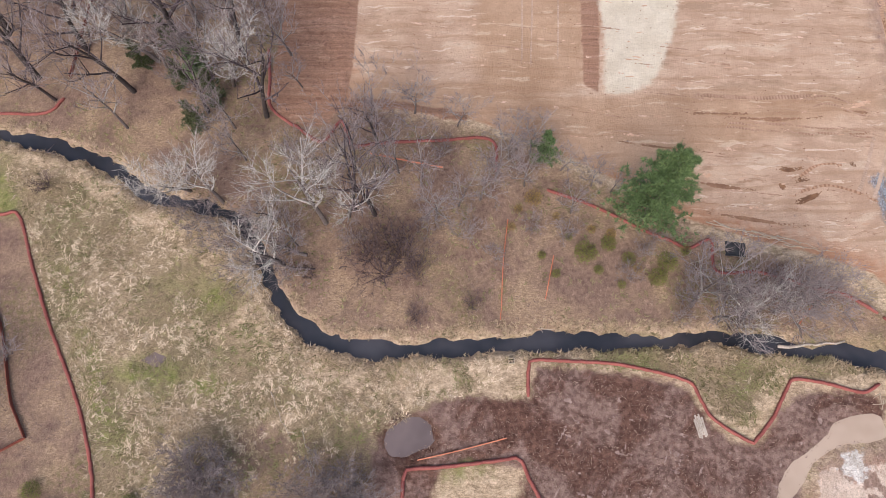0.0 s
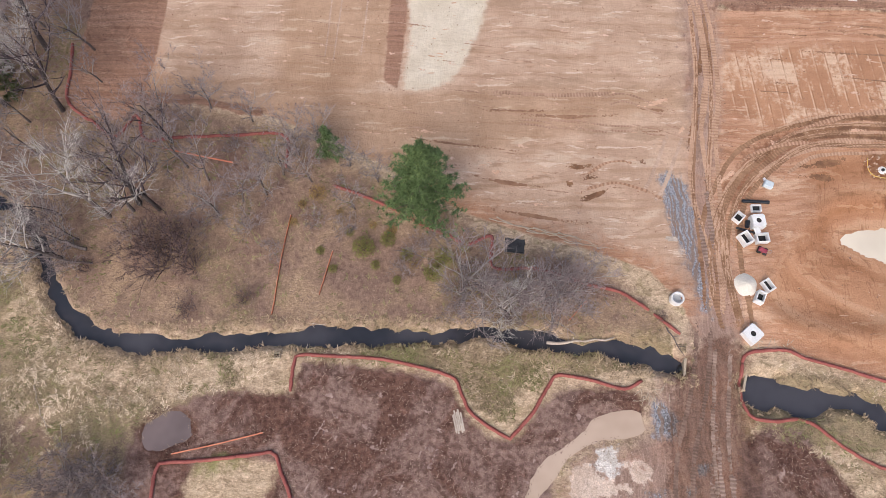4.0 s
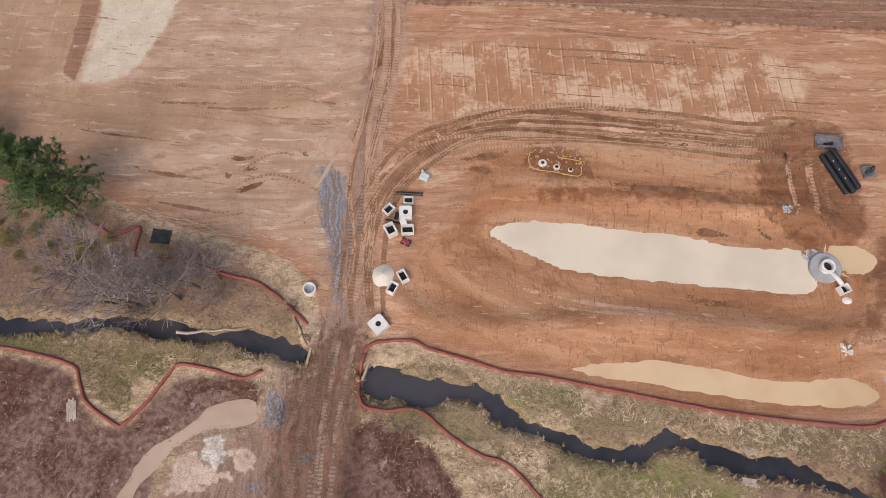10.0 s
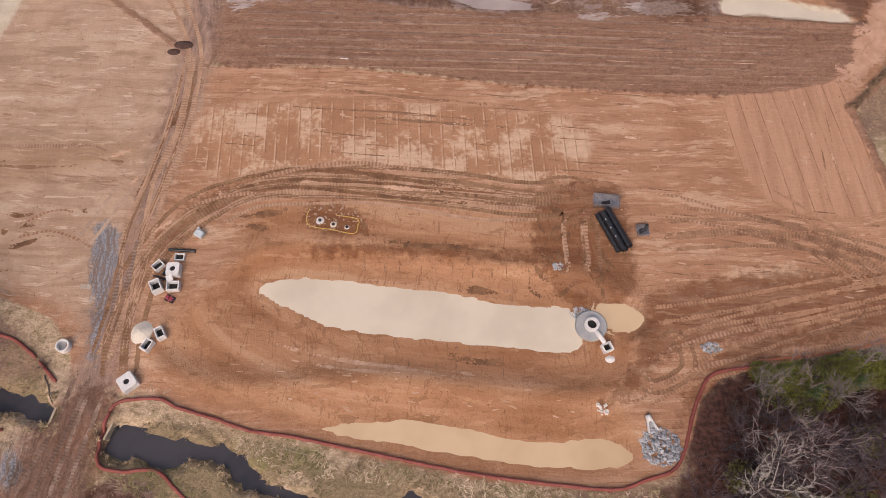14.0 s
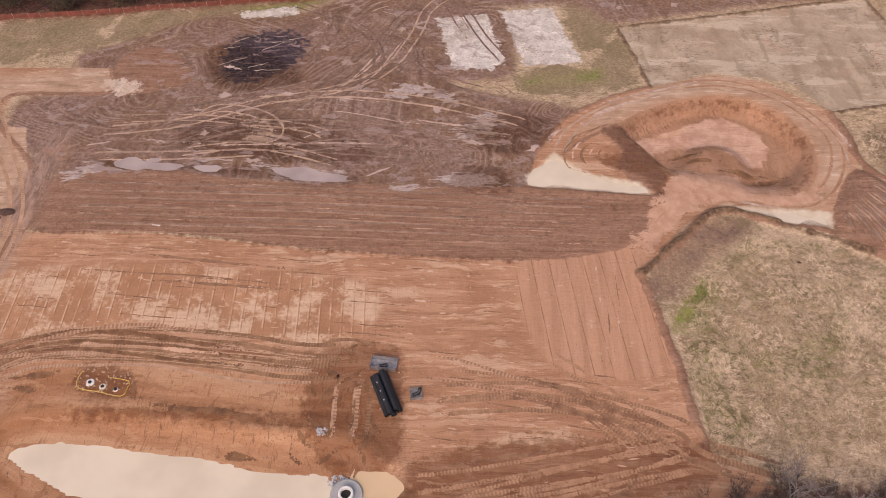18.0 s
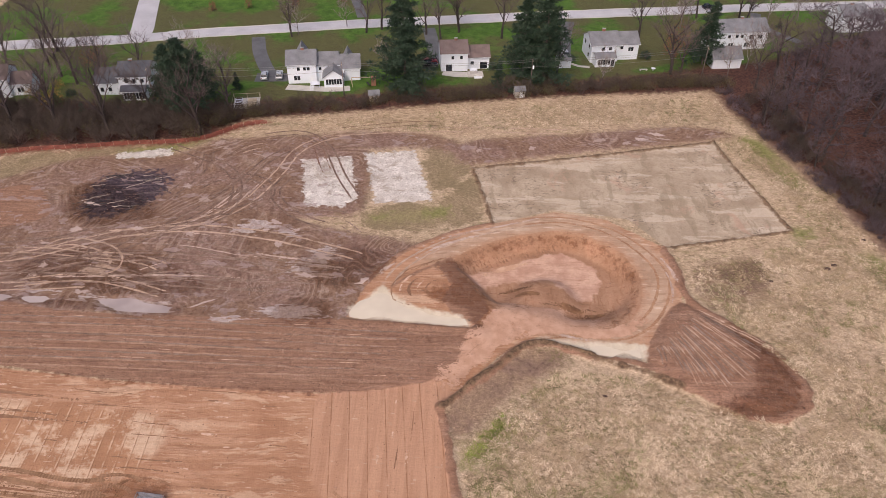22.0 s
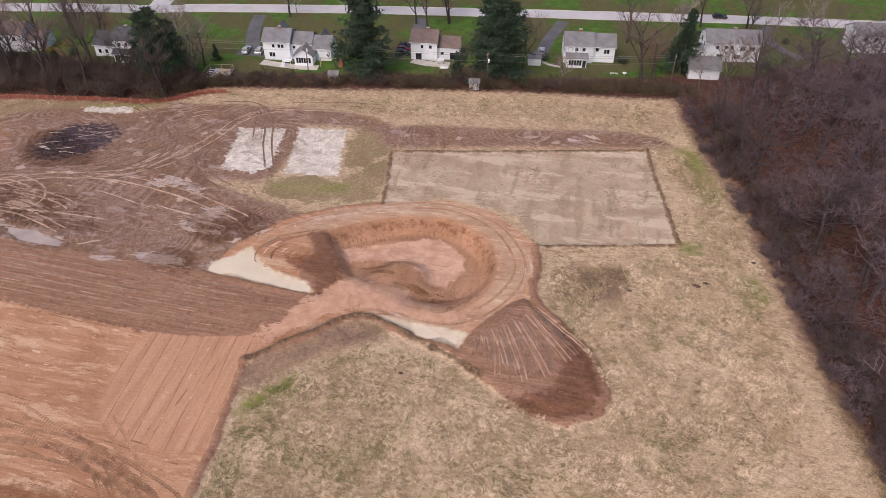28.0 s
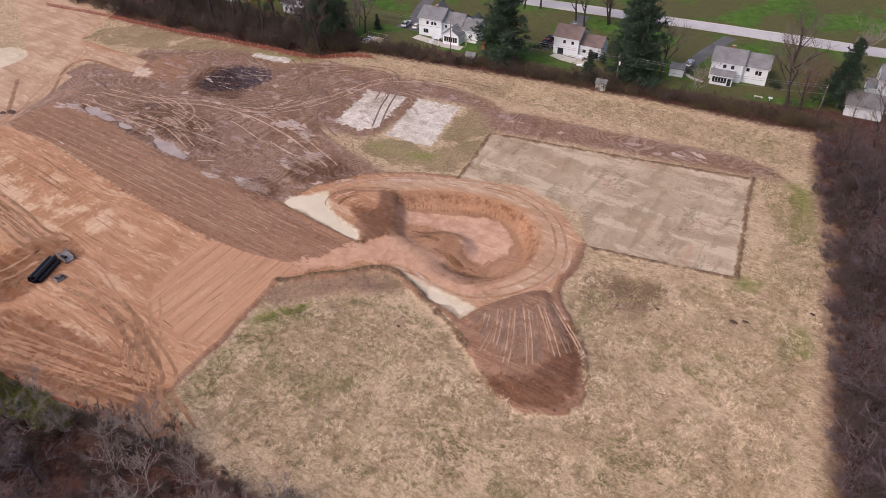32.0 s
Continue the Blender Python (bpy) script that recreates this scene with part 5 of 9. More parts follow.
M_SMOOTH = rut_material("smooth_pale_clay", (0.55, 0.34, 0.225), (0.64, 0.43, 0.30), 1.0, 0.9, 0.0)
M_LUGS = rut_material("lugged_clay_track", (0.40, 0.23, 0.14), (0.53, 0.325, 0.215), 0.26, 1.2, 1.0)
M_SOILSEAM = rut_material("dark_soil_seam", (0.15, 0.078, 0.05), (0.25, 0.14, 0.095), 1.0, 0.75, 0.0)
M_MUDLIGHT = rut_material("pale_mud_streak", (0.43, 0.31, 0.25), (0.58, 0.45, 0.375), 1.0, 0.8, 0.0)


def strokes(name, label, material, lines, wide, seed, lift=0.02):
    """Many flat strokes of one kind, each along its own plan line."""
    r = random.Random(seed)
    so, along, edge = Soup(), [], []
    for text in lines:
        mid = spline(pts(text) if isinstance(text, str) else text, 0.7)
        m = len(mid)
        half = wide * r.uniform(0.7, 1.3)
        far = r.uniform(0, 50)
        k0 = len(so.v)
        for i in range(m):
            t = mid[min(i + 1, m - 1)] - mid[max(i - 1, 0)]
            n = np.array([-t[1], t[0]]) / (np.linalg.norm(t) + 1e-9)
            end = min(1.0, 0.15 + 1.6 * min(i, m - 1 - i) / max(m, 1), 0.3 + 0.35 * min(i, m - 1 - i))
            body = half * (0.75 + 0.5 * math.sin(i * 0.37 + far) ** 2)
            for u, e in ((-1.0, 0.0), (-0.5, 0.85), (0.0, 1.0), (0.5, 0.85), (1.0, 0.0)):
                q = mid[i] + n * u * body
                so.v.append((q[0], q[1], hz(q[0], q[1]) + lift))
                along.append(far + 0.7 * i)
                edge.append(e * end)
        for i in range(m - 1):
            for k in range(4):
                a = k0 + 5 * i + k
                so.f.append((a + 1, a, a + 5, a + 6))
    ob = part(name, so, material, None, "", True)
    for nm, vals in (("along", along), ("edge", edge)):
        la = ob.data.attributes.new(nm, "FLOAT", "POINT")
        la.data.foreach_set("value", np.array(vals, np.float32))
    return tagged(ob, label, "track", kind="structure")


def passes(outline, angle, gap, length, seed, bow=0.0):
    """Broken parallel lines that a grader leaves over an area."""
    r = random.Random(seed)
    area = np.array(pts(outline))
    c, s = math.cos(radians(angle)), math.sin(radians(angle))
    mid = area.mean(0)
    reach = np.abs(area - mid).max() * 1.5
    out = []
    v = -reach
    while v < reach:
        u = -reach + r.uniform(0, length)
        while u < reach:
            L = length * r.uniform(0.35, 1.5)
            p = []
            for k in range(5):
                w0, v0 = u + L * k / 4, v + r.uniform(-0.12, 0.12) + bow * math.sin(0.05 * u + 0.3 * v)
                p.append((mid[0] + c * w0 - s * v0, mid[1] + s * w0 + c * v0))
            q = np.array(p)
            if inside(area, q[:, 0], q[:, 1]).all():
                out.append(p)
            u += L + length * r.uniform(0.1, 1.0)
        v += gap * r.uniform(0.75, 1.25)
    return out


EAST_CLAY = "70,69.4 90,69.2 117,66.6 148,64.8 149,47 134,47 124,50 108,51.5 91,53 78,51.5 70,47.5 69.4,56"
WEST_CLAY = "-12,70 -12,56 4,53 22,44 42,34.5 58,28.6 60,34 58,44 62,54 64,66"
strokes("grader_seams", "dark broken seams between grader passes", M_SEAM, passes(EAST_CLAY, -4.5, 2.0, 16, 1) + passes("131,46 149,46 169,46 170,37 150,32 133,33", -6, 1.7, 9, 2)
        + passes("152,66 166,68.5 169.4,48 153.5,47.6", 88, 1.9, 13, 3), 0.16, 501)
strokes("grader_seams", "pale dried crumbs beside grader passes", M_SEAM_PALE, passes(EAST_CLAY, -4.5, 2.6, 7, 4) + passes("152,66 166,68.5 169.4,48 153.5,47.6", 88, 2.2, 6, 5), 0.3, 502)
strokes("grader_seams", "thin dark seams across pale clay", M_SEAM_SOFT, passes(WEST_CLAY, -8, 2.3, 14, 6, 0.6), 0.17, 503)
strokes("grader_seams", "pale streaks dried on bare clay", M_SEAM_PALE, passes(WEST_CLAY, -8, 2.8, 5, 7, 0.6), 0.36, 504)
strokes("grader_seams", "drag lines in turned soil", M_SOILSEAM, passes("69,81 88,83.5 107,81.5 150,80.6 172,79 166,70 148.5,66.5 117.6,68.2 90,71.2 71,71", -1.5, 0.95, 18, 8, 0.4), 0.15, 505)
strokes("grader_seams", "pale drag lines in turned soil", M_SEAM_PALE, passes("69,81 88,83.5 107,81.5 150,80.6 172,79 166,70 148.5,66.5 117.6,68.2 90,71.2 71,71", -1.5, 2.1, 14, 9, 0.4), 0.1, 506)
strokes("grader_seams", "dark scraped ridge on bare clay", M_SEAM, ["30.8,52.5 38.4,52.3 46.3,52.3", "35.2,52.0 46.2,51.4 57.4,52.0", "16.9,49.4 26.4,47.5 34.1,46.5 39.5,45.8 45.7,45.1", "30.5,43.1 34.7,41.6 40.7,40.6 45.3,40.3",
        "30.7,38.1 34.5,37.3 41.2,36.1 46.4,35.3 52.3,34.9", "54.4,53.1 59.1,52.5 62.3,52.6", "54.4,50.1 57.0,49.0 61.1,49.6", "74.8,66.7 83.2,66.6 91.7,65.6 101.8,64.5 113.5,63.4 123.8,62.8",
        "71.7,62.6 80.0,62.7 90.0,62.1 100.0,61.7 112.4,60.4 123.5,59.8", "83.4,61.2 95.9,60.6 108.3,59.8 123.4,58.8", "130.5,31.1 136.5,31.6 142.7,32.4 148.9,33.3", "130.8,28.4 140.0,30.4 148.9,30.9"], 0.32, 507)
strokes("damp_streaks", "wet dark streaks in tracked clay", M_DAMP, ["45.4,43.9 47.1,43.5 49.4,43.8", "45.4,41.9 46.2,40.3", "45.8,39.0 47.8,38.8 50.2,39.7 52.6,40.9", "46.9,41.5 49.3,42.2 50.5,42.6", "55.2,44.1 57,44.6",
        "94.9,41.5 99.5,39.8 107.1,39.3 111.7,38.5 117.7,37.5", "97.9,40.2 104.1,39.4 110.2,38.8", "93.3,44.5 94.9,42.8 95.6,40.4", "107.6,33.7 111.3,33.3 114.3,32.9", "76.3,42.5 83.3,41.9", "106.3,24.3 110.6,23.6 115.6,23.6",
        "121.8,47.5 124.9,50.1 126.8,49.4", "118.6,38.8 121.3,42.2 122.8,45.7", "126.5,40.5 127.7,38.0 129.7,36.4", "128.7,34.7 128.4,32.3", "76.2,43.8 82.4,44.4 85.5,46.2", "67.0,67.7 66.2,61.7 64.8,55.9", "65.6,55.9 64.5,52.2 62.9,46.8 62.1,44.6"], 0.6, 508)
strokes("damp_streaks", "wet dark wheel lines round the basin", M_DAMP, ["68.4,44.2 72.8,47.8 79.0,50.4 83.7,51.4 91.7,51.3 99.7,50.2 107.6,48.9 117.1,47.9", "64.2,39.4 69.9,44.2 75.9,47.9 83.8,49.8 91.7,49.7 99.7,49.1 107.6,47.8 119.4,46.8",
        "66.4,40.7 72.9,45.6 79.1,47.9 85.4,48.6 91.7,48.0 99.6,47.1 110.7,46.3 121.7,46.6"], 0.5, 509, 0.06)
strokes("smooth_clay", "smooth pale wheel-polished clay", M_SMOOTH, ["64.9,40.0 68.5,43.1 70.3,44.4", "83.8,49.2 86.2,49.5 89.0,49.6", "93.3,49.2 99.7,48.6 104.5,48.2 107.6,48", "72.9,46.7 75.9,48.3", "78.6,28.6 84.6,25.6 91.8,23.8 99.0,22.7 106.1,21.7 113.2,20.6 116.7,19.9",
        "84.6,24.4 91.8,22.5 99.0,21.8 106.1,20.9", "106.2,22.4 111.8,21.4", "33.2,43.8 35.5,43.5", "34.0,42.9 37.8,42.3", "40.5,37.7 43.2,38.0", "16.2,48.7 20.1,48.5", "24.0,49.1 28.7,48.6", "54.5,54.2 56.8,53.1 60.9,54.4", "60.9,48.1 62.8,50.4", "55.3,54.5 58.5,53.8 62.7,55.4"], 0.4, 510, 0.07)
strokes("lugged_tracks", "ribbed crawler tracks pressed into clay", M_LUGS, ["45.8,41.7 48.6,42.6 51.0,44.1 53.4,44.4 56.4,43.7", "45.9,38.8 49.1,40.5 52.2,41.1 55.2,40.3 57.7,39.1 59.4,37.8", "122.8,45.3 122.6,40.5 122.9,35.5", "125.4,46.2 125.5,40.5 125.5,35.1",
        "131.5,23.8 137.0,26.1 143.2,27.7 148.4,28.5", "133.2,20.5 138.7,23.1 144.0,24.3 147.6,25.1", "128.5,23.0 130.9,22.3 132.1,20.8 130.8,19.0 128.6,18.6 127.3,19.3", "133.1,48.6 139.3,47.6 146.7,45.1 151.7,43.4", "132.5,45.0 138.7,44.2 146.2,42.5 151.2,41.3",
        "72.9,46.0 77.5,49.0 83.7,51.2 91.7,52.7 98.2,52.3 104.6,51.1 107.7,50.5", "67.0,42.4 71.4,45.6 77.5,47.4 83.9,47.2"], 0.36, 511, 0.08)
strokes("mud_streaks", "pale curved streaks of drying mud", M_MUDLIGHT, ["96.5,99.9 106.9,101.2 117.9,100.5 129.0,98.0 139.7,96.7 148.6,92.9", "95.7,98.7 99.7,100.0 108.8,102.5 118.4,110.5 124.0,119.8 130.8,136.6", "66.9,93.9 79.9,92.7 94.9,91.2 109.2,91.6 123.5,92.0 148.7,90.7",
        "99.8,95.6 101.8,94.1 100.7,92.5", "95.6,103.0 111.6,105.2 123.9,103.8 136.9,105.9", "69.0,89.3 80.9,92.7", "109.1,91.9 115.5,96.0", "124.4,100.4 134.3,98.1 148.6,96.1", "108,103 117,109.4 122.6,119.4 129,136.4", "110,102.4 121,110 126.4,121 132,136"], 0.3, 512)
strokes("mud_streaks", "dark twin wheel lines over the pale pads", M_SOILSEAM, ["122.7,140.5 132.5,144.2 136.7,141.2 141.2,128.9 145.4,120.1 148.3,117.1", "122.7,138.7 131.5,142.4 135,140.2 139.4,128.3 143.6,119.5 146.6,116.6", "123.1,139.2 141.8,145.4 161.9,149.1 181.8,146.2", "123.1,140.9 141.6,147.2 161.9,150.9 183,148"], 0.26, 513)
strokes("damp_streaks", "dark crossing wheel tracks at the clay corner", M_SEAM, ["136.8,44.5 150.6,41.3 162.1,38.0 168.2,41.9", "132.9,31.7 146.0,33.7 157.7,36.0", "142.7,25.8 154.7,27.9 160.9,30.5 163.0,37.3", "140.3,46.7 153.9,43.4 168.0,37.6", "163.2,36.0 170.9,33.0 180.0,30.5", "150,46 157,41.5 164,39 168,36.4", "152,44 159,39.4 166,35.6"], 0.5, 523, 0.07)
stamp = random.Random(12)
trample = []
for k in range(34):
    x, y = stamp.uniform(118.5, 130.5), stamp.uniform(32.5, 48.5)
    if 127 < x and y > 39:
        continue
    a, L = stamp.choice((1.3, 1.5, 1.7, 0.6, 2.4)) + stamp.uniform(-0.2, 0.2), stamp.uniform(2.0, 5.0)
    trample.append([(x - 0.5 * L * math.cos(a), y - 0.5 * L * math.sin(a)), (x + stamp.uniform(-0.4, 0.4), y), (x + 0.5 * L * math.cos(a), y + 0.5 * L * math.sin(a))])
strokes("damp_streaks", "trampled wet clay round the pipe stack", M_DAMP, trample, 0.45, 524, 0.06)
furrow = []
for k in range(11):
    x = 95.5 + 2.4 * k + stamp.uniform(-0.5, 0.5)
    furrow.append([(x, 38.6 - 0.06 * (x - 95)), (x + stamp.uniform(-0.2, 0.3), 36.8 - 0.06 * (x - 95)), (x + 0.2, 34.8 - 0.05 * (x - 95))])
for k in range(9):
    x = 92 + 3.1 * k + stamp.uniform(-0.8, 0.8)
    furrow.append([(x, 25.6 - 0.08 * (x - 92)), (x + stamp.uniform(-0.3, 0.3), 24 - 0.08 * (x - 92)), (x - 0.2, 22.4 - 0.08 * (x - 92))])
strokes("grader_seams", "thin dark runnels down the basin bank", M_SEAM, furrow, 0.14, 525, 0.08)
M_MULCHRUT = rut_material("scraped_mulch", (0.25, 0.165, 0.14), (0.40, 0.29, 0.25), 0.3, 0.7, 0.4)
MULCHES = ["12,15 29,12.6 36,6 42,11.6 50,12.4 43,5.6 40,-4 10,-4 11,6", "66,6.6 71,7.4 74,3 79,-4 66,-4"]
strokes("mulch_ruts", "pale drag marks through dark mulch", M_MULCHRUT, [p for o in MULCHES for ang in (62, -18) for p in passes(o, ang, 2.2, 4.0, 30 + ang)], 0.34, 526, 0.06)
M_HAULLUG = rut_material("ribbed_haul_soil", (0.25, 0.168, 0.13), (0.37, 0.262, 0.21), 0.24, 1.0, 1.0)
strokes("lugged_tracks", "ribbed crawler tracks down the haul road", M_HAULLUG, ["60.3,6 60,0 59.8,-8", "62.6,7 62.4,0 62.2,-8", "61.4,12 61.2,5 61,-8", "64.4,44 64.2,36 64.2,28", "62.6,40 62.9,32 63.2,24"], 0.4, 527, 0.07)
# the pit: clawed wall, contour bench and dark dyke
claw = []
for k in range(26):
    u = k / 25
    x, y = 169.6 + 21 * u, 97.8 + 9.6 * u ** 0.75
    claw.append([(x + 0.2 * math.sin(9 * k), y - 0.3), (x + 0.9 + 0.3 * math.sin(5 * k), y - 1.6), (x + 1.5, y - 2.9)])
M_RAMP = rut_material("rolled_ramp_clay", (0.47, 0.275, 0.18), (0.57, 0.355, 0.25), 1.0, 1.5, 0.0)
strokes("smooth_clay", "wheel-polished ramp down into the pit", M_RAMP, ["167,67 171.5,73 176,79.5 180,84.6 183,87.4", "175.5,79 181,82 188,82.6 196,82.4", "177,78.4 186,80.4 196,79.6 203,84", "172,76 177,82 179.4,88", "170,70 176,77 182,82 187,86", "178,82 184,84.6 190,84.6"], 2.0, 520, 0.12)
strokes("damp_streaks", "dark tracked slope inside the pit", M_DAMP, ["175.5,91 180,92.4 186,92.2", "177,89 183,90.4 188,89.6", "184,88 190,87.4 195,88", "189,86 194,86 198,88"], 0.8, 521, 0.14)
strokes("chalky_edges", "chalky crust along the bench round the pit", M_MUDLIGHT, ["157,94.6 161,100 168,105 178,108.6 190,112.4 200,110", "158.6,94.2 163,99.4 170,104 180,107.6", "205,102 208.4,96 208.2,88.6 204.6,83", "206.6,103.4 209.6,96 209.4,89", "154,91 156.4,95 160,99", "176,77.4 183,79.6 191,78 199,77.4"], 0.5, 522, 0.1)
strokes("bucket_scores", "dark bucket scores down the pit wall", M_SEAM, claw, 0.3, 514, 0.14)
bench = []
for k in range(5):
    f = 1 - 0.16 * k
    bench.append([(167.5 + f * dx, 90 + f * dy) for dx, dy in ((-2, -5.6), (-8.4, -3.6), (-9.6, -0.6), (-8.6, 2.4), (-5.2, 5.4), (-1.2, 6.8))])
strokes("bench_lines", "dark contour lines on the pit bench", M_SEAM, bench[::2], 0.3, 515, 0.12)
strokes("bench_lines", "pale contour lines on the pit bench", M_SEAM_PALE, bench[1::2], 0.35, 516, 0.12)
strokes("smooth_clay", "pale floor strip under the pit wall", M_SMOOTH, ["171.4,95.6 176,97.6 181,99.8 186.6,102.3"], 0.8, 518, 0.12)

# looping mud tracks in the rutted ground
MUD = ["120.3,141.5 131.8,144.1 139,138 144,126 149.7,114.8", "134.7,143.4 156,146.4 175,147 200,147", "92.7,98.7 105.7,102.2 119.1,100.8 136.1,95.8 151,92.3",
       "86.8,92.1 103.6,98.2 119.4,116.1 126.5,131.4 133.3,138.9", "99.7,94 100.7,97.3 110.7,95.9 117.7,92.9", "75.3,90.2 100.7,90.9 121.5,90 147,89.2",
       "101.3,138.3 119.8,126.7 121.7,110.3 105.1,104.3", "72,94 88,97 104,104 118,106 133,104 146,100 154,97", "128,139 124,128 120,118 110,109 96,104 82,103",
       "134,128 131,119 137,111 146,107", "90,96 94,101 103,99 106,94 100,91", "104,88 118,92 132,90 142,94 152,93", "76,99 90,101 101,107 108,116 113,128 112,138",
       "150,146 140,143 133,136 130,126 124,113 112,106 98,103", "86,88 96,95 108,97 125,96 140,92", "112,118 118,124 126,124 130,118 124,112 116,112"]
for i, t in enumerate(MUD):
    rut(t, (M_RUT_MUD, M_RUT_PALE, M_RUT_HAUL)[i % 3], 1.9 + 0.2 * (i % 3), 0.34, 150 + i)
# passes fanned over the spread soil and round the pit
for i in range(22):
    u = i / 21
    top = (202.2 + 7.4 * u, 79.2 + 7.6 * u)
    low = (203.5 + 19 * u + (1.5 if i % 2 else -1.0), 69.5 - 5.5 * math.sin(math.pi * u) + 5.0 * u * u + 0.8 * (i % 3))
    mid = (0.5 * (top[0] + low[0]) + 0.6, 0.5 * (top[1] + low[1]) - 0.3)
    rut("%.1f,%.1f %.1f,%.1f %.1f,%.1f" % (*top, *mid, *low), (M_RUT_HAUL, M_RUT_PALE, M_RUT_FAINT, M_RUT_HAUL)[i % 4], 0.7, 0.2, 180 + i)
for i in range(17):
    y0 = 36.5 + 1.7 * i
    x0 = 171.2 - 0.115 * (y0 - 33.6)
    rut("%.1f,%.1f %.1f,%.1f" % (x0 - 0.7, y0, x0 + 0.9, y0 + 0.1), M_RUT_MUD, 0.0, 0.3, 660 + i, (0,))
rut("167,66.5 174,75.5 181,82.5 188,87", M_RUT_CLAY, 1.9, seed=200)
rut("168.5,66 177,75.5 188,79.6 198,79.5 205,86 207.6,96 202,106 192,111 180,110", M_RUT_SOFT, 1.9, seed=201)
rut("156,88 160,96.5 169,104 178,108 190,111.5", M_RUT_PALE, 1.6, seed=202)
for i in range(5):
    rut("%g,%g %g,%g %g,%g" % (159 + 1.3 * i, 90.5 + 1.2 * i, 160.5 + 1.2 * i, 95 + 0.6 * i, 166 + i, 97.2 + 0.7 * i), M_RUT_CLAY, 0.0, 0.22, 205 + i, (0,))
arc = random.Random(8)
for i in range(24):
    cx, cy = arc.uniform(76, 150), arc.uniform(86, 138)
    if cx - 74 < (cy - 100) * 1.1:
        continue
    a, r, sw = arc.uniform(0, 6.28), arc.uniform(6, 22), arc.uniform(0.5, 1.4)
    q = [(cx + r * math.cos(a + sw * k / 4), cy + 0.6 * r * math.sin(a + sw * k / 4)) for k in range(5)]
    if all(70 < p[0] < 153 and 84.5 < p[1] < 142 for p in q):
        rut(" ".join("%.1f,%.1f" % p for p in q), (M_RUT_MUD, M_RUT_HAUL, M_RUT_PALE, M_RUT_HAUL)[i % 4], 1.9, 0.26, 230 + i)
for i in range(6):
    x0, y0 = arc.uniform(72, 90), arc.uniform(86, 98)
    rut("%.1f,%.1f %.1f,%.1f %.1f,%.1f" % (x0, y0, x0 + 16, y0 + arc.uniform(-1, 3), x0 + 34, y0 + arc.uniform(-3, 5)), (M_RUT_MUD, M_RUT_PALE)[i % 2], 1.8, 0.28, 290 + i)

# ---- sediment socks and silt fences ----
SOCKS = [
    "10.3,12.8 10.5,16.4 11.2,17.3 15,17.2 22,16.7 29.6,14.8 31,12.7 32.3,10.3 36.2,7.7 37.2,7.9 39.7,10.6 42,14.2 43.1,15 46.9,14.4 50.9,13.4 53.1,14.4",
    "-4.9,-8 -4.7,0.7 -4.5,3.9 -3.6,4.5 -0.3,4.7 6.3,5.4 8.9,5.6 10,3.4 11.2,0.9 14,-8",
    "-66,37.4 -59,36.9 -56.3,36.6 -52.8,28.9 -49.2,21.5 -44.9,13.7 -42.2,7.7 -40.4,1.3 -39.8,-8",
    "-80,52.6 -62.4,52.3 -56,52.4 -53.7,54.8",
    "-20.8,50.5 -16.8,47.8 -14.2,51 -12.5,47.3 -8.2,47.6 -1,47.9 6.6,48 7.3,43.1",
    "-25.4,63 -24.8,58 -24.3,53.4 -20.8,50.2",
    "14,40.4 20.1,38 26.2,34.7 30,33", "30,33 32.1,32 35.1,33.2 35.3,28.9 40.8,28.7 47.2,26.7 51.4,25.6 54.8,23.3", "55.4,22.8 58.3,20.1",
    "65.6,16.6 65.9,17.3 67.2,18 71.3,18.2 73.6,17.2 78.6,15.8 82.8,14.5 88.4,13.8 95.3,12.5 103.5,10.9 110.2,9.7 118.2,8.8 126.2,8.2 129.8,9.2 133.3,10.4 135,12.6 136.3,16 137.9,19.6 140.1,22.2 146.1,23.3",
    "65.6,16.6 65,13.3 65.6,10.3 68.4,9.6 72.4,9.7 76.1,6.8 79.7,4.6 83.7,3 90,-4",
]


def filter_sock(text, seed):
    rnd = random.Random(seed)
    line = spline(pts(text), 0.45)
    root = thing("filter_sock", "long red mesh filter sock laid along the disturbed soil", "filter sock", "filter socks")
    k = 0
    while k < len(line) - 2:
        n = rnd.randint(17, 24)
        piece = line[k:k + n + 2]
        if len(piece) < 3:
            break
        sag = rnd.uniform(0.0, 0.06)
        r = [0.23 * (0.9 + 0.2 * rnd.random()) * (0.72 if i in (0, len(piece) - 1) else 1.0) for i in range(len(piece))]
        part("sleeve", Soup().tube([(q[0] + rnd.uniform(-0.04, 0.04), q[1] + rnd.uniform(-0.04, 0.04), hz(q[0], q[1]) + 0.17 - sag) for q in piece], r, 8), M_SOCK, root, shade=True)
        k += n
    return root


for i, t in enumerate(SOCKS):
    filter_sock(t, 300 + i)

M_NET = surface("orange_fence_netting", (0.18, 0.046, 0.032), (0.32, 0.088, 0.056), 8, 0.6, 0.7, 0.0)


M_NET2 = surface("sagging_orange_netting", (0.42, 0.12, 0.06), (0.60, 0.23, 0.13), 8, 0.6, 0.7, 0.0)


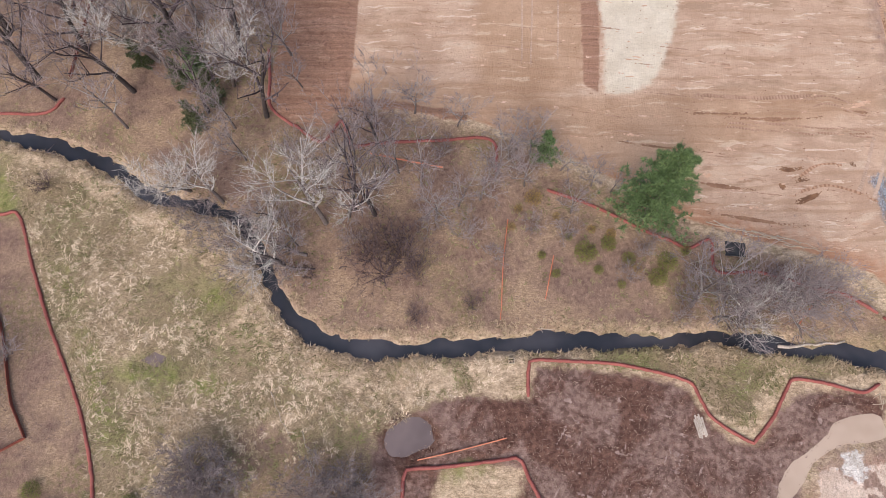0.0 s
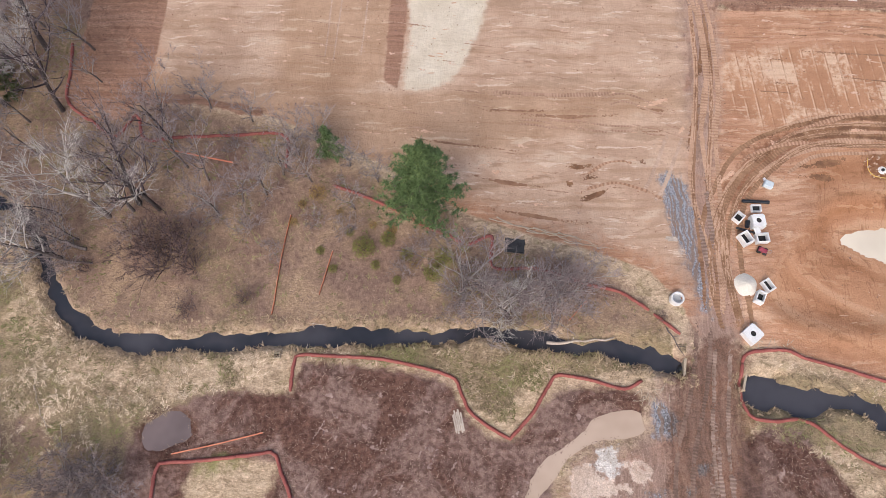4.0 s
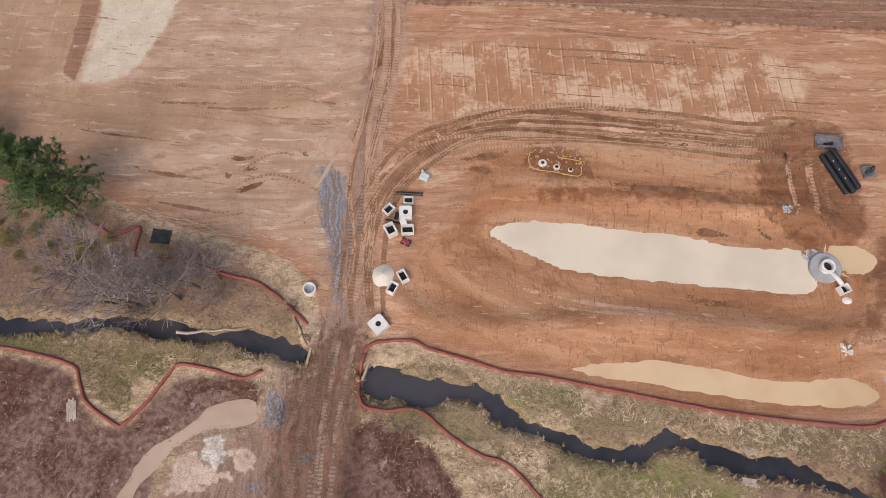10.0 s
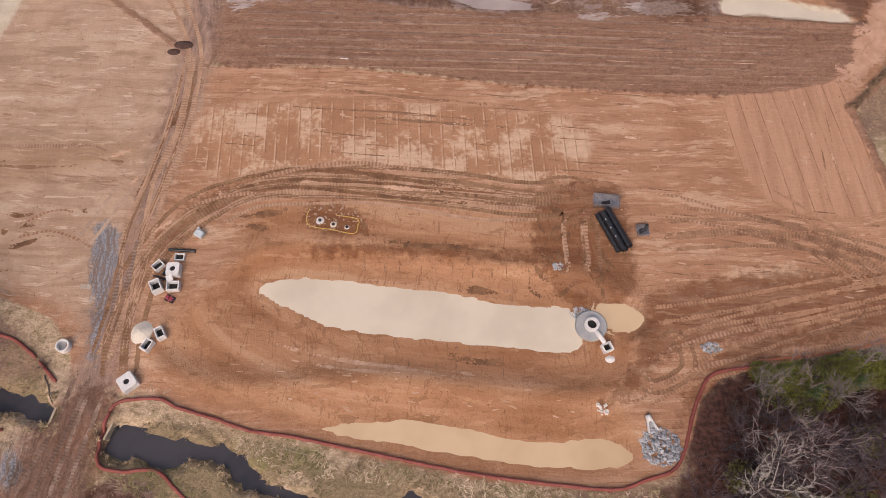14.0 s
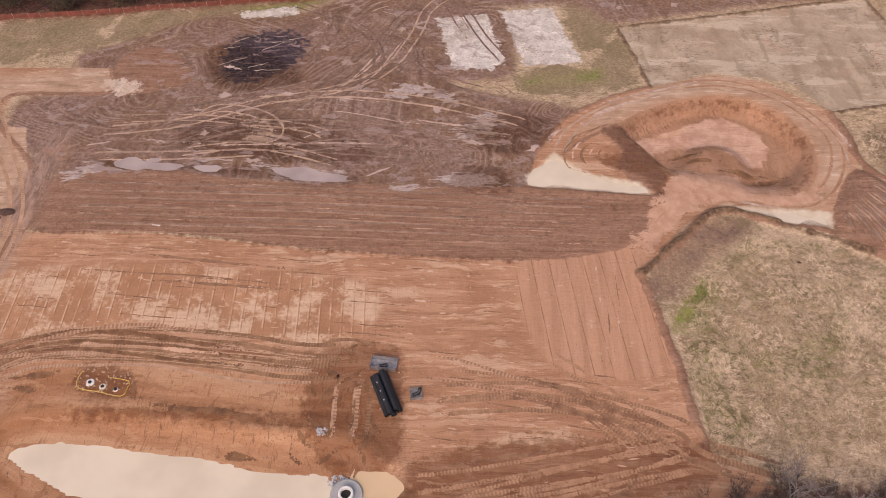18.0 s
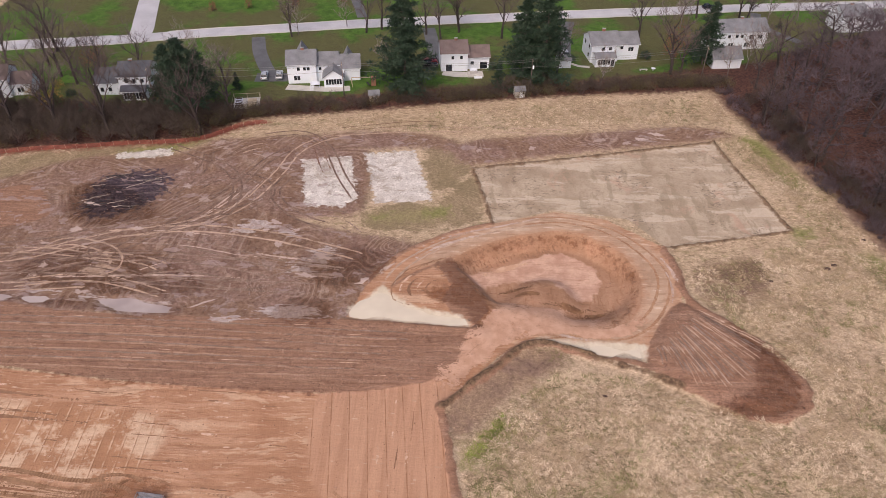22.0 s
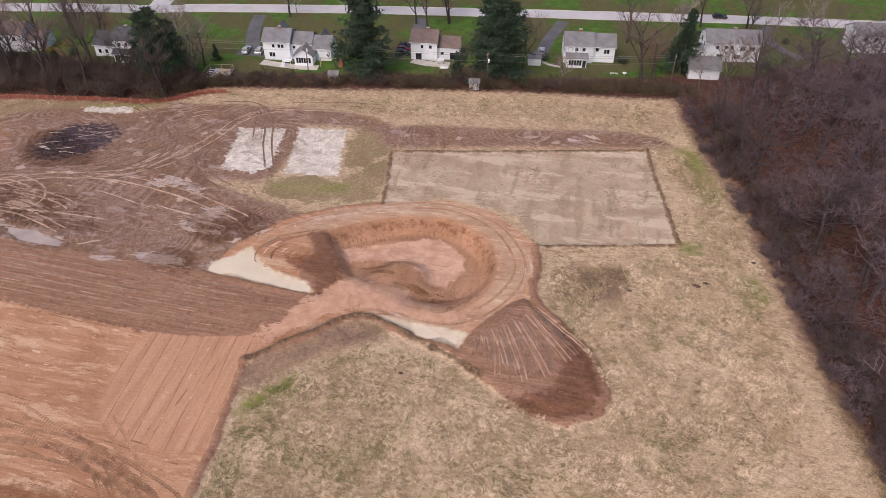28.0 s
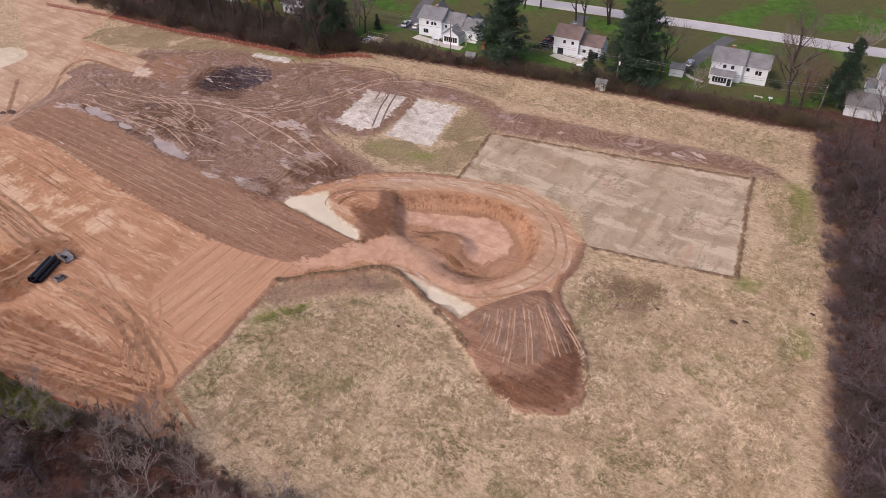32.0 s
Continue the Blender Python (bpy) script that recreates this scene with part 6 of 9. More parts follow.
def safety_fence(text, high, seed, label):
    rnd = random.Random(seed)
    line = spline(pts(text), 2.4)
    root = thing("safety_fence", label, "fence", "safety fences")
    post = None
    for i, q in enumerate(line):
        z = hz(*q)
        if post is None:
            so = Soup().tube([(0, 0, -0.2), (0, 0, high + 0.1)], 0.04, 6)
            post = part("post", so, M_WOOD, root)
        else:
            post = new("post", post.data)
            post.parent = root
        post.location = (q[0], q[1], z)
    for a, b in zip(line[:-1], line[1:]):
        so = Soup()
        steps = 6
        for j in range(steps):
            u, v = j / steps, (j + 1) / steps
            for r in range(5):
                h = high * (0.1 + 0.2 * r)
                p, q = a + (b - a) * u, a + (b - a) * v
                s1, s2 = 0.1 * math.sin(math.pi * u) * rnd.random(), 0.1 * math.sin(math.pi * v) * rnd.random()
                so.tube([(p[0], p[1], hz(*p) + h - s1), (q[0], q[1], hz(*q) + h - s2)], 0.075, 3, False)
        part("netting", so, M_NET if high > 0.6 else M_NET2, root)
    return root


safety_fence("4,123.5 22,126.8 40,129.5 47,130.2 61,132 74,134.4 84,135.6 93,137.3 106,139 110,140.5 113.5,143.5 117.5,147.2 123,148.5", 1.1, 1, "orange safety fence along the dark tree line")
safety_fence("-52.5,76 -53,66 -53.4,58", 0.8, 2, "faded orange silt fence in leaf litter")
safety_fence("-60.5,30 -55.5,22 -52,12 -49.5,8 -56,5", 0.7, 3, "faded orange silt fence in leaf litter")
safety_fence("8.6,36 7.8,30 7.4,24 7.2,22.3", 0.35, 4, "sagging orange fence netting in straw grass")
safety_fence("14.4,31 13,25", 0.25, 5, "flattened orange netting in straw grass")
safety_fence("47,24.5 44.6,21.8", 0.3, 6, "sagging orange fence netting beside the creek")
safety_fence("-3,5.5 2,6.6 7.5,8", 0.25, 7, "orange netting lying along the sock")
safety_fence("146,24 152,24.6 160,26 168,28.5", 0.5, 8, "orange silt fence at the wood edge")
safety_fence("-10,46 -4,44.6 0,43.8", 0.25, 9, "flattened orange netting in leaf litter")

# ---- trees ----


def limb(so, tw, rnd, p, way, length, r, level, twigs, droop=0.0, spread=0.0):
    """A branch with its side branches; the last ones are twigs."""
    n = 4 if level == 0 else 3
    line, rad = [p.copy()], [r]
    q = p.copy()
    d = way.normalized()
    for i in range(n):
        d = (d + Vector((rnd.uniform(-1, 1), rnd.uniform(-1, 1), rnd.uniform(-0.5, 0.9) - droop)) * (0.13 if level == 0 else 0.24)).normalized()
        q = q + d * (length / n)
        line.append(q.copy())
        rad.append(r * (1 - 0.72 * (i + 1) / n))
    so[min(level, 1)].tube(line, rad, 6 if level == 0 else (4 if level == 1 else 3), False)
    if level >= 2:
        for _ in range(twigs):
            t = rnd.uniform(0.35, 1.0) * n
            i = min(int(t), n - 1)
            a = line[i].lerp(line[i + 1], t - i)
            e = (d + Vector((rnd.uniform(-1, 1), rnd.uniform(-1, 1), rnd.uniform(-0.4, 0.9) - droop))).normalized()
            tl = length * rnd.uniform(0.35, 0.8)
            b = a + e * tl
            tw.spike(a, b, rad[i] * 0.5 + 0.016)
            for _ in range(3):
                c = a.lerp(b, rnd.uniform(0.3, 0.8))
                tw.spike(c, c + (e + Vector((rnd.uniform(-1, 1), rnd.uniform(-1, 1), rnd.uniform(-0.6, 0.8))) * 0.8).normalized() * tl * rnd.uniform(0.35, 0.65), 0.02 + 0.005 * spread)
        return
    count = rnd.randint(6, 8) if level == 0 else rnd.randint(4, 6)
    for k in range(count):
        t = (0.32 + 0.66 * (k + rnd.random()) / count) * n if level == 0 else rnd.uniform(0.3, 1.0) * n
        i = min(int(t), n - 1)
        a = line[i].lerp(line[i + 1], min(1, t - i))
        ang = rnd.uniform(0, 6.283) if level else k * 2.4 + rnd.uniform(-0.5, 0.5)
        out = Vector((math.cos(ang), math.sin(ang), rnd.uniform(0.35, 1.0) - droop - 0.45 * spread))
        e = (d * (0.55 - 0.25 * spread) + out).normalized()
        limb(so, tw, rnd, a, e, length * (rnd.uniform(0.42, 0.62) if level == 0 else rnd.uniform(0.45, 0.7)), rad[i] * rnd.uniform(0.5, 0.7), level + 1, twigs, droop, spread)


def bare_tree(name, label, seed, high, girth, twigs, bark, twig_mat, stems=1, group="", lean=(0, 0), limbs=None, spread=0.0):
    rnd = random.Random(seed)
    root = thing(name, label, "tree" if stems < 3 else "shrub", group)
    so, tw = (Soup(), Soup()), Soup()
    for s in range(stems):
        if stems == 1:
            limb(so, tw, rnd, Vector((0, 0, -0.3)), Vector((lean[0], lean[1], 1)), high * 0.72, girth, 0, twigs, 0.0, spread)
        else:
            a = 6.283 * s / stems + rnd.uniform(-0.4, 0.4)
            limb(so, tw, rnd, Vector((0.25 * math.cos(a), 0.25 * math.sin(a), -0.2)), Vector((0.65 * math.cos(a) + lean[0], 0.65 * math.sin(a) + lean[1], rnd.uniform(0.6, 1.2))), high * rnd.uniform(0.55, 0.8), girth, 1, twigs)
    if stems == 1:
        part("trunk", so[0], bark, root, shade=True)
    part("crown_wood" if stems == 1 else "stem", so[1], limbs or bark, root, shade=True)
    part("crown", tw, twig_mat, root)
    return root


def tuft(so, rnd, c, size, n, up=0.3):
    for _ in range(n):
        d = Vector((rnd.gauss(0, 1), rnd.gauss(0, 1), rnd.gauss(0, 0.7) + up)).normalized()
        s = d.cross(Vector((rnd.gauss(0, 1), rnd.gauss(0, 1), rnd.gauss(0, 1)))).normalized() * size * 0.11
        e = c + d * size * rnd.uniform(0.7, 1.25)
        k = len(so.v)
        so.v += [tuple(c - s), tuple(c + s), tuple(e)]
        so.f.append((k, k + 1, k + 2))


def conifer(name, label, seed, high, wide, mat, tufts, size, blades=8, base=0.15, narrow=1.0, group=""):
    """A pine or spruce: whorls of limbs that carry tufts of needles."""
    rnd = random.Random(seed)
    root = thing(name, label, "tree", group)
    so, nd = Soup(), Soup()
    so.tube([(0, 0, -0.3), (0.1, 0, high * 0.5), (0, 0.1, high)], [wide * 0.045 + 0.06, wide * 0.03, 0.03], 7, False)
    limbs = max(24, tufts // 11)
    for k in range(limbs):
        t = base + (1 - base) * ((k + rnd.random()) / limbs)
        shape = (1 - t) ** narrow * 0.95 + 0.06
        L = wide * shape * rnd.choice((0.55, 0.8, 0.95, 1.1, 1.2))
        a = k * 2.4 + rnd.uniform(-0.6, 0.6)
        p = Vector((0, 0, high * t))
        e = p + Vector((math.cos(a) * L, math.sin(a) * L, L * rnd.uniform(-0.05, 0.35)))
        so.tube([p, p.lerp(e, 0.5) - Vector((0, 0, 0.06 * L)), e], [0.07, 0.045, 0.015], 3, False)
        m = max(5, int(11 + 16 * shape))
        for j in range(m):
            u = rnd.uniform(0.25, 1.05)
            c = p.lerp(e, u) + Vector((rnd.gauss(0, 0.16) * L * 0.6, rnd.gauss(0, 0.16) * L * 0.6, rnd.gauss(0, 0.12) * (0.4 + L * 0.3)))
            tuft(nd, rnd, c, size * rnd.uniform(0.8, 1.3), blades)
    part("trunk", so, M_BARK, root, shade=True)
    part("crown", nd, mat, root)
    return root


def leafy_shrub(name, label, seed, high, wide, mat, n, group=""):
    rnd = random.Random(seed)
    root = thing(name, label, "shrub", group)
    so, nd = Soup(), Soup()
    for s in range(7):
        a = 0.9 * s
        e = Vector((0.35 * wide * math.cos(a), 0.35 * wide * math.sin(a), high * rnd.uniform(0.6, 0.95)))
        so.tube([(0, 0, -0.1), e * 0.5 + Vector((0.1, 0, 0.1)), e], [0.06, 0.04, 0.01], 4, False)
    for _ in range(n):
        a, r, z = rnd.uniform(0, 6.283), math.sqrt(rnd.random()), rnd.random()
        c = Vector((0.5 * wide * r * math.cos(a), 0.5 * wide * r * math.sin(a), high * (0.15 + 0.85 * z) * (1 - 0.35 * r * r) * rnd.uniform(0.7, 1.1)))
        tuft(nd, rnd, c, 0.26, 5)
    part("stem", so, M_BRUSH, root)
    part("foliage", nd, mat, root)
    return root


def plant(proto, x, y, scale=1.0, turn=0.0, sink=0.05, label="", squash=1.0, first=[]):
    """Stands a copy of a plant on the ground; the first one moves the original."""
    m = pose(x, y, hz(x, y) - sink, 0, 0, turn) @ Matrix.Diagonal((scale, scale, scale * squash, 1))
    if proto.name in first:
        ob = copy_thing(proto, m)
    else:
        first.append(proto.name)
        proto.matrix_basis = m
        ob = proto
    if label:
        ob["label"] = label
    return ob


# kinds of plants
M_SHRUB = surface("brown_grey_twigs", (0.10, 0.075, 0.07), (0.24, 0.185, 0.172), 3, 0.3, 0.9, 0.0, vary=0.6)
WOOD = [bare_tree("woodland_tree", "leafless grey-brown woodland tree with fine twigs", 400 + i, 14, 0.34, 6, M_WBARK, M_WTWIG, 1, "woodland trees", limbs=M_WLIMB, spread=1.0) for i in range(6)]
FINE_TREE = [bare_tree("bare_tree", "slender leafless tree with a haze of grey twigs", 420 + i, 9, 0.15, 6, M_BARK, M_TWIG, 1, "creekside trees", limbs=M_GREYLIMB) for i in range(3)]
TALL = [bare_tree("bare_tree", "tall leafless tree at the hedge line", 430 + i, 19, 0.5, 8, M_WBARK, M_SHRUB, 1, "hedge trees", limbs=M_WLIMB) for i in range(3)]
SHRUB = [bare_tree("bare_shrub", "leafless brown thicket shrub", 440 + i, 4.2, 0.04, 7, M_GREYLIMB, M_TWIG, 8, "thicket shrubs") for i in range(4)]
PALE_TREE = bare_tree("bare_tree", "leafless tree with pale bleached branches", 450, 17, 0.4, 9, M_BARK, M_PALE, limbs=M_PALE)
PALE_TREE2 = bare_tree("bare_tree", "leaning leafless tree with whitish branches over the creek", 451, 12, 0.25, 9, M_BARK, M_PALE, 1, "", (-0.25, 0.1), limbs=M_GREYLIMB)
DEAD = [bare_tree("bare_tree", "dark leafless tree with few branches", 455 + i, 12, 0.26, 4, M_WBARK, M_TWIG, limbs=M_WLIMB) for i in range(2)]
HSHRUB = [bare_tree("hedge_shrub", "dense dark leafless hedge shrub", 445 + i, 4.6, 0.06, 9, M_BRUSH, M_HEDGE, 9, "hedge shrubs") for i in range(3)]
BRUSH = [bare_tree("brush_clump", "dark brown tangle of bare stems", 460 + i, 5.0, 0.075, 4, M_BRUSH, M_BRUSH, 11, "brush clumps") for i in range(2)]
PINE = conifer("pine_tree", "bright green white pine beside the graded clay", 470, 19.2, 5.4, M_PINE, 1050, 0.5, 17, 0.16, 0.62)
FIR = [conifer("conifer_tree", "tall dark green spruce behind the hedge", 471 + i, 23, 6.6, M_PINED, 1300, 0.85, 8, 0.04, 0.75, "garden conifers") for i in range(2)]
FIR2 = conifer("conifer_tree", "small dark conical spruce in a garden", 475, 9, 2.8, M_PINED, 500, 0.6, 7, 0.03, 0.9, "garden conifers")
WPINE = conifer("pine_tree", "tall open-crowned pine at the hedge line", 476, 20, 6.0, M_PINED, 800, 0.8, 8, 0.25, 0.5)
SCRUBPINE = conifer("pine_tree", "young green pine among bare trees", 477, 8, 2.3, M_PINE, 420, 0.4, 7, 0.1, 0.7, "young pines")
DARKJUN = conifer("juniper_tree", "dull olive cedar among leafless trees", 478, 8, 2.0, leafy("cedar_foliage", (0.05, 0.07, 0.02), (0.10, 0.11, 0.04), (0.07, 0.08, 0.03)), 420, 0.4, 7, 0.03, 0.6, "cedars")
YSHRUB = leafy_shrub("leafy_shrub", "yellow-green leafy shrub at the wood edge", 480, 2.2, 3.0, M_YELG, 420, "green shrubs")
GSHRUB = leafy_shrub("leafy_shrub", "dark green garden shrub", 481, 1.8, 2.0, M_PINED, 260, "garden shrubs")
OSHRUB = leafy_shrub("leafy_shrub", "ochre autumn shrub with withered leaves", 482, 3.5, 4.0, M_GOLD, 420, "ochre shrubs")
OLIVE = leafy_shrub("leafy_shrub", "dull olive-brown hedge shrub with withered leaves", 485, 2.8, 3.4, M_OLIVE, 300, "hedge shrubs")
RTREE = leafy_shrub("leafy_tree", "russet-leaved tree beside the gardens", 483, 9, 6.0, M_RUSSET, 700)
RSHRUB = leafy_shrub("leafy_shrub", "small reddish garden tree with withered leaves", 484, 4, 2.6, M_RUSSET, 260, "reddish garden trees")

rnd = random.Random(77)
# the first field: creekside trees
plant(PALE_TREE, -15.5, 35.7, 1.0, 20)
plant(PALE_TREE2, -34.0, 40.5, 1.05, 60)
for x, y, s, t in ((-41, 61, 1.3, 10), (-30, 57, 1.2, 130), (-47, 67, 1.35, 220), (-36, 67, 1.3, 300)):
    plant(PALE_TREE2, x, y, s, t)
plant(PALE_TREE, -12.5, 36.6, 0.72, 200)
plant(PALE_TREE, 37, 22.4, 0.7, 80)
plant(DEAD[0], -24.8, 51.8, 1.5, 0)
for x, y, s, t in ((-33, 52.5, 1.2, 40), (-44, 56, 1.3, 150), (-38, 64, 1.4, 260), (-58, 58, 1.3, 80), (-64, 66, 1.4, 10), (-52, 63, 1.2, 300), (-68, 56, 1.3, 190), (-29, 62, 1.3, 20)):
    plant(DEAD[rnd.randrange(2)], x, y, s, t)
for x, y, s, t in ((-29.5, 38.8, 0.75, 30), (-20.6, 29.8, 0.8, 90)):
    plant(PALE_TREE, x, y, s, t)
plant(DEAD[1], -8.7, 46.9, 0.8, 90)
plant(DEAD[0], -55.0, 54.6, 0.75, 200)
plant(DEAD[1], -11.8, 37.6, 1.2, 10)
plant(DEAD[0], -9.0, 36.8, 0.9, 130)
for x, y, s in ((-40, 60, 1.3), (-33, 58, 1.2), (-46, 66, 1.4), (-30, 66, 1.3), (-37, 70, 1.4), (-22, 62, 1.0), (-52, 70, 1.3), (-62, 62, 1.2), (-27, 45, 0.9), (-44, 50, 1.0), (-4, 52.3, 0.7), (2, 50.3, 0.7), (-3, 41, 0.8), (2, 38, 0.7),
                (7, 42, 0.7), (20, 41, 0.55), (22.5, 40, 0.5), (31.4, 24.1, 1.25), (41.7, 23.3, 1.3), (43.4, 26.4, 0.8), (-12, 44, 0.9), (-6, 43, 0.9), (5, 39, 0.8), (9, 45, 0.7), (-1, 36, 0.8), (11, 41, 0.7), (-16, 42, 0.9), (17, 37, 0.6), (-10, 50, 0.8), (34, 22.6, 0.95), (36.2, 23.4, 0.9), (38.5, 22.6, 1.0), (41.5, 23.6, 0.95), (44, 25, 0.8), (-22, 36, 0.8), (-19, 32.5, 0.7), (12, 46, 0.6), (-29, 50, 1.0), (16, 43.4, 0.6), (46.5, 26, 0.7), (40, 26.2, 0.8), (-20, 56.5, 0.7)):
    plant(FINE_TREE[rnd.randrange(3)], x, y, s * rnd.uniform(0.9, 1.1), rnd.uniform(0, 360))
for x, y in ((-35, 60), (-37, 57), (-32, 54.5), (-39, 63), (-43, 60), (-34, 50)):
    plant(DARKJUN, x, y, rnd.uniform(0.8, 1.15), rnd.uniform(0, 360))
plant(SCRUBPINE, -34.5, 57.5, 1.0, 0)
plant(SCRUBPINE, 13.5, 44.6, 1.0, 40)
plant(PINE, 26.0, 35.9, 1.0, 15)
for x, y, s in ((18.5, 31.3, 1.0), (21.5, 32.5, 0.7), (27.5, 28, 0.8), (29, 30, 0.9), (14.5, 28.5, 0.4), (24, 30.5, 0.6), (20, 29, 0.45), (16.5, 33.6, 0.4), (31.5, 31.6, 0.5), (22.8, 27, 0.4), (12.8, 31, 0.4)):
    plant(YSHRUB, x, y, s, rnd.uniform(0, 360))
for x, y, s in ((12, 39, 0.6), (10, 37.5, 0.5), (22, 34, 0.6), (9, 35, 0.5), (19.5, 34.6, 0.5), (25, 29, 0.55), (15, 36.5, 0.45)):
    plant(OSHRUB, x, y, s, rnd.uniform(0, 360))
for x, y, s in ((-9.4, 31, 1.1), (-7.6, 28.6, 1.15), (-5.2, 30.6, 1.1), (-6.6, 32.4, 1.0), (-3.4, 28.6, 0.7), (-17, 28.3, 0.6), (-53.5, 41, 0.8), (36, 21.9, 0.8), (37.6, 21.8, 0.7), (56.2, 22.4, 0.4), (-56, 8, 0.9), (3.6, 24.4, 0.45), (-3.4, 22.8, 0.5)):
    plant(BRUSH[rnd.randrange(2)], x, y, s, rnd.uniform(0, 360))
for x, y, s in ((-30, 5, 1.1), (-27, 5.5, 1.0), (-25, 3, 1.2), (-29.5, -1, 1.2), (-26, -1, 1.1), (-15.5, 3, 1.1), (-10, 2.5, 1.0), (-13, -1, 1.2), (-8.5, 0.5, 1.0), (-2, 35.5, 0.8), (3, 34, 0.8), (6.5, 31, 0.6), (-12, 33, 0.8), (12, 35, 0.6), (16, 34, 0.6), (33, 27.5, 0.8), (38, 25, 0.9), (45.5, 23.6, 0.7), (-27.5, 31, 1.0), (-25.5, 28.6, 1.0), (-21.5, 31.5, 1.0), (-19.5, 28.6, 0.9), (-30, 33.8, 1.0), (-24, 35, 1.0), (-32.5, 36, 1.0), (-28.5, 2, 1.3), (-12, 1.5, 1.2), (-28, 3.5, 1.2), (-26, 1.5, 1.1), (-31, 1, 1.1), (-12, 3, 1.0), (-14, 1, 1.1), (-10.5, 0, 1.0), (-54, 18, 1.0), (-56, 13, 1.0), (-25, 34, 0.7), (-28, 33, 0.7), (42.5, 27, 0.6), (35, 26, 0.6), (26, 31.5, 0.6), (28, 33.5, 0.6), (23.5, 28.5, 0.6), (-21, 46, 0.8), (0, 46, 0.6), (31, 25.5, 0.8), (47, 23, 0.5), (30, 23, 0.6)):
    plant(SHRUB[rnd.randrange(4)], x, y, s, rnd.uniform(0, 360))
for x, y in ((-45, 0), (-47.5, 2), (-36, 0.6), (-30, -1), (-24, -1.5)):
    plant(YSHRUB, x, y, 0.8, rnd.uniform(0, 360))


def scatter(outline, count, gap, seed, keep=lambda x, y: True):
    """Random plan points in an outline, none closer than gap."""
    r = random.Random(seed)
    line = np.array(pts(outline))
    lo, hi = line.min(0), line.max(0)
    got = []
    for _ in range(count * 40):
        if len(got) >= count:
            break
        x, y = r.uniform(lo[0], hi[0]), r.uniform(lo[1], hi[1])
        if inside(line, np.array([x]), np.array([y]))[0] and keep(x, y) and all((x - a) ** 2 + (y - b) ** 2 > gap * gap for a, b in got):
            got.append((x, y))
    return got


# the wood beside the field
for x, y in scatter("244,166 247,149 252,134 254.5,117 257,103 260,85 263,72 268,45 310,36 350,150 350,222 300,206 264,186", 200, 3.3, 90):
    plant(WOOD[rnd.randrange(6)], x, y, rnd.uniform(0.9, 1.45), rnd.uniform(0, 360))
for x, y in scatter("242,166 245.5,147 250.5,132 253.5,115 256,102 259,84 262,72 267,50 273,50 263,104 256,134 251,166", 46, 2.2, 91):
    plant(HSHRUB[rnd.randrange(3)], x, y, rnd.uniform(0.6, 1.1), rnd.uniform(0, 360))
for x, y in scatter("242.5,164 246,147 251,132 254,115 256,102 259,84 265,50 271,50 261,104 256,134 249,164", 30, 2.6, 94):
    plant(WOOD[rnd.randrange(6)], x, y, rnd.uniform(0.4, 0.65), rnd.uniform(0, 360))
EDGE_BRUSH = [bare_tree("brush_clump", "low purple-brown brush along the wood", 465 + i, 3.4, 0.05, 6, M_WLIMB, M_WTWIG, 9, "brush clumps") for i in range(2)]
for x, y in scatter("238,168 241,152 246,136 250.5,118 253,104 256,88 259,74 265,50 269,50 262,88 258,104 254,120 249,138 244.6,154 242,170", 110, 1.3, 95):
    plant(EDGE_BRUSH[rnd.randrange(2)], x, y, rnd.uniform(0.6, 1.15), rnd.uniform(0, 360))
# the wood south of the clay
for x, y in scatter("139,17 144,21 155,22.5 166,25 177,28.5 188,28.5 200,30 207,31 212,22 212,-12 126,-12 134,6", 78, 3.6, 92):
    plant(WOOD[rnd.randrange(6)] if y < 17 else FINE_TREE[rnd.randrange(3)], x, y, rnd.uniform(0.55, 0.85), rnd.uniform(0, 360))
for x, y in scatter("138,16 143,21.4 155,23 166,25.6 178,29.5 190,29.5 200,31 208,33 210,22 188,18 160,12 140,8", 56, 2.4, 93):
    plant(HSHRUB[rnd.randrange(3)], x, y, rnd.uniform(0.6, 1.0), rnd.uniform(0, 360))
for x, y, s in ((141, 9.6, 1.0), (142.6, 4.4, 1.1), (146.8, 21.2, 1.0), (157, 14, 1.0), (162, 16, 0.9), (149, 20.5, 1.1), (151, 21, 1.2), (156, 21.5, 1.0), (160, 22.5, 1.1), (150, 17.5, 0.9), (146.5, 6, 1.3), (149, 5, 1.3), (154, 7, 1.1), (163, 23, 1.0)):
    plant(YSHRUB, x, y, s * 1.35, rnd.uniform(0, 360))
EVERGREEN = leafy_shrub("leafy_shrub", "dense yellow-green evergreen shrub at the wood edge", 486, 2.6, 4.2, leafy("bright_evergreen_leaves", (0.10, 0.13, 0.015), (0.30, 0.32, 0.05), (0.19, 0.21, 0.03)), 1000, "green shrubs")
for i, (x, y) in enumerate(pts("147.4,20.3 149.4,21.7 152.2,20.2 151.3,21.9 154.9,21.9 157.1,22.9 158.8,22.4 160.7,22.6 145.9,22.3")):
    plant(EVERGREEN, x, y, (1.25, 0.8, 1.1, 0.8, 1.0, 0.9, 0.8, 0.9, 0.6)[i], 40 * i)
plant(DEAD[0], 142.5, 11, 0.9, 30)
plant(PALE_TREE, 141.4, 9.6, 0.75, 140)
plant(SCRUBPINE, 151, 19.5, 0.6, 0)
plant(SCRUBPINE, 157, 21, 0.5, 0)
plant(GSHRUB, 140.5, 5.5, 1.4, 0)
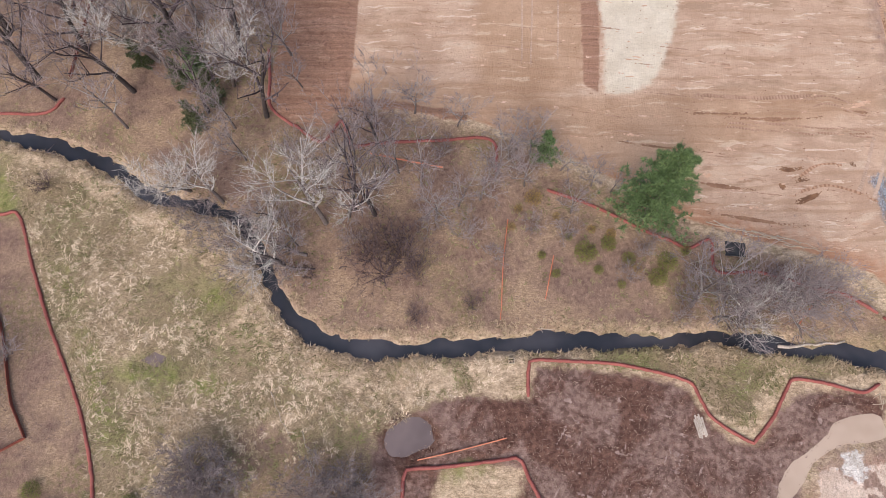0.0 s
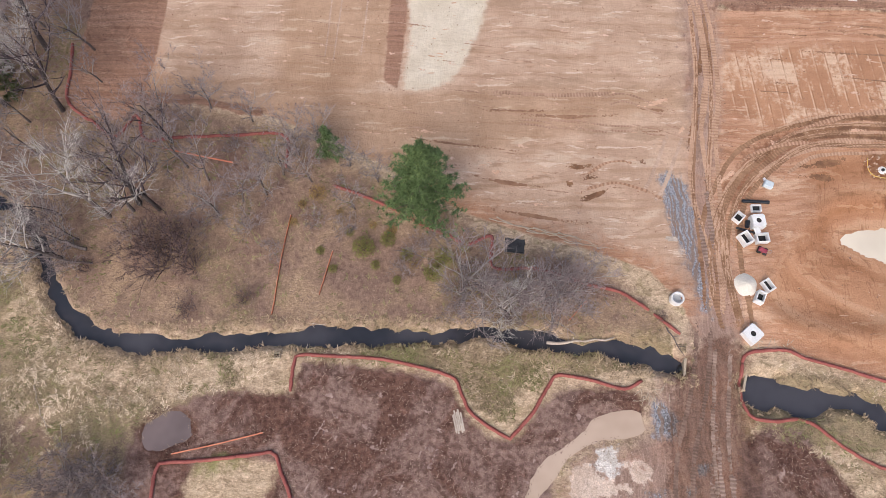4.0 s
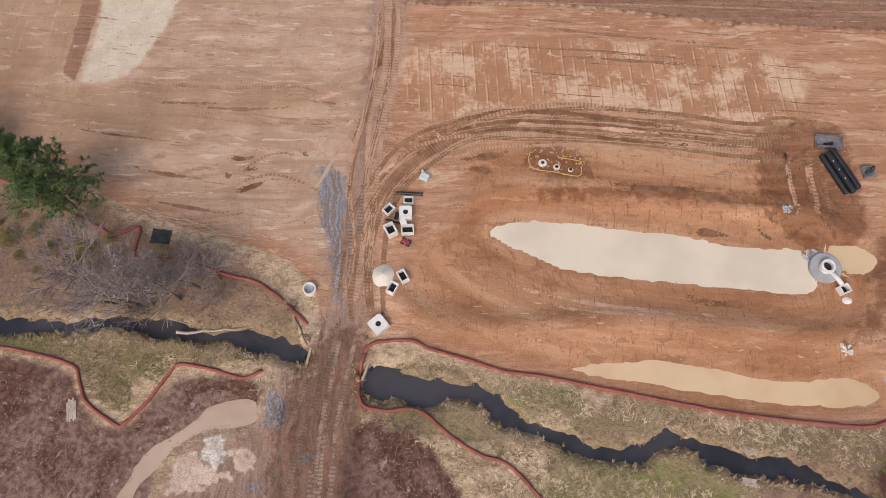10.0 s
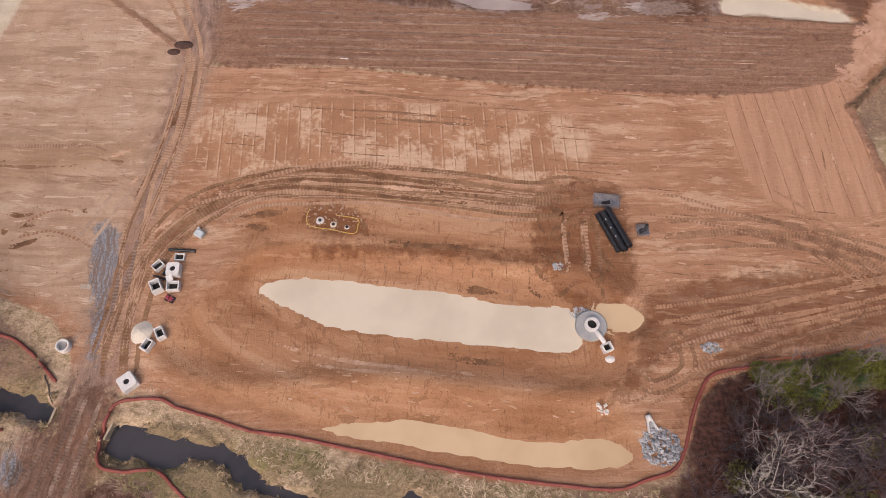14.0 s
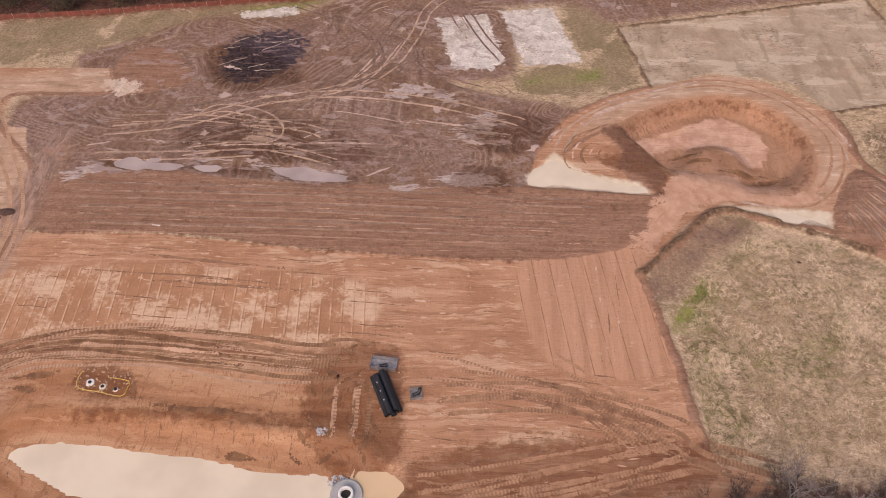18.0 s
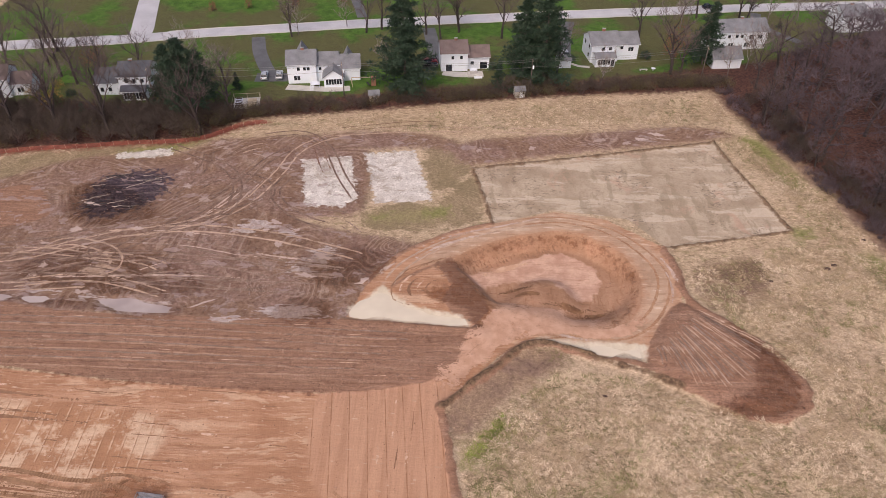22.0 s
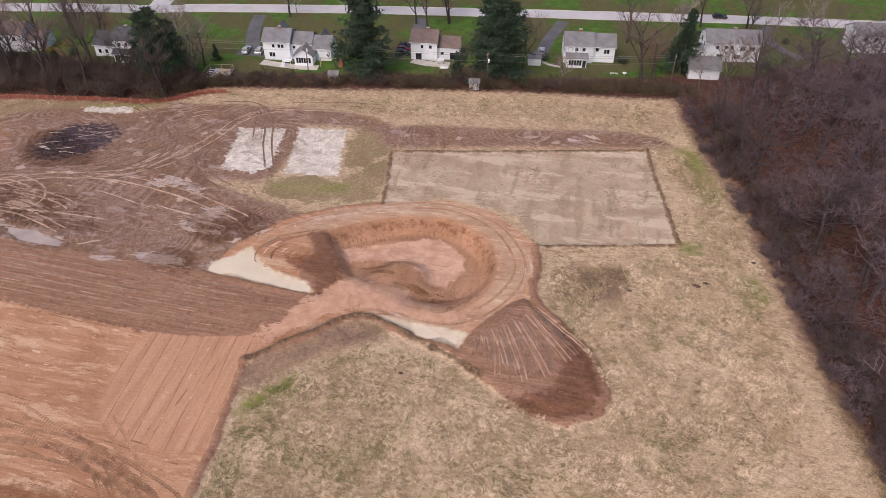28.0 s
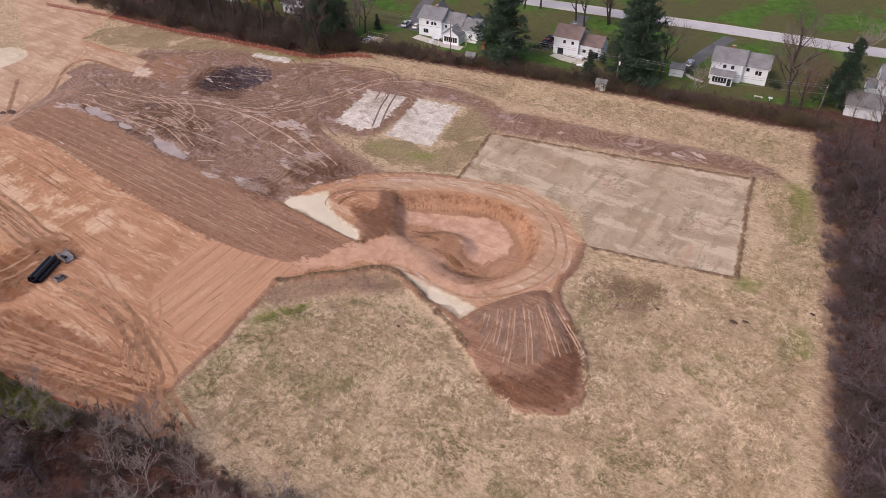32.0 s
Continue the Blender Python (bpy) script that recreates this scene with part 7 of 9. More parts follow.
# hedge line behind the field
HEDGE = spline(pts("40,142 76,143.5 107,146 117,151.5 134,155 169,162 205,168 243,173"), 1.0)
for i, q in enumerate(HEDGE):
    for _ in range(1):
        x, y = q[0] + rnd.uniform(-0.8, 0.8), q[1] + rnd.uniform(-0.6, 3.6)
        if 110 < x < 121:
            y = min(y, q[1] + 0.4)
        plant((HSHRUB[rnd.randrange(3)], HSHRUB[0], OLIVE)[i % 3], x, y, rnd.uniform(0.75, 1.5) * (0.62 if x > 112 else 1.0), rnd.uniform(0, 360))
for i in range(60):
    q = HEDGE[int(rnd.uniform(0.3, 1) * (len(HEDGE) - 1))]
    plant(OLIVE, q[0], q[1] + rnd.uniform(0, 0.5 if 110 < q[0] < 121 else 3.5), rnd.uniform(0.7, 1.2), rnd.uniform(0, 360))
for i in range(66):
    x = 11 + 1.5 * i
    plant(HSHRUB[rnd.randrange(3)] if i % 4 else OLIVE, x, 133 + 0.12 * (x - 40) + rnd.uniform(-1, 6), rnd.uniform(0.8, 1.4), rnd.uniform(0, 360))
for i in range(48):
    x = 16 + 2.0 * i
    plant(HSHRUB[rnd.randrange(3)], x, 147 + rnd.uniform(-2, 5) + (3 if x > 100 else 0), rnd.uniform(0.9, 1.5), rnd.uniform(0, 360))
for i in range(36):
    x = 14 + 2.8 * i
    plant((DARKJUN, HSHRUB[0], FIR2)[i % 3], x, 148 + rnd.uniform(-1, 6) + (3 if x > 98 else 0), rnd.uniform(0.6, 1.0), rnd.uniform(0, 360))
for x, y, s in ((36, 138, 1.0), (27, 136, 1.1), (19, 135.5, 1.0), (31, 146, 1.0), (22, 145, 1.0), (46, 141.5, 1.1), (55, 143, 1.0), (64, 142.5, 1.05), (75, 142, 1.0), (86.4, 142.3, 1.1), (95, 150, 0.9), (108.3, 142.6, 1.0), (70, 150, 1.1), (59, 150, 1.0), (113, 153, 0.7), (100, 156, 0.8), (50, 155, 1.0), (82, 152, 1.0)):
    plant(TALL[rnd.randrange(3)], x, y, s * 0.95, rnd.uniform(0, 360))
for x, y, s in ((103.8, 151, 1.0), (107.2, 152, 0.85), (100, 152, 0.9), (104.6, 156, 0.7), (102, 148, 0.55), (97.5, 150.6, 0.5)):
    plant(WPINE, x, y, s, rnd.uniform(0, 360))
plant(FIR[0], 155.8, 165.7, 1.25, 0)
plant(FIR[1], 192.4, 172.5, 1.22, 40)
plant(FIR[1], 187.5, 178, 0.8, 100)
plant(FIR2, 180.5, 168.8, 1.45, 0)
plant(FIR[0], 239.5, 186.9, 0.62, 50)
plant(FIR2, 111.5, 166, 0.9, 80)
plant(FIR2, 212, 199, 0.5, 80)
for x, y, s in ((150, 176, 0.5), (160, 205, 0.8), (170, 207, 0.8), (183, 203, 0.9), (197, 178, 0.85), (225, 205, 0.9), (232, 181, 0.8), (208, 171.5, 0.5), (244, 178, 0.55), (251, 184, 0.6), (105, 165, 0.6), (121, 203, 0.55), (135, 210, 0.5), (146, 208, 0.85), (260, 215, 0.7), (268, 217, 0.6), (240, 214, 0.6), (62, 172, 1.0), (68, 168, 0.9), (56, 178, 0.9), (280, 222, 0.6), (95, 175, 0.6), (109.6, 162.2, 0.7), (119.3, 201.4, 0.7), (141.5, 205.4, 0.75), (164.5, 201.6, 0.7), (170.1, 208, 0.8), (247.2, 222.2, 0.75), (260.7, 221.6, 0.8), (268, 249, 0.9), (229, 180.1, 1.0), (245.5, 152.3, 0.7), (258, 179.5, 0.9), (250, 172, 0.8), (54, 188, 1.1), (76, 166, 0.9), (84, 172, 0.8), (48, 172, 1.0)):
    plant(TALL[rnd.randrange(3)] if s > 0.65 else FINE_TREE[rnd.randrange(3)], x, y, s if s > 0.65 else s * 1.6, rnd.uniform(0, 360))
plant(RTREE, 232.7, 191.4, 1.25, 0)
plant(RTREE, 70, 176, 0.9, 90)
for x, y in ((90, 221), (101, 224), (116, 227), (131, 231), (144, 233), (161, 184)):
    plant(RSHRUB, x, y, 1.0 if y > 200 else 0.5, rnd.uniform(0, 360))
for x, y, s in ((66.5, 157, 2.3), (64, 165.5, 1.4), (60, 160, 1.6)):
    plant(OSHRUB, x, y, s, rnd.uniform(0, 360))
for x, y, s in ((202, 187, 1.0), (224, 190, 1.1), (179.5, 180.5, 1.0), (263, 196, 0.7), (160.5, 181, 0.6), (271, 214, 0.8), (264, 208, 0.6), (69.5, 161, 0.9), (248.5, 190, 0.6)):
    plant(GSHRUB, x, y, s, rnd.uniform(0, 360))
for i, x in enumerate((176, 184, 171)):
    plant(GSHRUB, x, 164.5 + 0.18 * (x - 171), 0.8, 40 * i, label="green evergreen shrub in the hedge")

# ---- precast units and materials on the clay ----


def at_ground(x, y, turn=0.0, lift=0.0):
    return pose(x, y, hz(x, y) + lift, 0, 0, turn)


def precast_box(x, y, turn, w, d, h, wall=0.15, kind="inlet", label="white precast concrete inlet box with an open top"):
    """A hollow concrete unit: four walls, a floor, and a top slab with an opening."""
    root = thing("concrete_box", label, "concrete box", "precast boxes", at=at_ground(x, y, turn, -0.04))
    part("floor_slab", Soup().box(0, 0, 0.07, w - 2 * wall, d - 2 * wall, 0.14), M_CONC, root)
    for k, (cx, cy, sx, sy) in enumerate(((0, -d / 2 + wall / 2, w, wall), (0, d / 2 - wall / 2, w, wall), (-w / 2 + wall / 2, 0, wall, d - 2 * wall), (w / 2 - wall / 2, 0, wall, d - 2 * wall))):
        part("side_wall", Soup().box(cx, cy, h / 2, sx, sy, h, 0, 0.02), M_CONC, root)
    # near-black sheet over the floor slab stands in for shade in the box
    part("inside_shadow_floor", Soup().box(0, 0, 0.15, w - 2 * wall - 0.02, d - 2 * wall - 0.02, 0.01), M_INNER_SHADE, root, "dark sheet for shade inside the box")
    if kind == "slab":
        so, n = Soup(), 24
        outer, inner = [], []
        for j in range(n):
            a = 2 * math.pi * j / n + math.pi / n
            c, s = math.cos(a), math.sin(a)
            q = max(abs(c), abs(s))
            outer.append((w / 2 * c / q, d / 2 * s / q))
            inner.append((0.36 * c, 0.36 * s))
        for z in (h, h + 0.2):
            so.v += [(*p, z) for p in outer] + [(*p, z) for p in inner]
        for j in range(n):
            k = (j + 1) % n
            so.f += [(j, k, n + k, n + j), (2 * n + j, 3 * n + j, 3 * n + k, 2 * n + k), (j, 2 * n + j, 2 * n + k, k), (n + j, n + k, 3 * n + k, 3 * n + j)]
        part("top_slab", so, M_CONC, root, "slab with a round hole")
        # dark disc below the slab, painted as the shade in its hole
        part("hole", Soup().lathe([(0.36, h + 0.05), (0.01, h + 0.04)], 20), M_INNER_SHADE, root)
    elif kind == "ring":
        part("collar", Soup().box(0, d / 2 - 0.12, h + 0.06, w * 0.9, 0.2, 0.12, 0, 0.02), M_CONC, root)
        part("collar", Soup().box(0, -d / 2 + 0.12, h + 0.06, w * 0.9, 0.2, 0.12, 0, 0.02), M_CONC, root)
    return root


precast_box(67.2, 20.1, 40, 2.0, 2.0, 0.95, kind="slab", label="white precast concrete chamber with a round hole in its top")
precast_box(67.9, 36.0, -42, 1.15, 1.45, 0.75)
precast_box(70.5, 37.4, 0, 1.35, 1.05, 0.5)
precast_box(70.2, 35.3, 3, 1.7, 1.75, 1.1, kind="slab", label="pale concrete chamber with a round hole and chipped edges")
precast_box(68.3, 32.9, 28, 1.35, 1.75, 1.15, kind="ring")
precast_box(70.5, 33.0, 4, 1.65, 1.3, 0.95)
precast_box(70.1, 26.4, 30, 1.1, 1.65, 0.9, kind="ring")
precast_box(68.8, 24.8, -27, 1.1, 1.6, 0.95, kind="ring")

slab = thing("concrete_block", "small white concrete panel propped over black pipes", "concrete block", at=pose(69.9, 34.0, hz(69.9, 34.0) + 0.85, 14, 6, 20))
part("plate", Soup().box(0, 0, 0, 0.85, 0.8, 0.1, 0, 0.02), M_CONC, slab)
part("prop", Soup().box(0.2, -0.3, -0.45, 0.1, 0.1, 0.8), M_WOOD, slab)
part("prop", Soup().box(-0.2, 0.3, -0.45, 0.1, 0.1, 0.8), M_WOOD, slab)


def loose_pipe(x, y, turn, length, r, label, z=0.0):
    root = thing("drain_pipe", label, "pipe", "loose pipes", at=at_ground(x, y, turn, r + z))
    so = Soup()
    steps = int(length / 0.12)
    so.tube([(-length / 2 + length * i / steps, 0, 0) for i in range(steps + 1)], [r * (1.0 if i % 2 else 0.93) for i in range(steps + 1)], 12, False)
    part("barrel", so, M_PIPE, root, shade=True)
    part("bell_end", Soup().tube([(length / 2 - 0.25, 0, 0), (length / 2, 0, 0)], r * 1.14, 12, False), M_PIPE, root, shade=True)
    return root


loose_pipe(70.6, 38.4, -3, 3.6, 0.22, "black plastic drain pipe lying on clay")
loose_pipe(68.9, 34.2, -16, 2.9, 0.16, "thin dark pipe between concrete boxes")
loose_pipe(69.0, 35.1, 75, 0.9, 0.3, "short black pipe stub beside a box")

mach = thing("compactor", "dull red walk-behind trench compactor on clay", "machine", at=at_ground(70.3, 31.3, -25))
part("frame", Soup().box(0, 0, 0.45, 1.1, 0.6, 0.35, 0, 0.06), M_MAG, mach)
part("engine_cover", Soup().box(-0.2, 0, 0.72, 0.5, 0.45, 0.25, 0, 0.06), M_MAG, mach)
part("handle", Soup().tube([(0.5, -0.2, 0.6), (0.95, -0.2, 0.95), (0.95, 0.2, 0.95), (0.5, 0.2, 0.6)], 0.025, 6), M_STEEL, mach)
for cx in (-0.38, 0.38):
    part("roller", Soup().tube([(cx, -0.42, 0.27), (cx, 0.42, 0.27)], 0.27, 14), M_RUBBER, mach, shade=True)

pal = thing("sheeted_pallet", "pallet under pale blue-grey sheeting", "pallet", at=at_ground(72.6, 40.9, -30))
part("pallet_deck", Soup().box(0, 0, 0.08, 1.2, 1.0, 0.15, 0, 0.02), M_WOOD, pal)
part("sheeting", Soup().box(0.05, -0.05, 0.48, 1.25, 1.0, 0.66, 5, 0.12), M_PAD, pal)
part("loose_flap", Soup().box(-0.55, 0.55, 0.32, 0.7, 0.35, 0.05, -20, 0.015), M_CONC, pal)
part("flap_prop", Soup().box(-0.55, 0.55, 0.16, 0.3, 0.25, 0.32, -20, 0.03), M_CONC, pal)


def mound(name, label, category, x, y, wx, wy, high, mat, seed, rings=9, n=26):
    """An uneven heap on the ground."""
    r = random.Random(seed)
    so = Soup()
    knobs = [r.uniform(0.9, 1.1) for _ in range(n)]
    bump = [(knobs[j - 1] + knobs[j] + knobs[(j + 1) % n]) / 3 for j in range(n)]
    for k in range(rings):
        u = 1 - k / (rings - 1)
        for j in range(n):
            a = 2 * math.pi * j / n
            b = 1 + (bump[j] - 1) * u
            px, py = x + wx * u * b * math.cos(a), y + wy * u * b * math.sin(a)
            so.v.append((px, py, hz(px, py) - 0.06 + high * (1 - u ** 1.3) * r.uniform(0.93, 1.07)))
    for k in range(rings - 1):
        for j in range(n):
            so.f.append((k * n + j, k * n + (j + 1) % n, (k + 1) * n + (j + 1) % n, (k + 1) * n + j))
    return tagged(part(name, so, mat, None, "", True), label, category)


mound("sand_mound", "pale sand heap beside the concrete boxes", "sand heap", 67.5, 26.7, 1.5, 1.7, 0.85, M_SAND, 1)
mound("soil_mound", "small brown heap of tipped soil", "soil heap", 70.7, 39.3, 1.0, 0.6, 0.5, M_RUT_DARK, 2)


def stones(name, label, x, y, wx, wy, count, size, high, seed, mat=None):
    """A pile of broken stone: each stone a faceted lump."""
    r = random.Random(seed)
    mat = mat or M_STONE
    root = thing(name, label, "stone pile", "stone piles")
    shapes = []
    for s in range(4):
        so = Soup()
        vs = [(x0 * r.uniform(0.75, 1.1), y0 * r.uniform(0.75, 1.1), z0 * r.uniform(0.6, 1.0)) for x0, y0, z0 in ((-.5, -.5, -.5), (.5, -.5, -.5), (.5, .5, -.5), (-.5, .5, -.5), (-.4, -.4, .5), (.4, -.4, .5), (.4, .4, .5), (-.4, .4, .5))]
        so.add(vs, [(3, 2, 1, 0), (4, 5, 6, 7), (0, 1, 5, 4), (1, 2, 6, 5), (2, 3, 7, 6), (3, 0, 4, 7)])
        me = so.mesh("stone")
        me.materials.append(mat)
        shapes.append(me)
    for i in range(count):
        a, u = r.uniform(0, 6.283), math.sqrt(r.random())
        px, py = x + wx * u * math.cos(a), y + wy * u * math.sin(a)
        ob = new("stone", shapes[i % 4])
        ob.parent = root
        k = size * r.uniform(0.55, 1.35)
        ob.matrix_basis = pose(px, py, hz(px, py) + high * (1 - u) * r.random() ** 0.5 + k * 0.18, r.uniform(0, 50), r.uniform(0, 50), r.uniform(0, 360)) @ Matrix.Diagonal((k, k * r.uniform(0.7, 1.2), k * r.uniform(0.5, 0.9), 1))
    return root


stones("riprap_pile", "rounded pile of blue-grey broken riprap", 132.3, 13.2, 2.5, 2.2, 300, 0.36, 0.7, 3)
stones("riprap_apron", "patch of pale broken stone at the pond edge", 123.9, 30.3, 1.3, 0.8, 70, 0.3, 0.1, 4)
stones("riprap_pile", "small scatter of grey stone on clay", 140.3, 25.6, 1.3, 0.7, 50, 0.32, 0.1, 5)
stones("riprap_pile", "small scatter of pale stone by the ruts", 121.2, 36.6, 0.7, 0.5, 26, 0.25, 0.1, 6)
M_BLOCK = surface("white_blocks", (0.6, 0.55, 0.5), (0.78, 0.74, 0.7), 6, 1, 0.8, 0.0)
stones("paving_blocks", "scattered white concrete blocks on clay", 125.5, 17.5, 0.75, 0.8, 16, 0.38, 0.05, 7, M_BLOCK)

# outlet structure in the pond corner
out = thing("outlet_structure", "grey round concrete outlet riser with a pale pipe", "outlet structure", at=pose(125.2, 28.5, -0.4, 0, 0, 0))
part("base_disc", Soup().lathe([(2.05, -0.3), (2.05, 0.28), (1.95, 0.36), (0.05, 0.36)], 40), M_CONC2, out, shade=False)
part("riser_ring", Soup().lathe([(0.95, 0.3), (0.95, 1.0), (0.88, 1.06), (0.66, 1.06), (0.62, 1.0), (0.62, 0.3)], 32), M_CONC, out, "white concrete ring")
# near-black disc stands in for shade down the riser
part("well", Soup().lathe([(0.63, 0.5), (0.01, 0.48)], 28), M_INNER_SHADE, out)
part("outlet_pipe", Soup().tube([(0.35, -0.75, 0.7), (0.9, -1.6, 0.75), (1.35, -2.5, 0.85)], 0.3, 14), M_CONC, out, "pale outlet pipe", True)
jb = thing("junction_box", "small white concrete junction box with an open top", "concrete box", "precast boxes", at=at_ground(126.95, 25.5, 22, -0.05))
for cx, cy, sx, sy in ((0, -0.5, 1.3, 0.16), (0, 0.5, 1.3, 0.16), (-0.57, 0, 0.16, 0.84), (0.57, 0, 0.16, 0.84)):
    part("side_wall", Soup().box(cx, cy, 0.5, sx, sy, 1.0, 0, 0.02), M_CONC, jb)
# floor painted near-black for the shade inside this box
part("inside_floor", Soup().box(0, 0, 0.1, 1.0, 0.84, 0.1), M_INNER_SHADE, jb)
mound("concrete_spill", "blob of poured white concrete below the box", "concrete", 127.3, 24.1, 0.75, 0.6, 0.3, M_CONC, 8, 6, 16)

# flared end section of the lower outfall
fe = thing("flared_end_section", "pale concrete flared pipe end above the riprap", "pipe end", at=at_ground(131.3, 15.9, 15, -0.05))
part("wing", Soup().box(-0.42, -0.3, 0.3, 0.14, 1.5, 0.6, -14, 0.03), M_CONC, fe)
part("wing", Soup().box(0.42, -0.3, 0.3, 0.14, 1.5, 0.6, 14, 0.03), M_CONC, fe)
part("crown_arch", Soup().tube([(0, 0.25, 0.35), (0, 1.0, 0.35)], 0.38, 12), M_CONC, fe, shade=True)
part("sill", Soup().box(0, -0.4, 0.06, 1.0, 1.3, 0.1), M_CONC2, fe)

# bundle of large black pipes and two steel trench boxes
bundle = thing("pipe_bundle", "stack of long black corrugated drain pipes", "pipes", at=at_ground(129.3, 42.0, -67))
for row, n in ((0, 3), (1, 2)):
    for k in range(n):
        r = 0.43
        yy = (k - (n - 1) / 2) * 2.02 * r
        steps = 46
        part("pipe", Soup().tube([(-3.1 + 6.2 * i / steps + (0.15 if (k + row) % 2 else -0.1), yy, r + row * 0.75) for i in range(steps + 1)], [r * (1.0 if i % 2 else 0.9) for i in range(steps + 1)], 12, False), M_PIPE, bundle, shade=True)
for k in range(3):
    part("banding_label", Soup().box(-1.6 + 1.4 * k, -0.62, 1.52 + 0.01 * k, 0.16, 0.28, 0.02), M_TRIM, bundle, "small white tag")
for cx in (-2.0, 2.0):
    part("timber_bearer", Soup().box(cx, 0, 0.02, 0.15, 2.6, 0.1), M_WOOD, bundle)


def trench_box(x, y, turn, w, d, h, label):
    root = thing("trench_box", label, "trench box", "trench boxes", at=at_ground(x, y, turn, 0.0))
    for cy in (-d / 2, d / 2):
        part("side_plate", Soup().box(0, cy, h * 0.5, w, 0.06, h, 0, 0.01), M_STEEL, root)
    for cx in (-w / 2 + 0.1, w / 2 - 0.1):
        for z in (0.18, h - 0.1):
            part("spreader", Soup().tube([(cx, -d / 2, z), (cx, d / 2, z)], 0.05, 8), M_STEEL, root)
        for cy in (-d / 2, d / 2):
            part("corner_post", Soup().box(cx, cy, h / 2 + 0.05, 0.1, 0.12, h + 0.1), M_RUST, root)
    part("base_plate", Soup().box(0, 0, 0.05, w * 0.94, d * 0.92, 0.04), M_STEEL, root)
    return root


trench_box(128.7, 46.7, -6, 3.8, 1.7, 0.9, "open grey steel trench box holding black fittings")
trench_box(133.3, 42.2, 6, 1.7, 1.5, 0.7, "small open steel crate holding a black pipe elbow")
elbow = thing("pipe_elbow", "black plastic pipe elbow inside the small crate", "pipe fitting", at=at_ground(133.4, 42.2, 20, 0.2))
part("elbow_body", Soup().tube([(-0.6, 0, 0.18), (0.2, 0, 0.2), (0.5, 0.2, 0.4), (0.6, 0.45, 0.7)], 0.22, 12), M_PIPE, elbow, shade=True)
loose_pipe(128.6, 46.5, 10, 1.1, 0.24, "short black pipe inside the trench box", 0.08)

# capped area drain pit with yellow hose
hose = thing("yellow_hose", "yellow hose laid round a rubble patch", "hose")
line = spline(pts("87.2,45.2 86.9,43.6 87.6,42.4 90.5,41.9 93.6,41.3 94.1,42.5 94.0,43.6 91,44.2"), 0.4)
part("tubing", Soup().tube([(q[0], q[1], hz(*q) + 0.05) for q in line], 0.06, 6), M_YELLOW, hose, shade=True)
for k, (x, y) in enumerate(((88.8, 43.3), (90.7, 42.7), (92.6, 42.3))):
    st = thing("standpipe", "black pipe end set in a pale concrete collar", "pipe end", "standpipes", at=at_ground(x, y))
    part("collar", Soup().lathe([(0.62 - 0.12 * k, -0.05), (0.55 - 0.12 * k, 0.12), (0.22, 0.14)], 20), M_CONC if k == 0 else M_SAND, st)
    part("pipe_mouth", Soup().lathe([(0.23, 0.0), (0.23, 0.25), (0.18, 0.25), (0.18, 0.12), (0.01, 0.12)], 16), M_PIPE, st)
stones("rubble_patch", "rubble and clods round the standpipes", 90.4, 43.6, 4.2, 2.2, 110, 0.2, 0.05, 9, surface("clods", (0.30, 0.19, 0.12), (0.6, 0.46, 0.36), 6, 1, 0.9, 0.0))

# manhole ring by the haul road
mh = thing("manhole_barrel", "round white concrete manhole barrel beside the haul road", "manhole", at=at_ground(58.3, 24.6))
part("barrel_wall", Soup().lathe([(0.85, -0.1), (0.85, 0.9), (0.8, 0.96), (0.68, 0.96), (0.64, 0.9), (0.64, 0.1)], 32), M_CONC, mh)
part("inner_floor", Soup().lathe([(0.65, 0.35), (0.01, 0.34)], 28), M_CONC2, mh, "dull grey rubble inside")
part("step_iron", Soup().box(0.5, 0, 0.75, 0.18, 0.3, 0.03), M_RUST, mh)

tarp = thing("geotextile_roll_mat", "black geotextile mat spread at the clay edge", "mat", at=at_ground(38.1, 31.9, -6, 0.06))
so = Soup()
for i in range(9):
    for j in range(7):
        so.v.append((-1.3 + 0.325 * i + 0.05 * math.sin(j * 2), -0.95 + 0.32 * j + 0.06 * math.sin(i * 1.7), 0.07 + 0.09 * math.sin(i * 1.3) * math.sin(j * 1.1)))
so.f = [(7 * i + j, 7 * i + 7 + j, 7 * i + 8 + j, 7 * i + 1 + j) for i in range(8) for j in range(6)]
part("fabric", so, M_TARP, tarp, shade=True)
part("rolled_edge", Soup().tube([(-1.3, -0.95, 0.08), (1.3, -0.92, 0.08)], 0.1, 8), M_TARP, tarp, shade=True)


def log(x, y, turn, length, r, label="bleached fallen log on the bank", mat=None, tilt=0.0, group="fallen logs", forks=2):
    rr = random.Random(int(x * 31 + y * 7))
    root = thing("log", label, "log", group, at=at_ground(x, y, turn, r * 0.7))
    n = 7
    part("stem", Soup().tube([(-length / 2 + length * i / n, rr.uniform(-0.03, 0.03) * length, rr.uniform(0, 0.02) * length + tilt * i / n) for i in range(n + 1)], [r * (1 - 0.6 * i / n) for i in range(n + 1)], 7), mat or M_LOG, root, shade=True)
    for k in range(forks):
        s = rr.uniform(-0.2, 0.35) * length
        e = rr.choice((-1, 1)) * rr.uniform(0.12, 0.3) * length
        part("branch", Soup().tube([(s, 0, 0.02), (s + abs(e) * 0.6, e, rr.uniform(0.05, 0.5))], [r * 0.45, 0.015], 5), mat or M_LOG, root, shade=True)
    return root


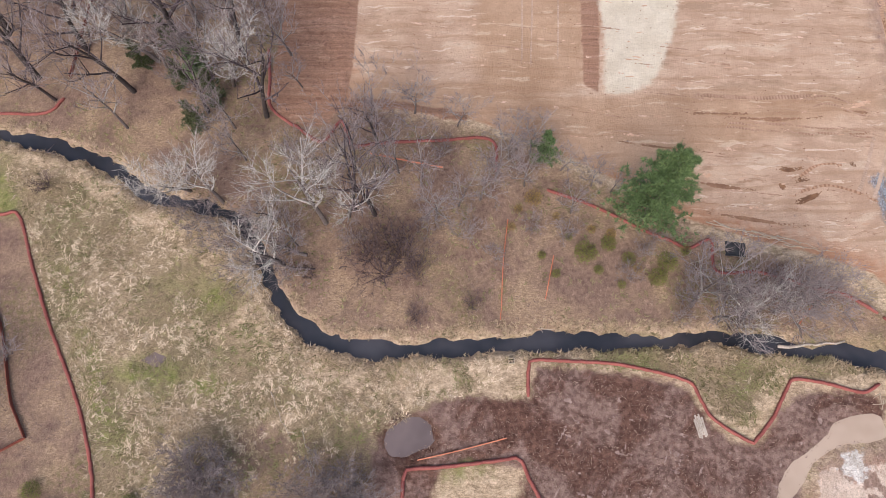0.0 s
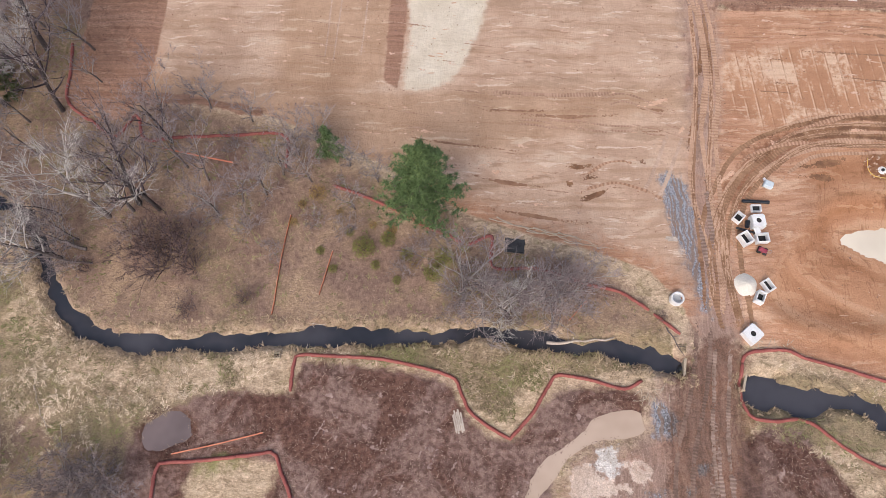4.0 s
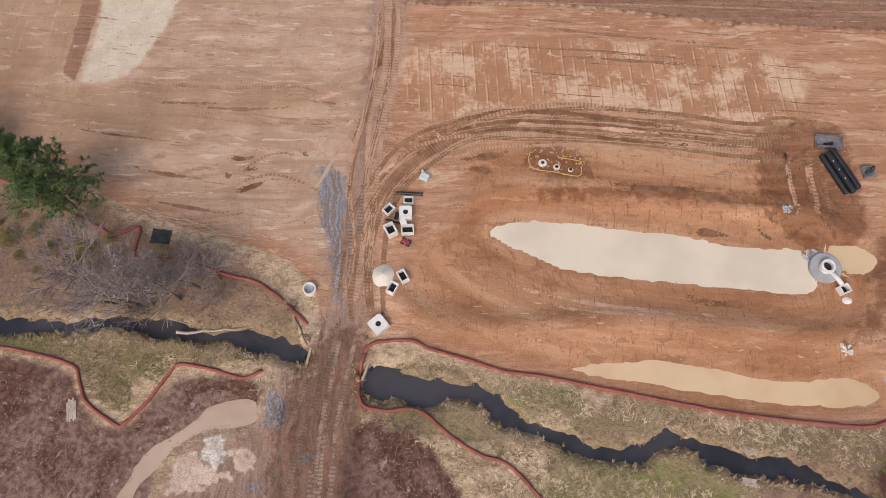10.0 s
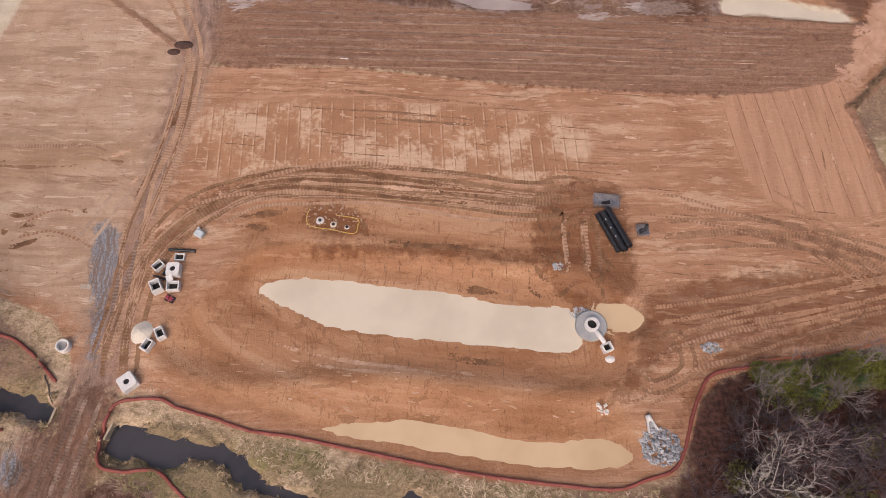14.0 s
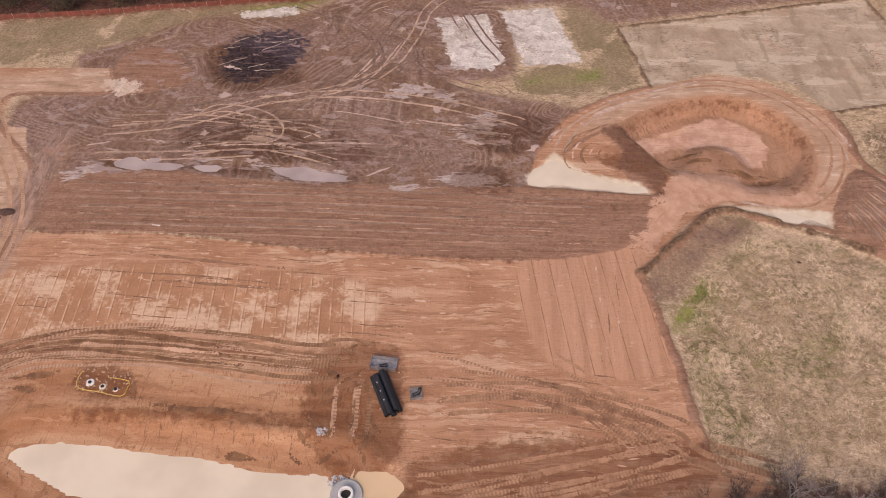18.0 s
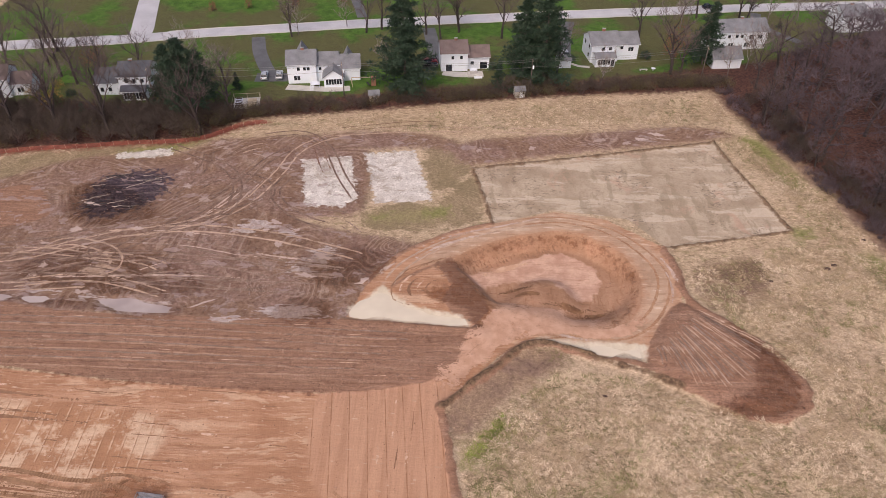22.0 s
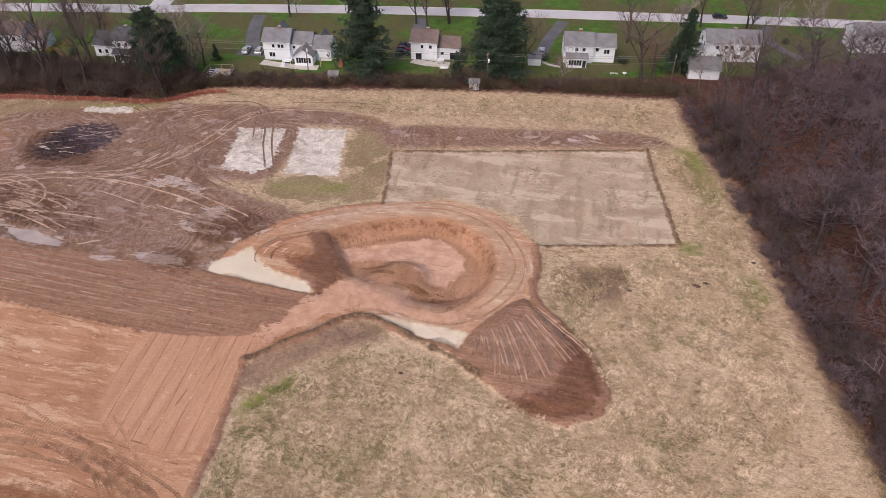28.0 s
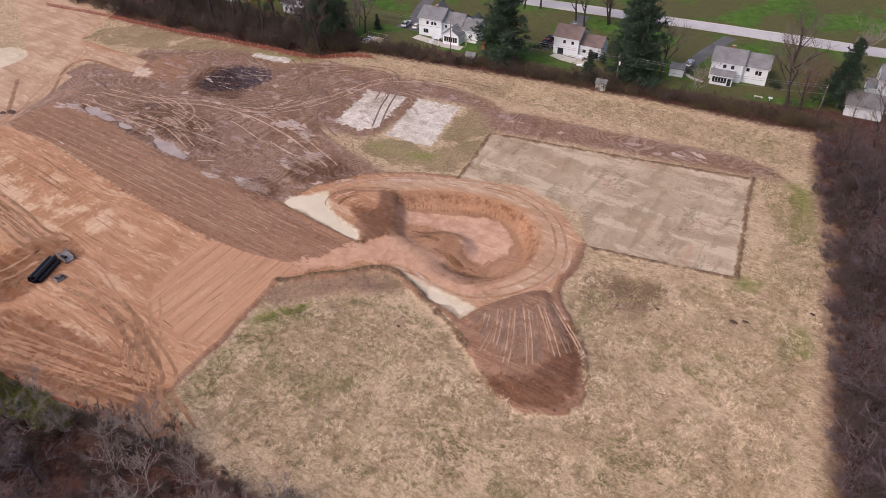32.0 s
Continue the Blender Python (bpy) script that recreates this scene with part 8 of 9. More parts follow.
for k in range(9):
    log(37 + 1.35 * k, 35.2 - 0.36 * k + 0.3 * math.sin(3 * k), -15 + 7 * math.sin(5 * k), 4.5 + k % 3, 0.09, "pale felled pole in a loose windrow", M_WOOD, forks=0)
log(46, 19.3, 4, 8.5, 0.22, "bleached log lying along the creek bank")
log(50.5, 19.0, -3, 5, 0.16)
log(41, 20.8, -20, 5, 0.14)
log(-20.5, 32.0, 160, 6, 0.25, "dark uprooted trunk across the creek", M_BARK, 0.8, forks=6)
log(-21, 29.5, 175, 9, 0.16, "dark uprooted trunk across the creek", M_BARK, 0.8, forks=5)
log(-55, 46.5, -12, 5, 0.16, "dark driftwood at the creek bend", M_BARK)
log(-50, 46.6, -25, 5, 0.14, "dark driftwood at the creek bend", M_BARK)
log(-1.0, 18.3, 80, 1.2, 0.08)
log(12, 21.4, 2, 4, 0.1)
log(-19.5, 10.5, -62, 6.5, 0.06, "thin bleached pole lying in straw grass")
log(-15.8, 6.2, -68, 5.5, 0.05, "thin bleached pole lying in straw grass")
log(57.6, 19.2, -62, 4.0, 0.1, "dead branch at the culvert end", M_BARK, forks=4)
log(88, 12.2, -10, 4.5, 0.05, "thin pale pole on the bank")
for k in range(16):
    log(53.2 + rnd.uniform(-1, 3.0), 12.6 + rnd.uniform(-0.9, 1.0), rnd.uniform(0, 360), rnd.uniform(0.8, 2.0), 0.06, "short broken stick in a debris pile", M_WOOD, forks=0, group="debris sticks")
for k in range(10):
    log(69.5 + rnd.uniform(-2, 3), 18.9 + rnd.uniform(-0.5, 0.6), rnd.uniform(0, 360), rnd.uniform(0.5, 1.4), 0.05, "short broken stick in a debris pile", M_WOOD, forks=0, group="debris sticks")
for k in range(14):
    log(41 + rnd.uniform(-3, 3), 19.7 + rnd.uniform(-0.9, 1.0), rnd.uniform(0, 360), rnd.uniform(1.2, 3.4), 0.06, "dead branch caught in the creek", M_BARK, forks=2, group="creek branches")
for k in range(6):
    log(118 + rnd.uniform(-12, 12), 5 + rnd.uniform(-2.4, 2.0), rnd.uniform(0, 360), rnd.uniform(1.0, 3.0), 0.05, "dead branch caught in the creek", M_LOG, forks=2, group="creek branches")


def plank_stack(x, y, turn, n, length, label):
    root = thing("plank_stack", label, "planks", "plank stacks", at=at_ground(x, y, turn, 0.02))
    part("bearer", Soup().box(0, -length * 0.3, 0.03, n * 0.24, 0.1, 0.1), M_WOOD, root)
    part("bearer", Soup().box(0, length * 0.3, 0.03, n * 0.24, 0.1, 0.1), M_WOOD, root)
    for k in range(n):
        part("plank", Soup().box((k - (n - 1) / 2) * 0.23, 0.25 * math.sin(7 * k), 0.1, 0.2, length * (0.8 + 0.2 * (k % 2)), 0.05, 2 * math.sin(3 * k), 0.008), M_LOG, root)
    return root


plank_stack(30.7, 9.2, 12, 5, 2.8, "weathered pale planks lying on mulch")
plank_stack(112.1, 5.4, 80, 5, 1.7, "weathered plank bridge at the creek bank")
plank_stack(111.4, 1.7, 80, 4, 1.8, "weathered plank bridge at the creek bank")
plank_stack(58.9, 33.0, 88, 3, 1.6, "short boards laid on tracked clay")
crate = thing("timber_crate", "small open timber crate at the stream bank", "crate", at=at_ground(8.4, 17.2, 5))
for cx, cy, sx, sy in ((0, -0.3, 0.75, 0.06), (0, 0.3, 0.75, 0.06), (-0.35, 0, 0.06, 0.54), (0.35, 0, 0.06, 0.54)):
    part("side_board", Soup().box(cx, cy, 0.25, sx, sy, 0.5), M_WOOD, crate)
# crate floor with the inner shade put into its colour
part("crate_floor", Soup().box(0, 0, 0.06, 0.62, 0.52, 0.04), M_INNER_SHADE, crate)

# culvert headwalls where the causeway crosses the creek
for x, y, turn, wide in ((66.0, 15.1, 72, 3.8), (58.6, 16.0, 80, 2.6)):
    cul = thing("culvert", "timber-faced culvert end under the haul road", "culvert", "culverts", at=pose(x, y, -1.0, 0, 0, turn))
    part("headwall", Soup().box(0, 0, 0.55, wide, 0.3, 1.1, 0, 0.03), M_WOOD, cul)
    part("culvert_pipe", Soup().tube([(0, -0.6, 0.1), (0, 0.6, 0.1)], 0.4, 14), M_PIPE, cul, shade=True)

# white conduit on the tilled strip and dark clods in the far grass
con = thing("white_pipe_length", "short white plastic pipe on tilled soil", "pipe", at=at_ground(90.2, 71.6, -4, 0.06))
part("barrel", Soup().tube([(-0.6, 0, 0.05), (0.6, 0, 0.05)], 0.07, 8), M_CONC, con, shade=True)
part("coupling", Soup().tube([(0.45, 0, 0.05), (0.62, 0, 0.05)], 0.1, 8), M_CONC, con, shade=True)
M_CLOD = surface("dark_clods", (0.045, 0.025, 0.02), (0.12, 0.07, 0.055), 5, 1, 0.95, 0.03)
for x, y, s in ((239.3, 97.6, 0.7), (241, 98.6, 0.6), (250, 106.5, 0.5), (192.5, 66.2, 0.4), (227.5, 93.8, 0.4), (64.8, 74.2, 1.2), (63.4, 72.8, 0.9), (253, 112, 0.5)):
    mound("soil_mound", "small dark heap of clods in dry grass", "soil heap", x, y, s * 1.3, s * 0.8, s * 0.55, M_CLOD, int(x), 5, 12)

# charred brush patch
rr = random.Random(5)
for k in range(26):
    log(99.5 + rr.uniform(-7, 7), 118 + rr.uniform(-6.5, 6.5), rr.uniform(5, 40), rr.uniform(2, 6), 0.07, "charred stick in a burnt brush patch", M_TARP if k % 3 else M_LOG, forks=1, group="charred sticks")

# ---- gardens, street and houses beyond the hedge ----


def road_strip(name, text, half, mat, label, category="road", lift=0.05):
    return tagged(part(name, ribbon(spline(pts(text), 2.0), half, lift), mat, None, "", True), label, category, kind="structure")


road_strip("road", "-60,170 0,183.5 49.3,193.3 71.2,197.6 96.3,203.8 147.2,213.6 201.2,222.2 260,231 331,239 420,252", 3.2, M_ROAD, "pale worn residential road")
road_strip("road", "73.5,199 72.5,205 70.2,214 66.4,229 58,262 50,300", 3.4, M_ROAD, "pale side road", lift=0.07)
for off, nm in ((3.35, "kerb"), (-3.35, "kerb")):
    line = spline(pts("-60,170 0,183.5 49.3,193.3 71.2,197.6 96.3,203.8 147.2,213.6 201.2,222.2 260,231 331,239"), 2.5)
    so = Soup()
    seg = []
    for i, q in enumerate(line):
        t = line[min(i + 1, len(line) - 1)] - line[max(i - 1, 0)]
        n = np.array([-t[1], t[0]]) / np.linalg.norm(t)
        p = q + n * off
        if off > 0 and 66 < p[0] < 79:
            if len(seg) > 2:
                so.tube(seg, 0.14, 4)
            seg = []
            continue
        seg.append((p[0], p[1], hz(*p) + 0.06))
    so.tube(seg, 0.14, 4)
    tagged(part("kerb", so, M_PATIO), "pale concrete kerb along the road", "kerb", kind="structure")
road_strip("driveway", "109.3,200.5 112,190 115.5,181 118.5,175", 2.0, M_ASPH, "dark asphalt driveway", "driveway", 0.06)
road_strip("driveway", "114.5,173.5 119.5,173.8 123.5,174", 2.6, M_ASPH, "dark asphalt parking apron", "driveway", 0.08)
road_strip("driveway", "139,217.5 136.5,228 133,240", 1.6, M_ASPH, "dark asphalt driveway", "driveway", 0.06)
road_strip("driveway", "160.5,210 162,199 163,188 161,180", 2.0, M_ASPH, "dark asphalt driveway", "driveway", 0.06)
road_strip("driveway", "205,217 202.5,205 201,194 200,188", 1.9, M_ASPH, "dark asphalt driveway", "driveway", 0.06)
road_strip("driveway", "268,227 266,220 268,212 274,204", 1.6, M_ASPH, "dark asphalt driveway", "driveway", 0.06)
road_strip("driveway", "322,241 330,252 345,270", 1.6, M_ASPH, "dark asphalt driveway", "driveway", 0.06)
road_strip("patio", "124,168.2 130,167.6 136,167.4 141,168.0", 1.5, M_PATIO, "curved pale stone patio", "patio", 0.06)
road_strip("patio", "165.5,178.2 169,177.4 173,177.3", 1.6, M_PATIO, "curved pale stone patio", "patio", 0.06)
road_strip("path", "200.5,190 201,186.5 204,184.2 207,183.6", 0.6, M_PATIO, "curved pale garden path", "path", 0.06)


def house(x, y, turn, blocks, label, roof, openings=(), chimneys=(), siding=None):
    """Blocks: x, y, width, depth, eaves, rise, ridge axis. Openings: block, face, along, sill, width, height, kind."""
    root = thing("house", label, "house", "houses", at=pose(x, y, 0.0, 0, 0, turn))
    siding = siding or M_SIDING
    for bx, by, w, d, eave, rise, axis in blocks:
        so = Soup()
        x0, x1, y0, y1 = bx, bx + w, by, by + d
        if axis == "x":
            vs = [(x0, y0, -0.3), (x1, y0, -0.3), (x1, y1, -0.3), (x0, y1, -0.3), (x0, y0, eave), (x1, y0, eave), (x1, y1, eave), (x0, y1, eave), (x0, (y0 + y1) / 2, eave + rise), (x1, (y0 + y1) / 2, eave + rise)]
            so.add(vs, [(0, 1, 5, 4), (2, 3, 7, 6), (1, 2, 6, 9, 5), (3, 0, 4, 8, 7), (4, 5, 9, 8), (6, 7, 8, 9), (3, 2, 1, 0)])
        else:
            vs = [(x0, y0, -0.3), (x1, y0, -0.3), (x1, y1, -0.3), (x0, y1, -0.3), (x0, y0, eave), (x1, y0, eave), (x1, y1, eave), (x0, y1, eave), ((x0 + x1) / 2, y0, eave + rise), ((x0 + x1) / 2, y1, eave + rise)]
            so.add(vs, [(0, 1, 5, 8, 4), (2, 3, 7, 9, 6), (1, 2, 6, 5), (3, 0, 4, 7), (4, 8, 9, 7), (5, 6, 9, 8), (3, 2, 1, 0)])
        part("wall", so, siding, root)
        ro = Soup()
        o, th = 0.35, 0.16
        half = (d if axis == "x" else w) / 2
        drop = rise * o / half
        for s in (-1, 1):
            if axis == "x":
                cy = (y0 + y1) / 2
                a, b = (x0 - o, cy, eave + rise + 0.03), (x1 + o, cy, eave + rise + 0.03)
                e = cy + s * (half + o)
                c, f = (x1 + o, e, eave - drop + 0.03), (x0 - o, e, eave - drop + 0.03)
            else:
                cx = (x0 + x1) / 2
                a, b = (cx, y0 - o, eave + rise + 0.03), (cx, y1 + o, eave + rise + 0.03)
                e = cx + s * (half + o)
                c, f = (e, y1 + o, eave - drop + 0.03), (e, y0 - o, eave - drop + 0.03)
            top = [(p[0], p[1], p[2] + th) for p in (a, b, c, f)]
            ro.add([a, b, c, f, *top], [(0, 1, 2, 3), (4, 5, 6, 7), (0, 1, 5, 4), (1, 2, 6, 5), (2, 3, 7, 6), (3, 0, 4, 7)])
        rf = part("roof", ro, roof, root)
        gut = Soup()
        if axis == "x":
            gut.box((x0 + x1) / 2, y0 - o, eave - drop + 0.05, w + 2 * o, 0.12, 0.12)
            part("gutter", gut, M_TRIM, rf)
    for cx, cy, top in chimneys:
        ch = part("chimney", Soup().box(cx, cy, top - 0.7, 0.8, 0.6, 1.8, 0, 0.03), M_BRICK, root)
        part("chimney_cap", Soup().box(cx, cy, top + 0.25, 0.95, 0.75, 0.12, 0, 0.02), M_CONC2, ch)
    for k, face, along, sill, ww, hh, kind in openings:
        bx, by, w, d, eave, rise, axis = blocks[k]
        cz = sill + hh / 2
        if face == "s":
            c, sx, sy = (bx + along, by - 0.03, cz), ww, 0.08
        elif face == "w":
            c, sx, sy = (bx - 0.03, by + along, cz), 0.08, ww
        else:
            c, sx, sy = (bx + w + 0.03, by + along, cz), 0.08, ww
        fr = part("window_frame" if kind == "w" else "door_frame", Soup().box(*c, sx + (0.2 if sx > 0.1 else 0), sy + (0.2 if sy > 0.1 else 0), hh + 0.2, 0, 0.02), M_TRIM, root)
        if kind == "w" and ww > 1.1:
            n = max(2, round(ww / 0.75))
        else:
            n = 1
        for j in range(n):
            u = (j + 0.5) / n - 0.5
            pw = ww / n - (0.1 if n > 1 else 0)
            if sx > 0.1:
                so = Soup().box(c[0] + u * ww, c[1] - 0.04, cz, pw, 0.05, hh)
            else:
                so = Soup().box(c[0] + (-0.04 if face == "w" else 0.04), c[1] + u * ww, cz, 0.05, pw, hh)
            part("pane" if kind == "w" else "door_leaf", so, M_GLASS if kind in "wg" else M_TRIM, fr)
    return root


def W(k, face, xs_, sill, ww=0.9, hh=1.2):
    return [(k, face, a, sill, ww, hh, "w") for a in xs_]


house(124.2, 170.2, 7, [(0, 0, 7.6, 8.5, 5.3, 2.2, "x"), (7.6, 1.2, 6.0, 7.0, 4.4, 2.1, "x"), (9.6, -3.2, 5.2, 5.0, 2.9, 1.9, "y"), (13.6, 0.6, 5.6, 7.2, 3.6, 2.3, "x"), (2.2, 4.5, 3.2, 4.6, 5.3, 2.6, "y"), (14.6, 4, 3.0, 4.4, 3.6, 2.7, "y")],
      "white clapboard two-storey house with a grey roof and sunroom", M_ROOF,
      W(0, "s", (3.0, 4.6, 5.6), 3.6, 0.7, 0.9) + W(0, "s", (2.4,), 0.9, 1.7, 1.2) + [(0, "s", 6.6, 0.1, 0.9, 2.0, "d")] + W(1, "s", (1.0,), 3.0, 0.7, 0.8) + W(2, "s", (2.6,), 0.8, 4.2, 1.5) + W(0, "w", (2, 5.5), 3.4), [(4.2, 4.2, 7.9)])
house(165.0, 179.0, 6, [(0, 0, 7.4, 8.0, 5.3, 2.1, "x"), (7.4, 1.2, 6.2, 6.5, 3.6, 2.0, "x")],
      "white house with a dull brown roof and rear patio", M_ROOF2,
      W(0, "s", (3.2, 5.6), 3.6, 0.7, 0.9) + [(0, "s", 2.2, 0.1, 1.7, 2.0, "g")] + W(1, "s", (1.4,), 1.4, 0.9, 0.9) + [(1, "s", 4.6, 0.1, 2.0, 2.0, "g")], [(4.4, 4.0, 7.8)])
house(207.5, 186.8, 8, [(0, 0, 8.0, 8.5, 5.0, 2.3, "x"), (8.0, 1.0, 6.2, 7.5, 4.6, 2.2, "x"), (0.6, -3.2, 5.6, 3.4, 2.7, 0.8, "x")],
      "white clapboard house with a grey roof and glazed porch", M_ROOF,
      W(0, "s", (3.4, 5.4), 3.5, 0.8, 0.9) + W(0, "w", (2.2, 6), 3.4) + W(0, "w", (2.2,), 0.9) + W(1, "s", (1.2,), 3.2, 0.8, 0.9) + W(1, "s", (3.9,), 2.6, 1.6, 1.1) + W(2, "s", (2.4,), 0.7, 3.6, 1.5) + [(2, "s", 4.9, 0.1, 0.9, 2.0, "g")], [(4.3, 4.4, 7.9)])
house(246.5, 197.0, 8, [(0, 0, 15.0, 8.5, 5.3, 2.3, "x"), (-2.2, 0.8, 2.4, 5.5, 2.5, 0.7, "x")],
      "long white two-storey house with a grey roof", M_ROOF,
      W(0, "s", (3.0, 5.4, 7.0), 3.6, 0.8, 0.9) + W(0, "s", (10, 12.6), 3.2, 1.5, 1.1) + W(0, "s", (4.0, 9.0), 0.8, 1.5, 1.2) + W(0, "w", (2.4, 5.6), 3.5), [(8.0, 4.4, 7.9)])
house(241.5, 183.8, 6, [(0, 0, 8.2, 6.5, 3.0, 2.2, "x")], "white garage building with a weathered grey roof", M_ROOF, W(0, "w", (3.0,), 1.0) + [(0, "s", 6.6, 0.1, 0.9, 2.0, "d")])
house(76.2, 161.5, 6, [(0, 0, 6.2, 8.0, 3.4, 2.4, "x"), (6.2, -0.5, 8.0, 8.5, 5.2, 2.2, "x"), (7.4, -3.6, 6.0, 3.2, 2.6, 0.7, "x")],
      "white house with a dark grey roof and screened porch", surface("dark_slate_shingles", (0.05, 0.052, 0.064), (0.11, 0.115, 0.135), 9, 0.5, 0.85, 0.03),
      W(0, "s", (1.5, 3.5), 1.0, 0.8, 1.1) + W(1, "s", (2.0, 4.0, 6.0), 3.5, 0.8, 1.0) + W(2, "s", (3.0,), 0.5, 5.2, 1.7), [(9.0, 4.0, 7.6)])
house(289, 212, 8, [(0, 0, 8.0, 8.0, 5.2, 2.2, "x"), (8.0, 0.8, 7.0, 7.0, 3.4, 2.0, "x")], "pale house half hidden behind bare trees", M_ROOF, W(0, "s", (2.5, 5.5), 3.5) + W(1, "s", (2, 5), 1.0), [(4, 4, 7.6)])
house(46, 158, 10, [(0, 0, 9.0, 8.0, 5.0, 2.2, "x"), (9, 1, 5, 6.5, 3.2, 1.8, "x")], "white house with a brown roof beyond the hedge", M_ROOF2, W(0, "s", (2.5, 4.5, 6.5), 3.2) + W(1, "s", (2.2,), 0.9, 1.6, 1.2) + W(0, "w", (3, 5), 3.2), [(5, 4, 7.4)])
house(44, 236, 12, [(0, 0, 13.0, 8.0, 4.8, 2.2, "x")], "pale house across the road", M_ROOF, W(0, "s", (2.5, 5, 8, 11), 1.2))
house(340, 248, 10, [(0, 0, 13.0, 8.0, 4.8, 2.2, "x")], "pale house across the road", M_ROOF, W(0, "s", (2.5, 5, 8, 11), 1.2))

# the porch stairs, deck and sheds
deck = thing("deck", "white timber deck with steps and rails", "deck", at=pose(131.6, 168.6, 0.0, 0, 0, 7))
part("platform", Soup().box(0, 0.3, 0.9, 2.4, 2.0, 0.15, 0, 0.02), M_TRIM, deck)
for k in range(5):
    part("step", Soup().box(-0.8, -1.0 - 0.28 * k, 0.75 - 0.17 * k, 1.1, 0.3, 0.06), M_TRIM, deck)
for cx, cy in ((-1.1, -0.6), (1.1, -0.6), (-1.1, 1.2), (1.1, 1.2)):
    part("post", Soup().box(cx, cy, 0.9, 0.12, 0.12, 1.9), M_TRIM, deck)
part("rail", Soup().box(0.5, -0.62, 1.75, 1.4, 0.08, 0.1), M_TRIM, deck)
deck2 = thing("deck", "pale deck with a hot tub behind the brown-roofed house", "deck", at=pose(174.5, 177.2, 0.0, 0, 0, 6))
part("platform", Soup().box(0, 0, 0.3, 4.2, 2.6, 0.6, 0, 0.03), M_PATIO, deck2)
part("hot_tub", Soup().box(-0.5, 0.6, 1.0, 1.9, 1.9, 0.8, 0, 0.1), M_PATIO, deck2)
part("tub_cover", Soup().box(-0.5, 0.6, 1.46, 1.95, 1.95, 0.12, 0, 0.04), M_TRIM, deck2)
part("step", Soup().box(0.6, -1.7, 0.14, 2.2, 0.8, 0.28), M_TRIM, deck2)


def shed(x, y, turn, w, d, h, mat, roofm, label):
    root = thing("shed", label, "shed", "sheds", at=pose(x, y, 0, 0, 0, turn))
    so = Soup()
    so.add([(-w / 2, -d / 2, -0.1), (w / 2, -d / 2, -0.1), (w / 2, d / 2, -0.1), (-w / 2, d / 2, -0.1), (-w / 2, -d / 2, h), (w / 2, -d / 2, h), (w / 2, d / 2, h), (-w / 2, d / 2, h), (-w / 2, 0, h + 0.8), (w / 2, 0, h + 0.8)],
           [(0, 1, 5, 4), (2, 3, 7, 6), (1, 2, 6, 9, 5), (3, 0, 4, 8, 7), (4, 5, 9, 8), (6, 7, 8, 9)])
    part("wall", so, mat, root)
    for s in (-1, 1):
        ro = Soup()
        a = [(-w / 2 - 0.2, 0, h + 0.84), (w / 2 + 0.2, 0, h + 0.84), (w / 2 + 0.2, s * (d / 2 + 0.2), h - 0.1), (-w / 2 - 0.2, s * (d / 2 + 0.2), h - 0.1)]
        ro.add(a + [(p[0], p[1], p[2] + 0.1) for p in a], [(0, 1, 2, 3), (4, 5, 6, 7), (0, 1, 5, 4), (1, 2, 6, 5), (2, 3, 7, 6), (3, 0, 4, 7)])
        part("roof", ro, roofm, root)
    part("door_leaf", Soup().box(w * 0.1, -d / 2 - 0.03, h * 0.45, 0.9, 0.05, h * 0.85), M_TRIM, root)
    return root


shed(148.0, 161.8, 10, 2.6, 2.4, 1.9, surface("dull_shed_board", (0.30, 0.26, 0.23), (0.42, 0.37, 0.33)), M_ROOF, "small weathered garden shed in the hedge")
shed(185.8, 165.5, 10, 2.6, 2.4, 1.9, surface("grey_shed_board", (0.40, 0.37, 0.35), (0.52, 0.49, 0.46)), M_ROOF, "small grey garden shed in the hedge")
shed(199.5, 184.8, 8, 3.6, 3.8, 2.2, M_SIDING, M_ROOF, "white shed with a grey roof at the drive end")

play = thing("play_set", "timber swing set with a red roofed tower", "play set", at=pose(145.5, 170.0, 0.0, 0, 0, 5))
part("tower", Soup().box(1.6, 0, 1.2, 1.3, 1.3, 2.4, 0, 0.03), M_BRICK, play, "dark red tower")
part("beam", Soup().tube([(-4.2, 0, 2.3), (1.4, 0, 2.3)], 0.09, 6), M_WOOD, play)
for cx in (-4.0, -4.4):
    part("leg", Soup().tube([(cx, (-1.0 if cx > -4.2 else 1.0), 0), (-4.2, 0, 2.3)], 0.08, 6), M_WOOD, play)
part("slide", Soup().box(0.2, -0.9, 0.9, 0.5, 2.2, 0.08, 20), M_TARP, play, "dark green slide")

gard = thing("raised_garden", "fenced kitchen garden with timber raised beds", "garden beds", at=pose(115.5, 158.6, hz(115.5, 158.6), 0, 0, 8))
part("gravel_floor", Soup().box(0, 0, 0.03, 6.6, 6.0, 0.08), M_PATIO, gard)
for k in range(4):
    bx, by = -2.0, -1.9 + 1.3 * k
    bed = part("bed_frame", Soup().box(bx, by, 0.25, 1.7, 0.9, 0.4, 0, 0.02), M_TRIM, gard)
    part("bed_soil", Soup().box(bx, by, 0.46, 1.45, 0.65, 0.04), M_CLOD, bed)
for k in range(3):
    part("bed_frame", Soup().box(1.4, -1.8 + 1.6 * k, 0.25, 2.2, 0.9, 0.4, 0, 0.02), M_WOOD, gard)
for cx in (-3.3, 0, 3.3):
    for cy in (-3, 3):
        part("post", Soup().box(cx, cy, 0.7, 0.1, 0.1, 1.4), M_WOOD, gard)
